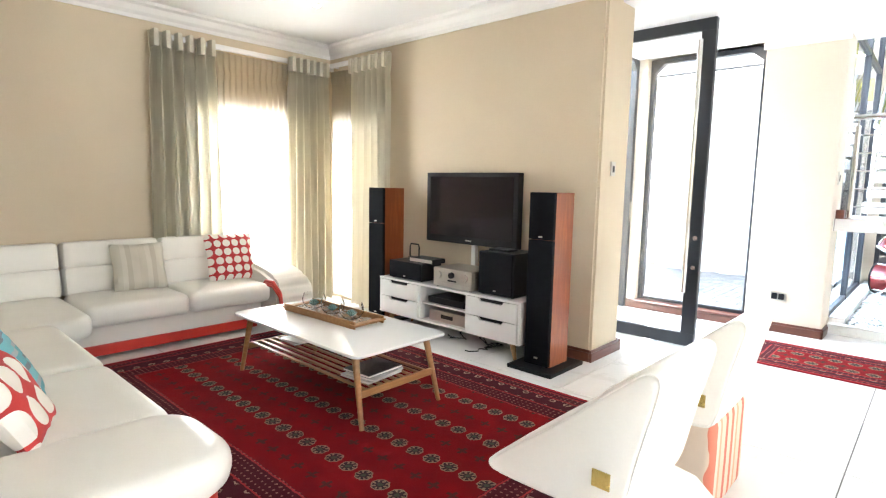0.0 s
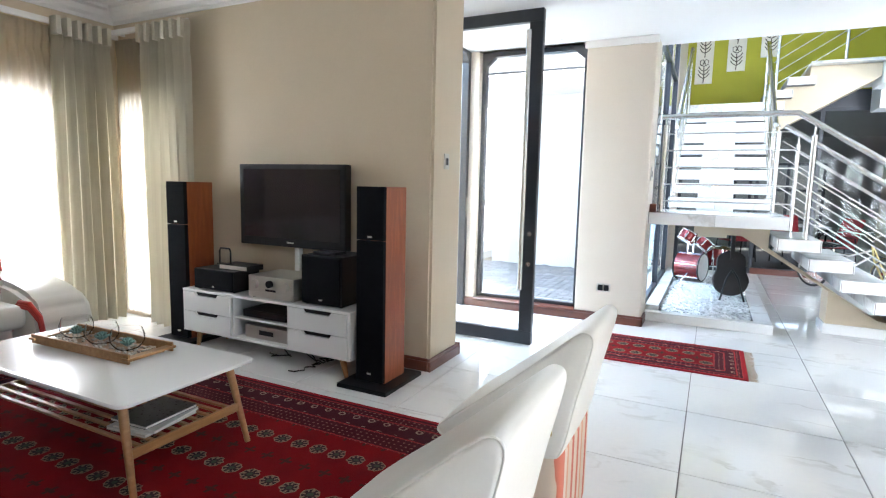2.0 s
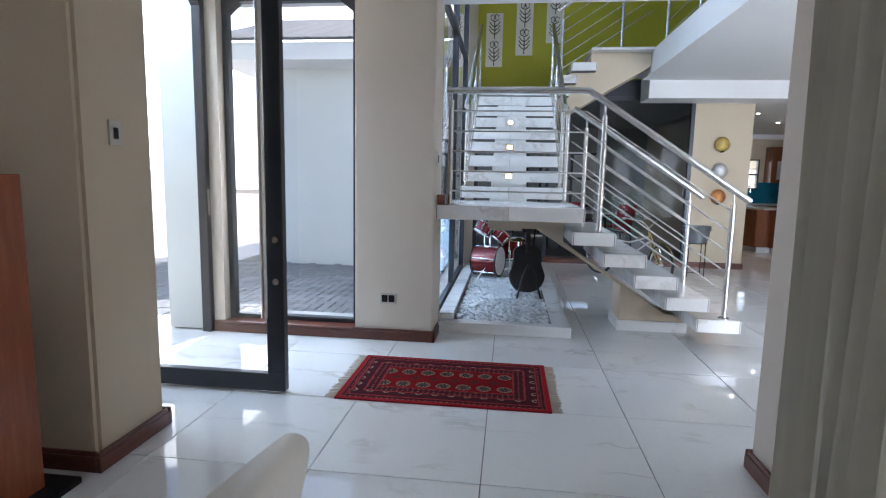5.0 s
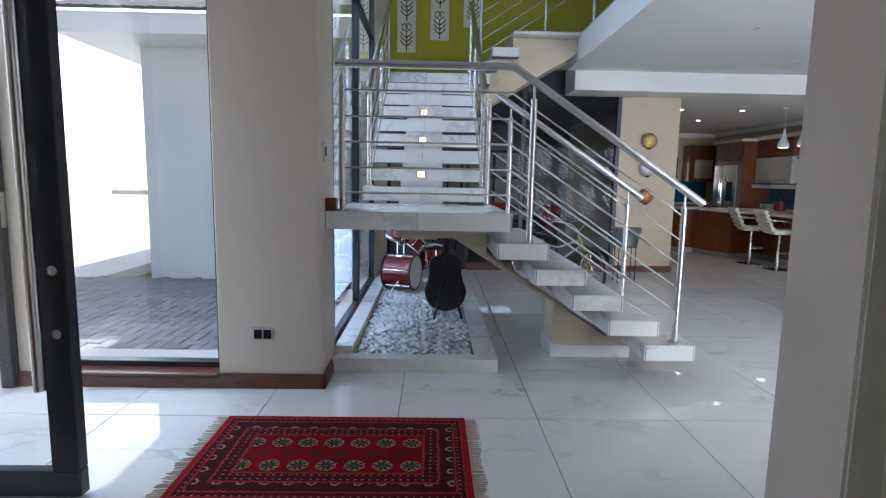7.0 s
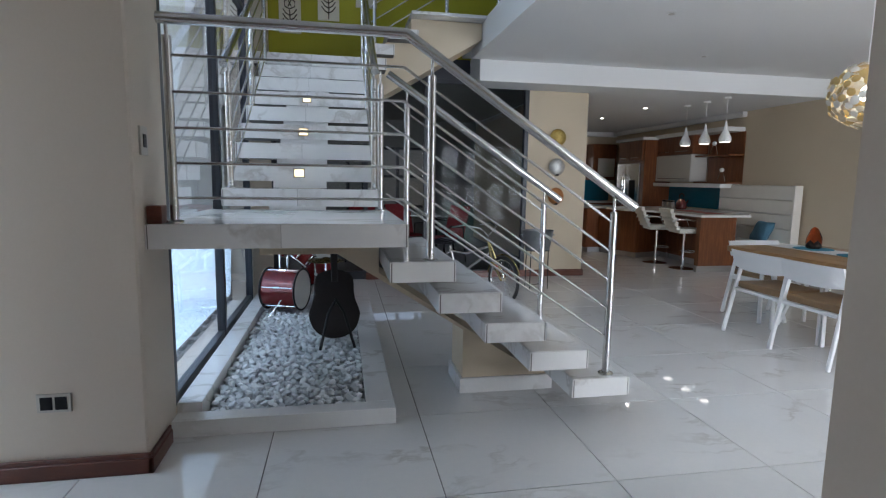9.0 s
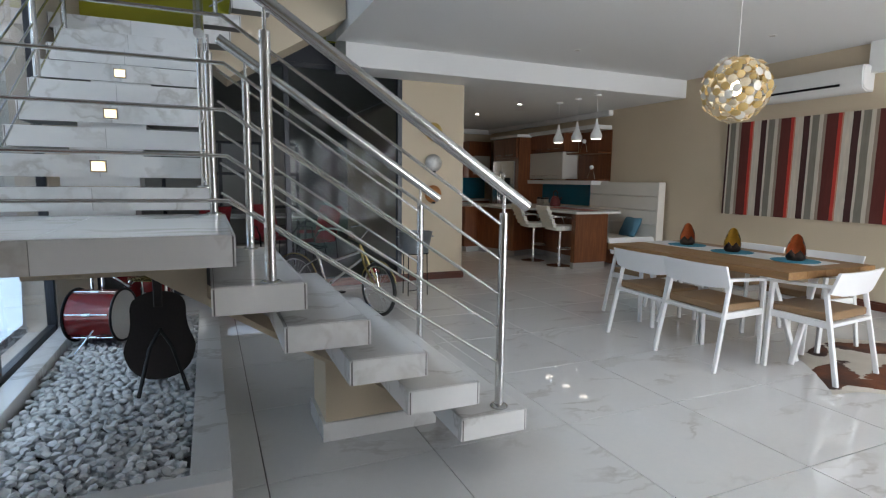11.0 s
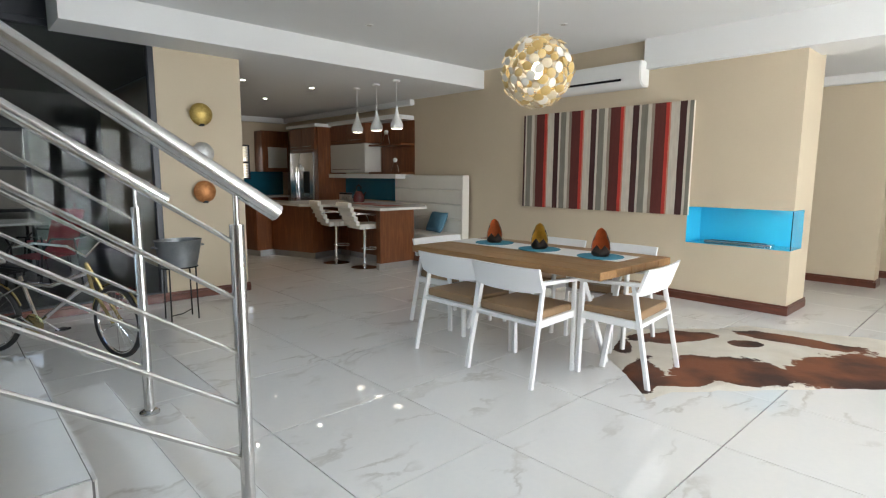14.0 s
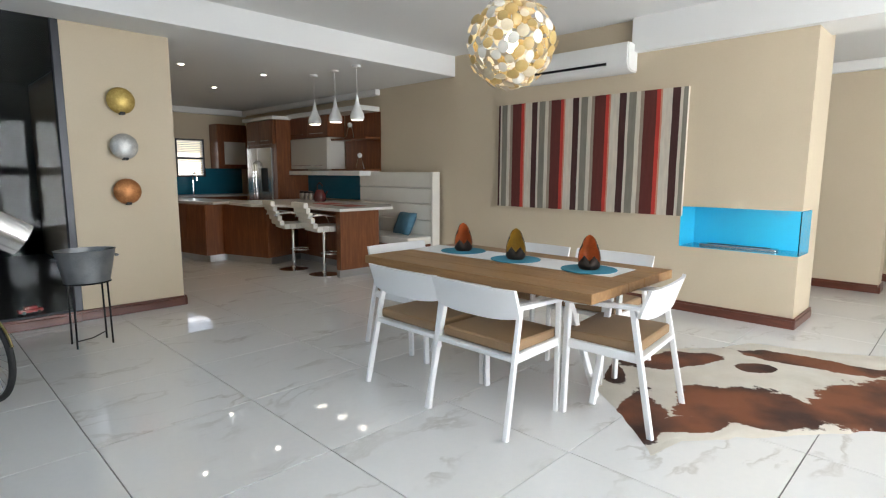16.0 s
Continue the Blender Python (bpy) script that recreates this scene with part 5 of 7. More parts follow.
# wedge shaped white lounge chairs, one on a striped pouf base
def wedge_chair(at, label, base):
    """Origin under the middle of the chair's back; it faces -x."""
    c = thing("lounge_chair", at, label, "chair", "white lounge chairs")
    side = [(-0.54, 0.445), (-0.575, 0.465), (-0.56, 0.495), (-0.30, 0.70), (-0.06, 0.915), (-0.03, 0.93), (0.0, 0.915), (-0.005, 0.86), (-0.05, 0.68), (-0.085, 0.49), (-0.12, 0.455)]
    line = side
    for _ in range(2):
        line = [p for a, b in zip(line, line[1:] + line[:1]) for p in ((0.75 * a[0] + 0.25 * b[0], 0.75 * a[1] + 0.25 * b[1]), (0.25 * a[0] + 0.75 * b[0], 0.25 * a[1] + 0.75 * b[1]))]
    shell, rings = mesh(), []
    cx, cz = -0.22, 0.62
    for y, k in ((-0.245, 0.88), (-0.243, 0.925), (-0.236, 0.96), (-0.222, 0.985), (-0.20, 1.0), (0.0, 1.012), (0.19, 1.0), (0.212, 0.985), (0.226, 0.96), (0.233, 0.925), (0.235, 0.88)):
        rings.append([shell.verts.new((cx + (x - cx) * k, y, cz + (z - cz) * k)) for x, z in line])
    for p, q in zip(rings, rings[1:]):
        for i in range(len(line)):
            shell.faces.new((p[i], p[(i + 1) % len(line)], q[(i + 1) % len(line)], q[i]))
    shell.faces.new(rings[0])
    shell.faces.new(rings[-1])
    bmesh.ops.recalc_face_normals(shell, faces=shell.faces)
    part("shell", shell, LEATHER, c, "", True)
    tube("piping", [(cx + (x - cx) * 0.962, -0.238, cz + (z - cz) * 0.962) for x, z in line], 0.0035, LEATHER, c, cyclic=True)
    bm = mesh()
    slab(bm, -0.028, 0.028, -0.249, -0.2445, -0.026, 0.026, 0.001, 1)
    part("maker_plate", bm, BRASS, c, "small square brass plate", at=(-0.155, 0, 0.575))
    if base:
        outer = [(-0.13, 0.475), (-0.03, 0.46), (0.04, 0.40), (0.06, 0.26), (0.035, 0.10), (-0.03, 0.02), (-0.12, 0.0), (-0.56, 0.0)]
        inner = [(-0.56, 0.035), (-0.13, 0.035), (-0.05, 0.06), (-0.005, 0.12), (0.015, 0.26), (-0.005, 0.36), (-0.06, 0.42), (-0.13, 0.435)]
        bm = mesh()
        prism(bm, outer + inner, -0.2, 0.2)
        bmesh.ops.bevel(bm, geom=[e for e in bm.edges if abs(e.verts[0].co.y - e.verts[1].co.y) < 0.001], offset=0.008, segments=2, affect="EDGES")
        part("cantilever_base", bm, LEATHER, c, "white curved cantilever base", True)
    return c


wedge_chair((-0.49, 1.625, 0), "white leather wedge chair on a curved cantilever base", True)
wedge_chair((-0.49, 2.445, 0), "white leather wedge chair seated on a striped pouf", False)
PEACH = striped("peach_striped_linen", [(2, (0.62, 0.19, 0.12)), (2, (0.74, 0.60, 0.47)), (1.5, (0.68, 0.36, 0.23)), (3, (0.70, 0.55, 0.41)), (2, (0.58, 0.16, 0.11)), (3, (0.72, 0.58, 0.44))], 0.24, 1, 0.85)
pouf = thing("striped_pouf", (-0.83, 2.60, 0), "square pouf in peach and red striped linen", "pouf")
bm = mesh()
slab(bm, -0.27, 0.22, -0.25, 0.24, 0.0, 0.444, 0.06, 5)
part("cover", bm, PEACH, pouf, "", True)
tube("seam", [(-0.245, -0.225, 0.431), (0.195, -0.225, 0.431), (0.195, 0.215, 0.431), (-0.245, 0.215, 0.431)], 0.005, PEACH, pouf, cyclic=True)


# lamps in the ceiling, switches and sockets
def downlight(x, y, z, label="small recessed white downlight in the ceiling", lit=True):
    d = thing("downlight", (x, y, z), label, "downlight", "recessed downlights")
    bm = mesh()
    lathe(bm, [(0.042, -0.004), (0.045, -0.006), (0.045, 0.0), (0.028, 0.0), (0.028, -0.002)], 20)
    part("ring", bm, WHITE_TRIM, d, "", True)
    bm = mesh()
    lathe(bm, [(0.027, -0.0075), (0.027, -0.0045)], 16)
    part("bulb", bm, GLOW if lit else SILVER, d)
    return d


GLOW = lamp_glow("downlight_glow", (1.0, 0.93, 0.82), 20.0)
for x, y, z in ((-4.30, 2.93, LIVING), (-1.6, 5.9, HALL), (-2.0, 1.5, LIVING)):
    downlight(x, y, z)


def wall_plate(at, turn, w, h, label, cells):
    p = thing("wall_switch", at, label, "switch", "wall plates", turn)
    bm = mesh()
    slab(bm, -w / 2, w / 2, -0.011, 0, -h / 2, h / 2, 0.003, 2)
    part("plate", bm, WHITE_TRIM if not cells else SILVER, p)
    for x0, x1, z0, z1 in cells:
        bm = mesh()
        slab(bm, x0, x1, -0.015, -0.011, z0, z1, 0.002, 1)
        part("rocker", bm, BLACK, p)
    return p


wall_plate((-1.99, 4.14, 1.55), 90, 0.075, 0.115, "pale wall switch with a dark rocker", [(-0.016, 0.016, -0.028, 0.024)])
wall_plate((-1.14, 6.17, 0.36), 0, 0.14, 0.085, "double wall socket with dark rockers", [(-0.055, -0.005, -0.03, 0.03), (0.005, 0.055, -0.03, 0.03)])
wall_plate((-0.765, 6.30, 1.53), 90, 0.09, 0.13, "slim grey wall switch", [(-0.02, 0.02, -0.03, 0.03)])


# ---- dining room ----
BROWN_SEAT = shader("tan_leather", (0.30, 0.19, 0.10), 0.45, 0, (0.25, 0.155, 0.08), 5, 140, 0.5, 0.1)
WHITE_WOOD = shader("white_painted_wood", (0.80, 0.80, 0.80), 0.4, 0, (0.76, 0.76, 0.76), 3, 60, 0.4, 0.03)


def dining_chair(at, turn, label):
    c = thing("dining_chair", at, label, "chair", "chairs round the dining table", turn)
    for s in (-1, 1):
        bm = mesh()
        bar(bm, (s * 0.285, 0.0, 0), (s * 0.262, 0.13, 0.66), 0.026, 0.032)
        part("leg", bm, WHITE_WOOD, c)
        bm = mesh()
        bar(bm, (s * 0.258, 0.50, 0), (s * 0.262, 0.485, 0.655), 0.028, 0.034)
        part("leg", bm, WHITE_WOOD, c)
        bm = mesh()
        bar(bm, (s * 0.262, 0.51, 0.655), (s * 0.268, 0.08, 0.672), 0.042, 0.024)
        part("arm", bm, WHITE_WOOD, c)
        bm = mesh()
        bar(bm, (s * 0.262, 0.09, 0.405), (s * 0.258, 0.495, 0.415), 0.026, 0.05)
        part("seat_rail", bm, WHITE_WOOD, c)
    for y in (0.085, 0.49):
        bm = mesh()
        bar(bm, (-0.26, y, 0.408), (0.26, y, 0.408), 0.05, 0.026)
        part("seat_rail", bm, WHITE_WOOD, c)
    bm = mesh()
    slab(bm, -0.247, 0.247, 0.085, 0.515, 0.425, 0.485, 0.024, 3)
    part("seat", bm, BROWN_SEAT, c, "tan leather seat pad", True)
    bm = mesh()
    n, rows = 12, []
    for i in range(n + 1):
        a = 2 * i / n - 1
        x, y = a * 0.298, 0.04 + 0.028 * abs(a) ** 3
        low = 0.60 + 0.025 * abs(a) ** 3
        rows.append([(x, y + 0.03, low), (x, y + 0.012, low), (x, y - 0.04, 0.775), (x, y - 0.02, 0.775)])
    vs = [[bm.verts.new(p) for p in r] for r in rows]
    for p, q in zip(vs, vs[1:]):
        for k in range(4):
            bm.faces.new((p[k], p[(k + 1) % 4], q[(k + 1) % 4], q[k]))
    bm.faces.new(vs[0][::-1])
    bm.faces.new(vs[-1])
    bmesh.ops.recalc_face_normals(bm, faces=bm.faces)
    part("backrest", bm, WHITE_WOOD, c, "", True)
    return c


seat_1 = dining_chair((3.66, 7.137, 0), -90, "white wooden armchair with a tan seat pad at the table")
for x, y, a in ((3.66, 7.695, -90), (4.48, 6.37, 6), (5.34, 7.15, 92), (5.30, 7.80, 92), (4.46, 8.66, 180)):
    copy_thing(seat_1, pose(x, y, 0, 0, 0, a))

dining = thing("dining_table", (4.435, 7.465, 0), "oak topped dining table on white trestle legs", "dining table", "", 0.5)
for k in range(5):
    bm = mesh()
    slab(bm, -0.495 + 0.198 * k + 0.0008, -0.495 + 0.198 * (k + 1) - 0.0008, -0.895, 0.895, 0.708, 0.762, 0.0025, 1)
    part("plank", bm, OAK_TOP, dining)
for y in (-0.62, 0.62):
    for s in (-1, 1):
        bm = mesh()
        bar(bm, (s * 0.06, y * 1.08 + 0.02 * s, 0), (-s * 0.24, y + 0.02 * s, 0.70), 0.036, 0.034)
        part("leg", bm, WHITE_WOOD, dining)
    bm = mesh()
    bar(bm, (-0.36, y, 0.69), (0.36, y, 0.69), 0.06, 0.04)
    part("stretcher", bm, WHITE_WOOD, dining)
runner = thing("table_runner", (4.57, 7.52, 0.7625), "white cloth runner along the oak table", "table runner", "", 2)
bm = mesh()
slab(bm, -0.17, 0.17, -0.80, 0.84, 0, 0.0025, 0.001, 1)
part("cloth", bm, shader("white_linen", (0.74, 0.74, 0.73), 0.9, 0, (0.68, 0.68, 0.67), 12, 260, 0.5, 0.3), runner)
TEAL = shader("teal_woven_mat", (0.035, 0.24, 0.34), 0.8, 0, (0.028, 0.19, 0.28), 12, 200, 0.6, 0.5)
COPPER_IN = shader("copper_lining", (0.78, 0.19, 0.05), 0.4, 0.1, (0.62, 0.14, 0.03), 9, 60, 0.6, 0.1)
GOLD_IN = shader("gold_lining", (0.74, 0.44, 0.06), 0.4, 0.1, (0.60, 0.33, 0.04), 9, 60, 0.6, 0.1)
BRONZE = shader("dark_bronze", (0.045, 0.035, 0.03), 0.45, 0.5, (0.07, 0.05, 0.04), 9, 90, 0.6, 0.1)


def lantern(x, y, inner, word, turn):
    mat_ = thing("place_mat", (x, y, 0.7652), "round teal woven place mat on the white runner", "place mat", "teal place mats")
    bm = mesh()
    lathe(bm, [(0.168, 0), (0.17, 0.002), (0.168, 0.004), (0.05, 0.0042)], 36)
    part("weave", bm, TEAL, mat_)
    b = thing("candle_holder", (x, y, 0.7696), "dark bronze petal candle holder with a %s inside" % word, "candle holder", "petal candle holders", turn)
    for k in range(4):
        for nm, mt, off in (("petal", BRONZE, 0.0), ("lining", inner, -0.003)):
            bm, grid = mesh(), []
            for j in range(9):
                h = j / 8
                r = (0.040 + 0.030 * math.sin(math.pi * (0.15 + 0.62 * h))) * (1 - 0.30 * h ** 3) + off
                row = []
                for i in range(7):
                    s = 2 * i / 6 - 1
                    tip = 1 - 0.32 * ((1 - s if k == 1 else 1 + s) / 2) ** 1.7 if k in (1, 2) else 1 - 0.45 * abs(s)
                    a = radians(90 * k + 45 * 1.15 * s)
                    tall = (0.205 if k in (1, 2) else 0.085) * tip
                    row.append(bm.verts.new((r * math.cos(a), r * math.sin(a), h * tall)))
                grid.append(row)
            for p, q in zip(grid, grid[1:]):
                for i in range(6):
                    bm.faces.new((p[i], p[i + 1], q[i + 1], q[i]))
            bmesh.ops.solidify(bm, geom=list(bm.faces), thickness=0.0022)
            part(nm, bm, mt, b, "" if nm == "petal" else word + " lining", True)
    bm = mesh()
    lathe(bm, [(0.045, 0), (0.047, 0.01), (0.04, 0.016)], 24)
    part("foot", bm, BRONZE, b, "", True)


lantern(4.585, 8.00, COPPER_IN, "copper", -90)
lantern(4.545, 7.48, GOLD_IN, "gold", -98)
lantern(4.555, 6.93, COPPER_IN, "copper", -104)

# cowhide
def cowhide():
    pts = [(4.05, 6.27), (4.22, 6.30), (4.45, 6.10), (4.75, 5.86), (5.12, 5.55), (5.5, 5.2), (5.95, 4.9), (6.4, 4.8), (6.75, 5.1), (6.72, 5.6), (6.5, 5.98), (6.35, 6.45), (6.0, 6.62), (5.75, 6.85), (5.45, 7.1), (5.0, 7.0), (4.62, 6.88), (4.4, 6.62)]
    rnd, ring = random.Random(12), []
    for i, a in enumerate(pts):
        b = pts[(i + 1) % len(pts)]
        for k in range(6):
            s = k / 6
            w = 0.5 - 0.5 * math.cos(math.pi * s)
            ring.append(Vector((a[0] + (b[0] - a[0]) * (0.5 * s + 0.5 * w) + rnd.uniform(-0.012, 0.012), a[1] + (b[1] - a[1]) * (0.5 * s + 0.5 * w) + rnd.uniform(-0.012, 0.012), 0)))
    c = Vector((5.4, 6.0, 0))
    bm = mesh()
    rings = []
    for f in (1.0, 0.97, 0.8, 0.55, 0.3):
        z = 0.0006 if f == 1 else 0.006
        rings.append([bm.verts.new(tuple((c + (p - c) * f + Vector((0, 0, z + (0.004 * noise.noise((p * 3 + Vector((f, 0, 0)))) if f < 1 else 0) + (0.012 * max(0, noise.noise(p * 2.2)) if f == 0.97 else 0)))) - c)) for p in ring])
    n = len(ring)
    for a, b in zip(rings, rings[1:]):
        for i in range(n):
            bm.faces.new((a[i], a[(i + 1) % n], b[(i + 1) % n], b[i]))
    bm.faces.new(rings[-1])
    m = shader("cowhide", (0.70, 0.66, 0.58), 0.75, 0, (0.60, 0.55, 0.47), 5, 200, 0.6, 0.35)
    nn, l = m.node_tree.nodes, m.node_tree.links
    base = nn["Principled BSDF"].inputs["Base Color"].links[0].from_socket
    tc, big, grain, gt, mix, tint = nn.new("ShaderNodeTexCoord"), nn.new("ShaderNodeTexNoise"), nn.new("ShaderNodeTexNoise"), nn.new("ShaderNodeMapRange"), nn.new("ShaderNodeMix"), nn.new("ShaderNodeMix")
    big.inputs["Scale"].default_value, big.inputs["Detail"].default_value, big.inputs["Roughness"].default_value = 3.2, 7, 0.62
    grain.inputs["Scale"].default_value, grain.inputs["Detail"].default_value = 2.0, 3
    l.new(tc.outputs["Object"], big.inputs["Vector"])
    l.new(tc.outputs["Object"], grain.inputs["Vector"])
    nearest = None
    for px, py, along, ru, rv in ((4.43, 6.50, 20, 0.42, 0.15), (4.98, 6.12, -45, 0.46, 0.32), (5.62, 5.50, -30, 0.66, 0.40), (6.14, 6.0, -80, 0.62, 0.15), (5.72, 6.26, -40, 0.16, 0.10), (5.46, 6.76, -30, 0.42, 0.17), (4.95, 6.95, 40, 0.24, 0.11), (4.50, 6.27, -40, 0.30, 0.10)):
        spot, size = nn.new("ShaderNodeMapping"), nn.new("ShaderNodeVectorMath")
        spot.vector_type, size.operation = "TEXTURE", "LENGTH"
        spot.inputs["Location"].default_value = (px - c.x, py - c.y, 0)
        spot.inputs["Rotation"].default_value = (0, 0, radians(along))
        spot.inputs["Scale"].default_value = (ru, rv, 1)
        l.new(tc.outputs["Object"], spot.inputs["Vector"])
        l.new(spot.outputs[0], size.inputs[0])
        if nearest is None:
            nearest = size.outputs["Value"]
        else:
            low = nn.new("ShaderNodeMath")
            low.operation = "MINIMUM"
            l.new(nearest, low.inputs[0])
            l.new(size.outputs["Value"], low.inputs[1])
            nearest = low.outputs[0]
    ragged = nn.new("ShaderNodeMath")
    ragged.operation, ragged.inputs[1].default_value = "MULTIPLY_ADD", 1.5
    l.new(big.outputs["Fac"], ragged.inputs[0])
    l.new(nearest, ragged.inputs[2])
    gt.inputs["From Min"].default_value, gt.inputs["From Max"].default_value = 1.68, 1.63
    l.new(ragged.outputs[0], gt.inputs["Value"])
    mix.data_type = tint.data_type = "RGBA"
    tint.inputs["A"].default_value, tint.inputs["B"].default_value = (0.045, 0.016, 0.010, 1), (0.19, 0.060, 0.022, 1)
    fade = nn.new("ShaderNodeMapRange")
    fade.inputs["From Min"].default_value, fade.inputs["From Max"].default_value = 0.42, 0.60
    l.new(grain.outputs["Fac"], fade.inputs["Value"])
    l.new(fade.outputs[0], tint.inputs["Factor"])
    l.new(gt.outputs[0], mix.inputs["Factor"])
    l.new(base, mix.inputs["A"])
    l.new(tint.outputs["Result"], mix.inputs["B"])
    l.new(mix.outputs["Result"], nn["Principled BSDF"].inputs["Base Color"])
    ob = new("cowhide_rug", finish("cowhide_rug", bm, m, True))
    ob.location = c
    tagged(ob, "brown and white cowhide lying beside the dining table", "rug")


cowhide()

# globe pendant of shell discs
globe = thing("globe_pendant", (4.2, 7.29, 2.09), "round pendant lamp of cream and amber shell discs", "pendant lamp")
SHELLS = [shader("cream_shell", (0.70, 0.62, 0.46), 0.3, 0, (0.6, 0.5, 0.34), 12, 60, 0.6, 0.05), shader("amber_shell", (0.56, 0.40, 0.16), 0.3, 0, (0.48, 0.33, 0.12), 12, 60, 0.6, 0.05), shader("white_shell", (0.78, 0.76, 0.70), 0.25, 0, (0.7, 0.67, 0.6), 12, 60, 0.6, 0.05)]
shell_meshes = []
for m in SHELLS:
    bm = mesh()
    lathe(bm, [(0.031, -0.001), (0.034, 0.0), (0.031, 0.0015), (0.012, 0.0035)], 12)
    shell_meshes.append(finish("disc", bm, m, True))
rnd = random.Random(21)
N = 160
for i in range(N):
    z = 1 - 2 * (i + 0.5) / N
    a, r = i * 2.39996, math.sqrt(max(0, 1 - z * z))
    d = Vector((r * math.cos(a), r * math.sin(a), z))
    ob = new("disc", rnd.choice(shell_meshes))
    tilt = Euler((rnd.uniform(-0.35, 0.35), rnd.uniform(-0.35, 0.35), 0)).to_matrix().to_4x4()
    ob.matrix_basis = Matrix.Translation(d * rnd.uniform(0.232, 0.258)) @ d.to_track_quat("Z", "Y").to_matrix().to_4x4() @ tilt @ Matrix.Scale(rnd.uniform(0.75, 1.15), 4)
    ob.parent = globe
for i in range(70):
    a = Vector((rnd.gauss(0, 1), rnd.gauss(0, 1), rnd.gauss(0, 1))).normalized() * rnd.uniform(0.18, 0.238)
    b = (a + Vector((rnd.gauss(0, 1), rnd.gauss(0, 1), rnd.gauss(0, 1))) * 0.07).normalized() * rnd.uniform(0.18, 0.238)
    bm = mesh()
    rod(bm, a, b, 0.0018, sides=5)
    part("wire", bm, BRASS, globe)
bm = mesh()
lathe(bm, [(0.012, -0.05), (0.036, -0.03), (0.042, 0.0), (0.03, 0.035), (0.014, 0.06)], 18)
part("bulb", bm, lamp_glow("pendant_bulb_glow", (1.0, 0.85, 0.6), 14.0), globe, "lit warm bulb", True)
bm = mesh()
rod(bm, (0, 0, 0.06), (0, 0, DINING - 2.09 - 0.02), 0.003, sides=6)
part("cord", bm, WHITE_TRIM, globe)
bm = mesh()
lathe(bm, [(0.05, DINING - 2.09 - 0.03), (0.05, DINING - 2.09)], 20)
part("ceiling_rose", bm, CHROME, globe, "", True)

# striped canvas, air conditioner, niche
art = thing("striped_canvas", (7.03, 8.475, 0.94), "wide canvas of red, brown, grey and cream vertical stripes", "painting")
CREAM, GREYS, DARKRED, BRIGHT, TAUPE, COCOA = (0.66, 0.60, 0.50), (0.24, 0.225, 0.18), (0.125, 0.024, 0.018), (0.56, 0.045, 0.03), (0.34, 0.27, 0.21), (0.065, 0.020, 0.018)
bm = mesh()
slab(bm, -0.042, -0.004, -1.145, 1.145, 0, 1.23, 0.002, 1)
part("canvas", bm, shader("cream_canvas", CREAM, 0.85, 0, [v * 0.93 for v in CREAM], 4, 200, 0.5, 0.3), art)
STRIPE_MATS = {}
PEACH_LINE = (0.60, 0.26, 0.17)
cycle = [(1.1, GREYS), (0.65, CREAM), (0.5, TAUPE), (1.8, DARKRED), (0.55, BRIGHT), (0.25, PEACH_LINE), (1.35, CREAM), (1.05, COCOA), (0.4, CREAM)]
seq = [(0.4, COCOA), (0.35, CREAM)] + cycle * 4 + [(0.6, GREYS)]
total = sum(w for w, _ in seq)
y = 1.145
rnd = random.Random(2)
for w, col in seq:
    wide = w / total * 2.29
    if col not in STRIPE_MATS:
        STRIPE_MATS[col] = shader("stripe_paint", col, 0.8, 0, [v * 0.8 for v in col], 6, 220, 0.6, 0.3, 0, (1, 6, 1))
    bm = mesh()
    n = 10
    front = [[bm.verts.new((-0.0435, y - 0.004 * noise.noise(Vector((0, y * 3, k * 0.6))) if y < 1.14 else y, k / n * 1.23)), bm.verts.new((-0.0435, y - wide - 0.004 * noise.noise(Vector((0, (y - wide) * 3, k * 0.6))) if y - wide > -1.14 else -1.145, k / n * 1.23))] for k in range(n + 1)]
    for a, b in zip(front, front[1:]):
        bm.faces.new((a[0], a[1], b[1], b[0]))
    part("stripe", bm, STRIPE_MATS[col], art)
    y -= wide

ac = thing("air_conditioner", (7.03, 8.55, 2.36), "white wall mounted air conditioner under the ceiling", "air conditioner")
bm = mesh()
prism(bm, [(-0.005, 0.0), (-0.13, 0.0), (-0.19, 0.03), (-0.215, 0.08), (-0.22, 0.24), (-0.20, 0.275), (-0.005, 0.28)], -0.68, 0.70)
bmesh.ops.bevel(bm, geom=[e for e in bm.edges if abs(e.verts[0].co.y - e.verts[1].co.y) < 0.001], offset=0.012, segments=3, affect="EDGES")
part("body", bm, WHITE_LACQUER, ac, "", True)
bm = mesh()
prism(bm, [(-0.2165, 0.072), (-0.224, 0.076), (-0.223, 0.098), (-0.2185, 0.098)], -0.45, 0.62)
part("air_slot", bm, BLACK, ac, "dark air outlet slot")
bm = mesh()
slab(bm, -0.2245, -0.2195, 0.6, 0.62, 0.1, 0.2)
part("seam", bm, SILVER, ac)

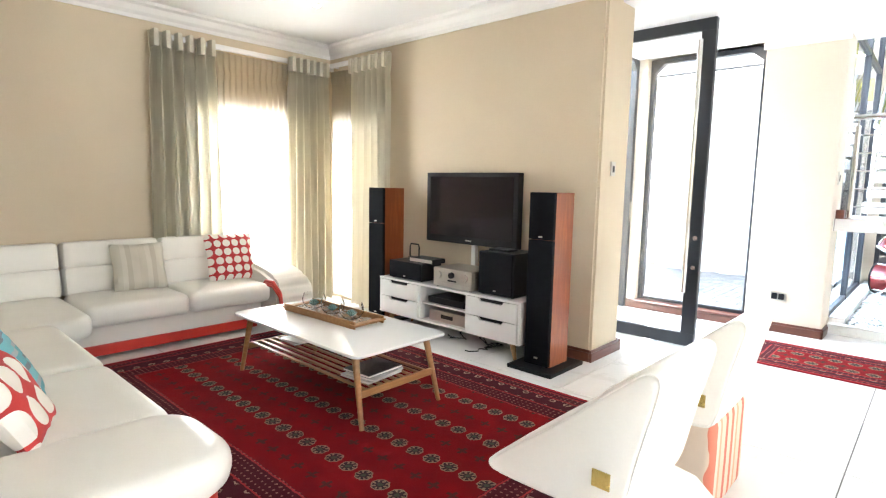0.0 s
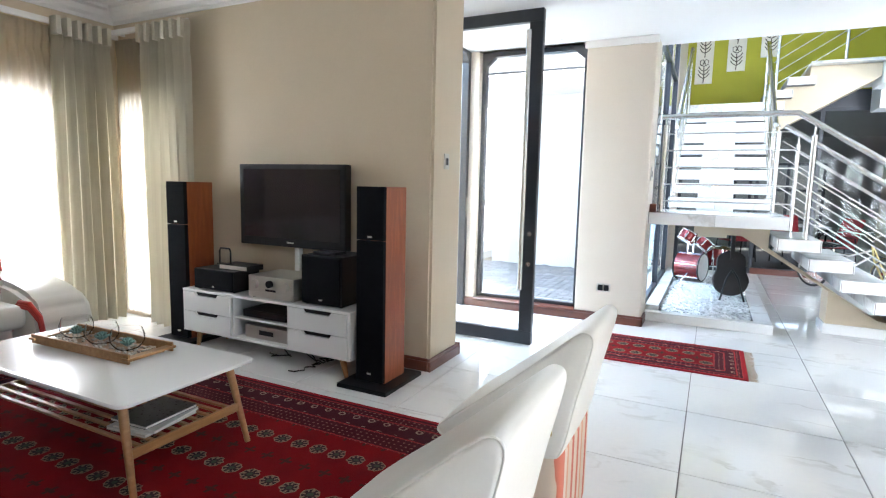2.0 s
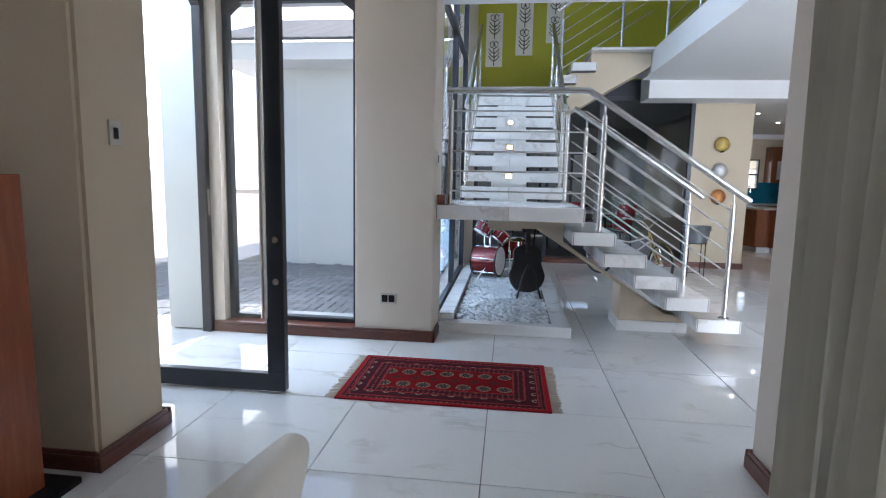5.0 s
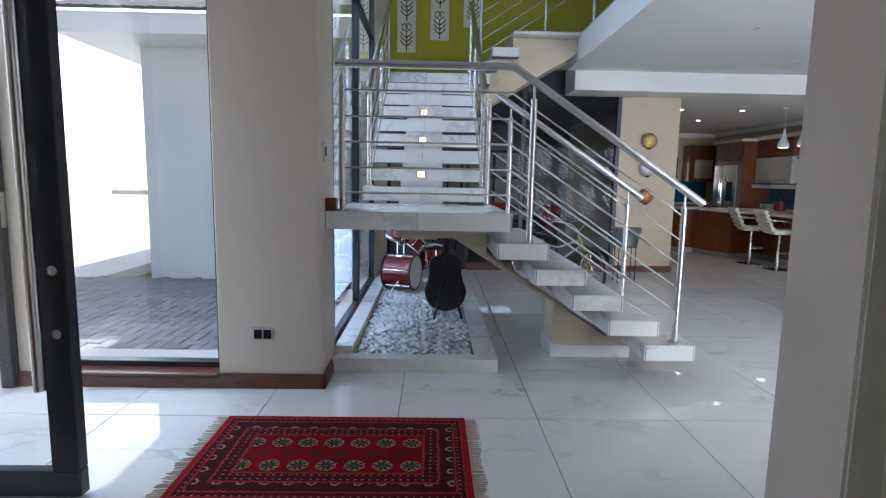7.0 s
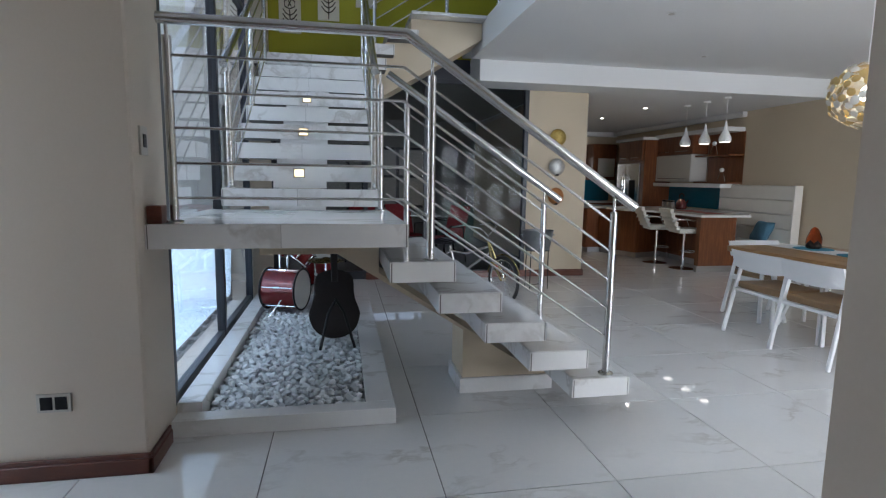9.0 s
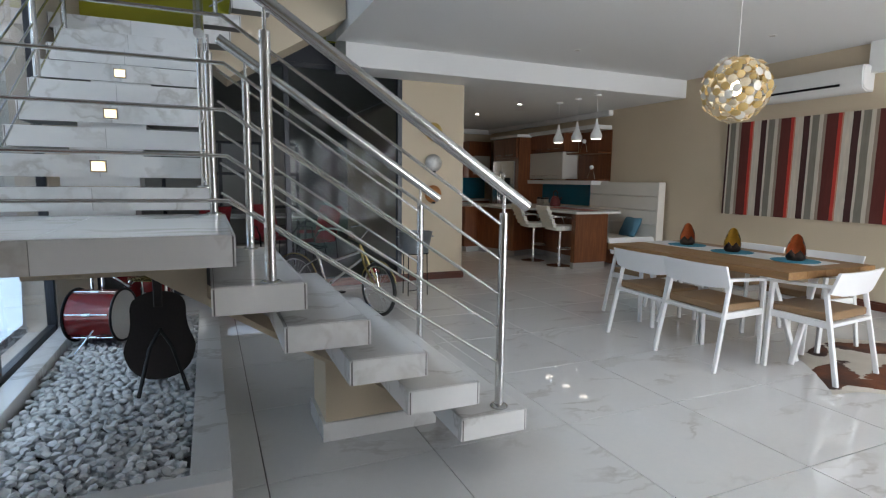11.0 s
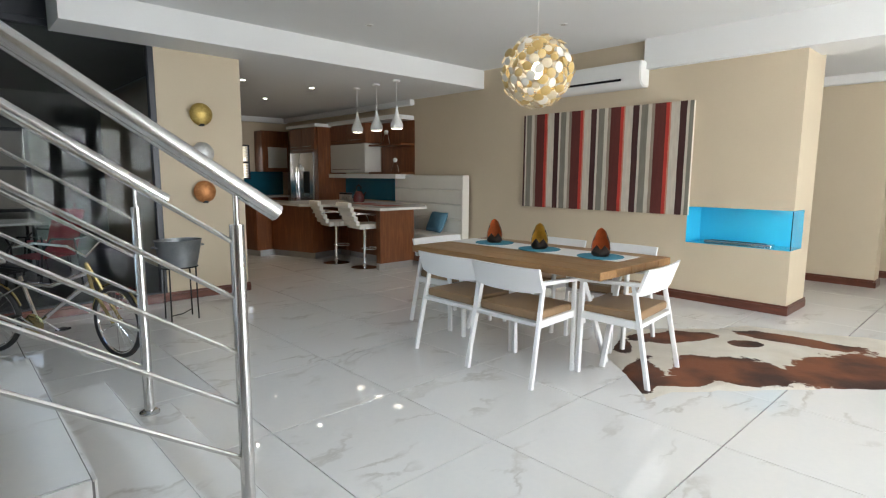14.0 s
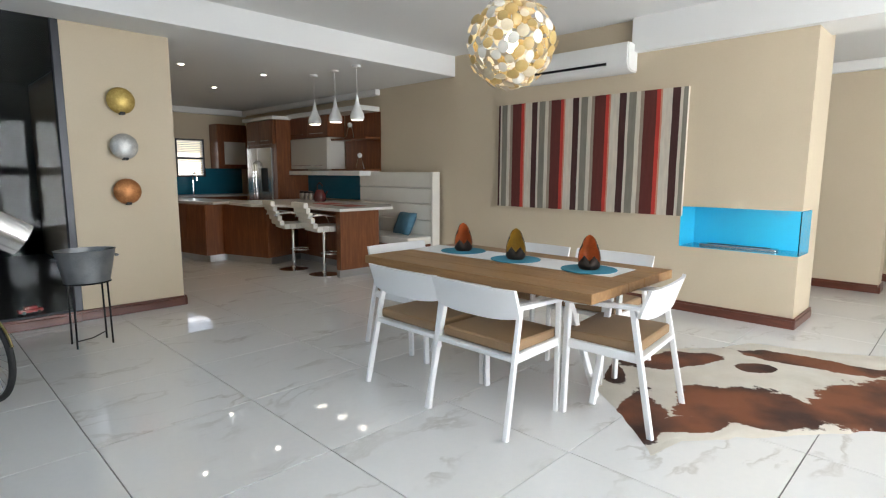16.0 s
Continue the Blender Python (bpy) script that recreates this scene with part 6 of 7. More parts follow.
BLUE = shader("cyan_back_painted_glass", (0.04, 0.52, 0.76), 0.08, 0, (0.038, 0.48, 0.71), 2, 40, 0.4, 0.0, 0.6, rough_var=0.03)
niche = thing("fire_niche", (7.03, 6.33, 0.64), "cyan glass lined niche with a steel gel burner", "fireplace")
for nm, b in (("lining", (0.363, 0.369, 0.002, 1.018, 0.001, 0.394)), ("lining", (0.002, 0.363, 1.012, 1.019, 0.001, 0.394)), ("lining", (0.002, 0.363, 0.002, 1.012, 0.001, 0.006)), ("lining", (0.002, 0.363, 0.002, 1.012, 0.389, 0.394))):
    bm = mesh()
    slab(bm, *b)
    part(nm, bm, BLUE, niche)
bm = mesh()
slab(bm, 0.004, 0.362, 0.002, 0.010, 0.006, 0.389)
part("side_glass", bm, THIN_GLASS, niche).visible_shadow = False
bm = mesh()
slab(bm, 0.10, 0.22, 0.20, 0.86, 0.008, 0.035, 0.003, 1)
burner = part("burner", bm, STEEL, niche, "long steel burner tray")
bm = mesh()
slab(bm, 0.14, 0.18, 0.26, 0.80, 0.0352, 0.038)
part("slot", bm, BLACK, burner)

for x, y in ((3.05, 8.2), (3.05, 6.4), (5.8, 8.2), (5.8, 6.4), (4.4, 9.6), (3.6, 4.6), (5.8, 4.6)):
    downlight(x, y, DINING, "unlit recessed downlight with a metal ring", False)

# discs and bucket by the kitchen wall
for z, m, word in ((1.985, shader("gold_leaf", (0.66, 0.50, 0.17), 0.5, 0.7, (0.48, 0.34, 0.10), 14, 60, 0.8, 0.2), "brass"), (1.575, shader("silver_leaf", (0.70, 0.70, 0.68), 0.5, 0.7, (0.5, 0.5, 0.49), 14, 60, 0.8, 0.2), "silver"), (1.165, shader("copper_leaf", (0.64, 0.30, 0.12), 0.5, 0.7, (0.45, 0.19, 0.07), 14, 60, 0.8, 0.2), "copper")):
    d = thing("wall_light", (3.14, 10.97, z), "round %s disc wall light" % word, "wall light", "metal disc lights")
    bm = mesh()
    lathe(bm, [(0.02, 0.0), (0.075, 0.008), (0.105, 0.025), (0.118, 0.05), (0.112, 0.072), (0.085, 0.095), (0.04, 0.108), (0.008, 0.111)], 36)
    part("disc", bm, m, d, "", True, turn=(90, 0, 0))
    bm = mesh()
    slab(bm, -0.022, 0.022, -0.085, -0.03, -0.125, -0.1, 0.003, 1)
    part("lamp_clip", bm, BLACK, d)

bucket = thing("zinc_bucket", (2.60, 10.14, 0), "oval zinc bucket on a black wire stand", "bucket")
GALV = shader("galvanised_zinc", (0.20, 0.215, 0.235), 0.4, 0.8, (0.27, 0.285, 0.3), 9, 80, 0.8, 0.1)
bm = mesh()
lathe(bm, [(0.155, 0.50), (0.18, 0.62), (0.205, 0.745), (0.21, 0.75), (0.20, 0.75), (0.17, 0.62), (0.145, 0.515)], 36)
bmesh.ops.scale(bm, vec=(1.0, 0.8, 1.0), verts=bm.verts)
tub = part("tub", bm, GALV, bucket, "", True)
for s in (-1, 1):
    tube("handle", [(s * (0.19 + 0.035 * math.sin(a)), 0.05 * math.cos(a), 0.69 + 0.0 * a) for a in [math.pi * k / 8 for k in range(9)]], 0.006, GALV, tub)
tube("ring", [(0.16 * math.cos(2 * math.pi * k / 24), 0.128 * math.sin(2 * math.pi * k / 24), 0.495) for k in range(24)], 0.006, BLACK, bucket, cyclic=True)
for sx in (-1, 1):
    for sy in (-1, 1):
        bm = mesh()
        rod(bm, (sx * 0.12, sy * 0.09, 0), (sx * 0.115, sy * 0.085, 0.495), 0.007, sides=8)
        part("leg", bm, BLACK, bucket)
tube("brace", [(-0.12, -0.09, 0.06), (0, -0.02, 0.05), (0.12, 0.09, 0.06)], 0.005, BLACK, bucket)

# ---- the kitchen ----
COUNTER = shader("white_quartz", (0.70, 0.69, 0.66), 0.2, 0, (0.64, 0.63, 0.60), 9, 140, 0.5, 0.0)
KICK = shader("satin_steel_kick", (0.5, 0.5, 0.5), 0.35, 0.9)
CREAM_DOOR = shader("gloss_cream_door", (0.62, 0.60, 0.55), 0.15, 0, (0.59, 0.57, 0.52), 2, 60, 0.4, 0.0)
SPLASH = shader("teal_glass_splashback", (0.02, 0.17, 0.26), 0.12, 0, (0.018, 0.15, 0.23), 2, 60, 0.4, 0.0)


def unit(name, at, w, d, z0, z1, label, doors, facing=0, material=None, kick=True, category="cabinet", door_mat=None, group="kitchen cabinets", handles=True):
    """A cabinet: its front faces -y before it is turned."""
    c = thing(name, at, label, category, group, facing)
    bm = mesh()
    slab(bm, -w / 2, w / 2, 0, d, z0 + (0.1 if kick else 0), z1, 0.002, 1)
    part("body", bm, material or KITCHEN_WOOD, c)
    if kick:
        bm = mesh()
        slab(bm, -w / 2 + 0.002, w / 2 - 0.002, 0.03, d - 0.002, z0, z0 + 0.1)
        part("kickboard", bm, KICK, c, "satin steel kickboard")
    for k in range(doors):
        x0, x1 = -w / 2 + w * k / doors, -w / 2 + w * (k + 1) / doors
        bm = mesh()
        slab(bm, x0 + 0.003, x1 - 0.003, -0.02, -0.001, z0 + (0.104 if kick else 0.003), z1 - 0.003, 0.002, 1)
        dr = part("door", bm, door_mat or material or KITCHEN_WOOD, c)
        if handles:
            bm = mesh()
            zt = z1 - 0.07 if kick else z0 + 0.06
            rod(bm, (x0 + 0.1, -0.045, zt), (x1 - 0.1, -0.045, zt), 0.006, sides=10)
            part("handle", bm, STEEL, dr, "slim steel bar handle", True)
    return c


unit("end_cabinet", (5.86, 11.0, 0), 0.62, 0.10, 0, 0.86, "mahogany end panel of the breakfast bar on a steel foot", 0, 0, KITCHEN_WOOD, True, "bar panel")
for k in range(2):
    unit("base_cabinet", (6.0, 12.05 + 0.9 * k, 0), 0.88, 0.55, 0, 0.86, "mahogany base cabinet under the white counter", 1, -90, handles=False)
unit("base_cabinet", (5.25, 13.0, 0), 0.90, 0.7, 0, 0.86, "mahogany base cabinet at the bar's corner", 1, -72, handles=False)
unit("base_cabinet", (4.75, 13.9, 0), 1.0, 0.6, 0, 0.86, "mahogany base cabinet on a steel kickboard", 2, -80, handles=False)
unit("base_cabinet", (4.35, 14.9, 0), 1.0, 0.6, 0, 0.86, "mahogany base cabinet on a steel kickboard", 2, -75, handles=False)
top = thing("bar_counter", (0, 0, 0), "white stone breakfast bar counter", "countertop")
bm = mesh()
prism(bm, [(5.45, -10.86), (6.30, -10.86), (6.62, -11.3), (6.62, -13.6), (5.30, -13.6), (5.10, -13.2), (5.10, -12.5), (5.42, -12.1)], 0.865, 0.90)
bmesh.ops.transform(bm, matrix=Matrix(((1, 0, 0, 0), (0, 0, -1, 0), (0, 1, 0, 0), (0, 0, 0, 1))), verts=bm.verts)
bmesh.ops.recalc_face_normals(bm, faces=bm.faces)
part("slab", bm, COUNTER, top)
top = thing("side_counter", (4.72, 14.45, 0), "white stone side counter", "countertop", "", -77)
bm = mesh()
slab(bm, -1.1, 1.1, -0.04, 0.66, 0.865, 0.90, 0.003, 1)
part("slab", bm, COUNTER, top)
for k in range(3):
    unit("base_cabinet", (4.6 + 0.85 * k, 16.0, 0), 0.84, 0.58, 0, 0.86, "mahogany base cabinet under the kitchen window", 1, 0, handles=False)
top = thing("back_counter", (5.45, 16.0, 0), "white stone counter under the kitchen window", "countertop")
bm = mesh()
slab(bm, -1.3, 1.3, -0.03, 0.6, 0.865, 0.90, 0.003, 1)
part("slab", bm, COUNTER, top)
sp = thing("splashback", (0, 0, 0), "teal glass splashback", "splashback", kind="structure")
for b in ((4.2, 6.9, 16.585, 16.598, 0.9, 1.25), (6.14, 6.9, 16.58, 16.598, 1.25, 1.42), (7.012, 7.028, 11.95, 14.15, 0.9, 1.32)):
    bm = mesh()
    slab(bm, *b)
    part("glass_panel", bm, SPLASH, sp)
unit("wall_cabinet", (6.56, 16.22, 0), 0.62, 0.36, 1.42, 2.3, "mahogany wall cabinet with a white cornice", 1, 0, kick=False, handles=False)
unit("wall_cabinet", (6.60, 16.18, 0), 0.44, 0.03, 1.5, 1.95, "cream gloss door of the kitchen wall cabinet", 0, 0, CREAM_DOOR, False)
unit("wall_cabinet", (6.70, 13.55, 0), 1.2, 0.32, 1.93, 2.28, "mahogany wall cabinet over the counter", 2, -90, kick=False)
unit("wall_cabinet", (6.68, 13.52, 0), 1.15, 0.33, 1.40, 1.92, "cream gloss lift-up wall cabinet", 1, -90, CREAM_DOOR, False)
for z, w in ((1.30, 2.10), (2.28, 2.14)):
    sh = thing("cabinet_board", (6.66, 13.08, z), "white board edging the wall cabinets", "shelf", "cabinet boards", -90)
    bm = mesh()
    slab(bm, -w / 2, w / 2, -0.03, 0.36, 0, 0.075, 0.003, 1)
    part("board", bm, WHITE_LACQUER, sh)
sh = thing("open_shelf", (6.72, 12.45, 0), "mahogany open shelves beside the cream cabinet", "shelf", "", -90)
for z in (1.376, 1.86):
    bm = mesh()
    slab(bm, -0.46, 0.46, 0, 0.3, z, z + 0.03)
    part("shelf_board", bm, KITCHEN_WOOD, sh)
bm = mesh()
slab(bm, -0.46, 0.46, 0.285, 0.3, 1.406, 2.28)
part("back_panel", bm, KITCHEN_WOOD, sh)
for x, y, z in ((6.84, 12.3, 1.406), (6.84, 12.55, 1.89)):
    scu = thing("shelf_ornament", (x, y, z), "small wire ornament on the kitchen shelf", "ornament", "shelf ornaments")
    tube("wire_arm", [(0, -0.10, 0), (0, -0.06, 0.15), (0, 0.02, 0.21), (0, 0.1, 0.02)], 0.008, CHROME, scu)
    bm = mesh()
    bmesh.ops.create_uvsphere(bm, u_segments=14, v_segments=10, radius=0.04, matrix=Matrix.Translation((0, 0.0, 0.21)))
    part("ball", bm, WHITE_LACQUER, scu, "", True)
fr_case = unit("fridge_surround", (6.40, 14.65, 0), 1.06, 0.62, 0.0, 2.26, "tall mahogany surround of the fridge", 0, -90, kick=False, category="cabinet")
co = thing("cabinet_board", (6.38, 14.68, 2.262), "white cornice over the fridge surround", "cornice", "cabinet boards", -90)
bm = mesh()
slab(bm, -0.58, 0.58, -0.05, 0.64, 0, 0.06, 0.012, 2)
part("board", bm, WHITE_LACQUER, co)
fridge = thing("fridge", (6.38, 14.66, 0), "double door stainless steel fridge", "fridge", "", -90)
for x0, x1 in ((-0.45, -0.06), (-0.052, 0.45)):
    bm = mesh()
    slab(bm, x0, x1, -0.05, 0.015, 0.06, 1.78, 0.012, 3)
    d = part("door", bm, STEEL, fridge, "", True)
    hx = -0.10 if x0 < -0.1 else -0.012
    tube("handle", [(hx, -0.05, 0.75), (hx, -0.10, 0.80), (hx, -0.11, 1.15), (hx, -0.10, 1.5), (hx, -0.05, 1.55)], 0.012, CHROME, d)
bm = mesh()
slab(bm, 0.10, 0.32, -0.056, -0.049, 1.0, 1.42, 0.006, 2)
part("dispenser", bm, BLACK, fridge, "dark water dispenser")
cab = unit("wall_cabinet", (6.38, 14.66, 0), 0.98, 0.3, 1.84, 2.25, "mahogany cabinet above the fridge", 2, -90, kick=False)

bench = thing("banquette", (6.99, 11.5, 0), "tall cream leather banquette against the beige wall", "bench", "", -90)
bm = mesh()
slab(bm, -0.82, 0.82, -0.55, -0.02, 0.02, 0.36, 0.004, 1)
part("base", bm, KITCHEN_WOOD, bench, "mahogany base")
bm = mesh()
slab(bm, -0.82, 0.82, -0.58, -0.1, 0.36, 0.47, 0.035, 3)
part("seat", bm, LEATHER, bench, "", True)
for k in range(4):
    bm = mesh()
    slab(bm, -0.82, 0.82, -0.15, -0.02, 0.46 + 0.225 * k, 0.46 + 0.225 * k + 0.222, 0.03, 3)
    part("back_roll", bm, LEATHER, bench, "", True)
bm = mesh()
slab(bm, 0.82, 0.86, -0.16, -0.02, 0.02, 1.36, 0.01, 2)
part("end_panel", bm, LEATHER, bench, "", True)
for y, z, a in ((11.12, 0.63, -14), (12.2, 0.62, 6)):
    bm = mesh()
    cushion_mesh(bm, 0.48, 0.34, 0.13)
    ob = new("bench_cushion", finish("bench_cushion", bm, shader("dusty_blue_cotton", (0.10, 0.24, 0.33), 0.7, 0, (0.08, 0.2, 0.28), 5, 160, 0.5, 0.2), True))
    ob.matrix_basis = pose(6.74, y, z, 66, 0, -90 + a)
    tagged(ob, "dusty blue cushion on the cream banquette", "cushion", "banquette cushions")


def bar_stool(at, turn):
    s = thing("bar_stool", at, "quilted white bar stool on a chrome column", "bar stool", "bar stools", turn)
    bm = mesh()
    lathe(bm, [(0.205, 0), (0.205, 0.006), (0.15, 0.018), (0.04, 0.03), (0.028, 0.05)], 32)
    part("base", bm, CHROME, s, "", True)
    bm = mesh()
    rod(bm, (0, 0, 0.03), (0, 0, 0.59), 0.024, 0.02, 16)
    part("column", bm, CHROME, s, "", True)
    tube("footrest", [(0.0, 0.02, 0.28)] + [(0.13 * math.cos(radians(a)), 0.10 + 0.13 * math.sin(radians(a)), 0.28) for a in range(-60, 241, 20)], 0.009, CHROME, s, cyclic=True)
    for k in range(5):
        bm = mesh()
        slab(bm, -0.205, 0.205, -0.18 + 0.08 * k, -0.18 + 0.08 * k + 0.082, 0.585, 0.66, 0.022, 3)
        part("seat_roll", bm, LEATHER, s, "", True)
        bm = mesh()
        slab(bm, -0.205, 0.205, -0.235 - 0.03 * k, -0.175 - 0.03 * k, 0.635 + 0.066 * k, 0.635 + 0.066 * k + 0.07, 0.022, 3)
        part("back_roll", bm, LEATHER, s, "", True)
    for sx in (-1, 1):
        tube("arm", [(sx * 0.215, 0.16, 0.60), (sx * 0.22, 0.19, 0.66), (sx * 0.222, 0.14, 0.77), (sx * 0.222, -0.1, 0.81), (sx * 0.215, -0.26, 0.80), (sx * 0.2, -0.30, 0.77)], 0.011, CHROME, s)
    return s


stool = bar_stool((5.56, 11.40, 0), -98)
copy_thing(stool, pose(5.48, 12.05, 0, 0, 0, -102))

for k, y in enumerate((10.74, 11.2, 11.68)):
    p = thing("pendant_lamp", (5.65, y, 1.98), "small white teardrop pendant over the breakfast bar", "pendant lamp", "teardrop pendants")
    bm = mesh()
    lathe(bm, [(0.078, 0.0), (0.088, 0.03), (0.082, 0.07), (0.055, 0.13), (0.03, 0.19), (0.018, 0.25), (0.012, 0.29)], 26)
    part("shade", bm, WHITE_LACQUER, p, "", True)
    bm = mesh()
    lathe(bm, [(0.07, -0.004), (0.07, -0.001)], 20)
    part("bulb", bm, lamp_glow("teardrop_glow", (1, 0.9, 0.75), 3.0), p)
    bm = mesh()
    rod(bm, (0, 0, 0.29), (0, 0, KITCHEN - 1.98 - 0.02), 0.003, sides=6)
    part("cord", bm, WHITE_TRIM, p)
    bm = mesh()
    lathe(bm, [(0.05, KITCHEN - 1.98 - 0.025), (0.05, KITCHEN - 1.98)], 18)
    part("ceiling_rose", bm, WHITE_TRIM, p)
for x, y in ((4.16, 12.2), (5.18, 13.7), (5.18, 12.15), (4.3, 14.0)):
    downlight(x, y, KITCHEN)
blind = thing("window_7", (0, 0, 0), "small kitchen window with white slatted blind", "window", kind="structure")
bm = mesh()
for b in ((5.58, 5.61, 16.6, 16.66, 1.25, 2.0), (6.11, 6.14, 16.6, 16.66, 1.25, 2.0), (5.61, 6.11, 16.6, 16.66, 1.25, 1.28), (5.61, 6.11, 16.6, 16.66, 1.97, 2.0), (5.61, 6.11, 16.61, 16.65, 1.6, 1.64)):
    slab(bm, *b)
part("window_frame", bm, BLACK_FRAME, blind)
for k in range(20):
    bm = mesh()
    slab(bm, 5.61, 6.11, -0.018, 0.018, -0.001, 0.001)
    part("slat", bm, WHITE_TRIM, blind, at=(0, 16.63, 1.29 + 0.035 * k), turn=(32, 0, 0))


def vessel(name, at, profile, material, label, category, group=""):
    v = thing(name, at, label, category, group)
    bm = mesh()
    lathe(bm, profile, 22)
    part("body", bm, material, v, "", True)
    return v


CAN = shader("brushed_canister", (0.45, 0.42, 0.38), 0.3, 0.9)
for k in range(3):
    v = vessel("canister", (6.4, 13.05 + 0.13 * k, 0.90), [(0.042, 0), (0.045, 0.01), (0.045, 0.10), (0.04, 0.11)], CAN, "small steel topped canister on the counter", "canister", "kitchen canisters")
    bm = mesh()
    lathe(bm, [(0.046, 0.11), (0.046, 0.135), (0.02, 0.145)], 22)
    part("lid", bm, BLACK, v, "", True)
k = vessel("kettle", (6.25, 12.55, 0.90), [(0.085, 0), (0.1, 0.03), (0.095, 0.1), (0.06, 0.17), (0.05, 0.185)], shader("dark_red_enamel", (0.10, 0.02, 0.02), 0.2), "dark red enamel kettle on the breakfast bar", "kettle")
tube("handle", [(0, -0.06, 0.17), (0, -0.07, 0.25), (0, 0, 0.29), (0, 0.07, 0.25), (0, 0.06, 0.17)], 0.01, BLACK, k)
bm = mesh()
rod(bm, (0.08, 0, 0.08), (0.14, 0, 0.16), 0.02, 0.01, 12)
part("spout", bm, BLACK, k, "", True)
for x, y in ((5.95, 11.35), (6.0, 11.95)):
    pm = thing("place_mat", (x, y, 0.9002), "dark red place mat on the breakfast bar", "place mat", "red place mats", 85)
    bm = mesh()
    slab(bm, -0.2, 0.2, -0.15, 0.15, 0, 0.004, 0.001, 1)
    part("cloth", bm, shader("red_mat_weave", (0.28, 0.05, 0.04), 0.85), pm)
tap = thing("kitchen_tap", (5.75, 16.25, 0.90), "tall chrome kitchen tap", "tap")
tube("spout", [(0, 0, 0), (0, 0, 0.34)] + arc((0, -0.09, 0.34), 0.09, 0, 180, 8, "yz") + [(0, -0.18, 0.28)], 0.012, CHROME, tap)

# passage picture
pic = thing("passage_picture", (10.398, 5.45, 1.1), "blue and green abstract painting in the passage", "painting")
bm = mesh()
slab(bm, -0.03, 0, -0.5, 0.5, 0, 0.75, 0.003, 1)
part("canvas", bm, shader("blue_green_paint", (0.05, 0.2, 0.35), 0.7, 0, (0.22, 0.36, 0.08), 3, 30, 1.0, 0.1), pic)


# ---- under and behind the stairs ----
WHITE_STONE = shader("white_pebble", (0.80, 0.81, 0.82), 0.5, 0, (0.68, 0.69, 0.70), 14, 80, 0.8, 0.1, per_object=0.18)
PEBBLE_REST = shader("white_pebble_bed", (0.80, 0.81, 0.82), 0.5, 0, (0.64, 0.65, 0.66), 9, 70, 1.0, 0.1)
rnd = random.Random(31)
pebbles = [finish("pebble", pebble_mesh(rnd, 0.030), WHITE_STONE, True) for _ in range(8)]
far_verts, far_faces = [], []
templates = []
for _ in range(6):
    one = pebble_mesh(rnd, 0.030)
    templates.append(([v.co.copy() for v in one.verts], [[v.index for v in f.verts] for f in one.faces]))
    one.free()
count = 0
for layer, z0 in ((0, 0.045), (1, 0.075)):
    y = 6.63
    while y < 9.58:
        x = -0.60 + (0.025 if int(y * 100) % 2 else 0)
        while x < 0.235:
            p = (x + rnd.uniform(-0.013, 0.013), y + rnd.uniform(-0.013, 0.013), z0 + rnd.uniform(-0.008, 0.012))
            e = Euler((rnd.uniform(-0.5, 0.5), rnd.uniform(-0.5, 0.5), rnd.uniform(0, 6.28)))
            if layer == 1 and y < 7.5 and count < 300:
                ob = new("pebble", rnd.choice(pebbles))
                ob.location, ob.rotation_euler = p, e
                ob.parent = bed
                count += 1
            else:
                vs, fs = rnd.choice(templates)
                o, m = len(far_verts), e.to_matrix()
                far_verts += [tuple(m @ v + Vector(p)) for v in vs]
                far_faces += [[k + o for k in f] for f in fs]
            x += 0.052
        y += 0.047
me = bpy.data.meshes.new("gravel")
me.from_pydata(far_verts, [], far_faces)
me.materials.append(PEBBLE_REST)
me.polygons.foreach_set("use_smooth", [True] * len(me.polygons))
ob = new("gravel", me)
ob.parent = bed
tagged(ob, kind="stuff")

RED_SHELL = shader("red_sparkle_lacquer", (0.20, 0.012, 0.012), 0.18, 0.2, (0.14, 0.008, 0.008), 8, 200, 0.5, 0.0, 0.5)
SKIN = shader("white_drum_skin", (0.68, 0.68, 0.66), 0.5)


def drum(name, parent, at, turn, r, depth, label, hoop=CHROME):
    bm = mesh()
    rod(bm, (0, 0, 0), (0, 0, depth), r, sides=32)
    d = part(name, bm, RED_SHELL, parent, label, True, at, turn)
    for z in (0.0, depth):
        tube("hoop", [((r + 0.006) * math.cos(math.pi * k / 16), (r + 0.006) * math.sin(math.pi * k / 16), z) for k in range(32)], 0.010, hoop, d, cyclic=True)
        bm = mesh()
        lathe(bm, [(r * 0.98, z - 0.003), (r * 0.98, z + 0.003)], 32)
        part("skin", bm, SKIN, d, "white drum skin")
    for k in range(6):
        a = math.pi * k / 3 + 0.3
        bm = mesh()
        rod(bm, (1.03 * r * math.cos(a), 1.03 * r * math.sin(a), 0.02), (1.03 * r * math.cos(a), 1.03 * r * math.sin(a), depth - 0.02), 0.006, sides=6)
        part("tension_rod", bm, CHROME, d)
        bm = mesh()
        rod(bm, (1.02 * r * math.cos(a), 1.02 * r * math.sin(a), depth / 2 - 0.03), (1.02 * r * math.cos(a), 1.02 * r * math.sin(a), depth / 2 + 0.03), 0.013, sides=8)
        part("lug", bm, CHROME, d)
    return d


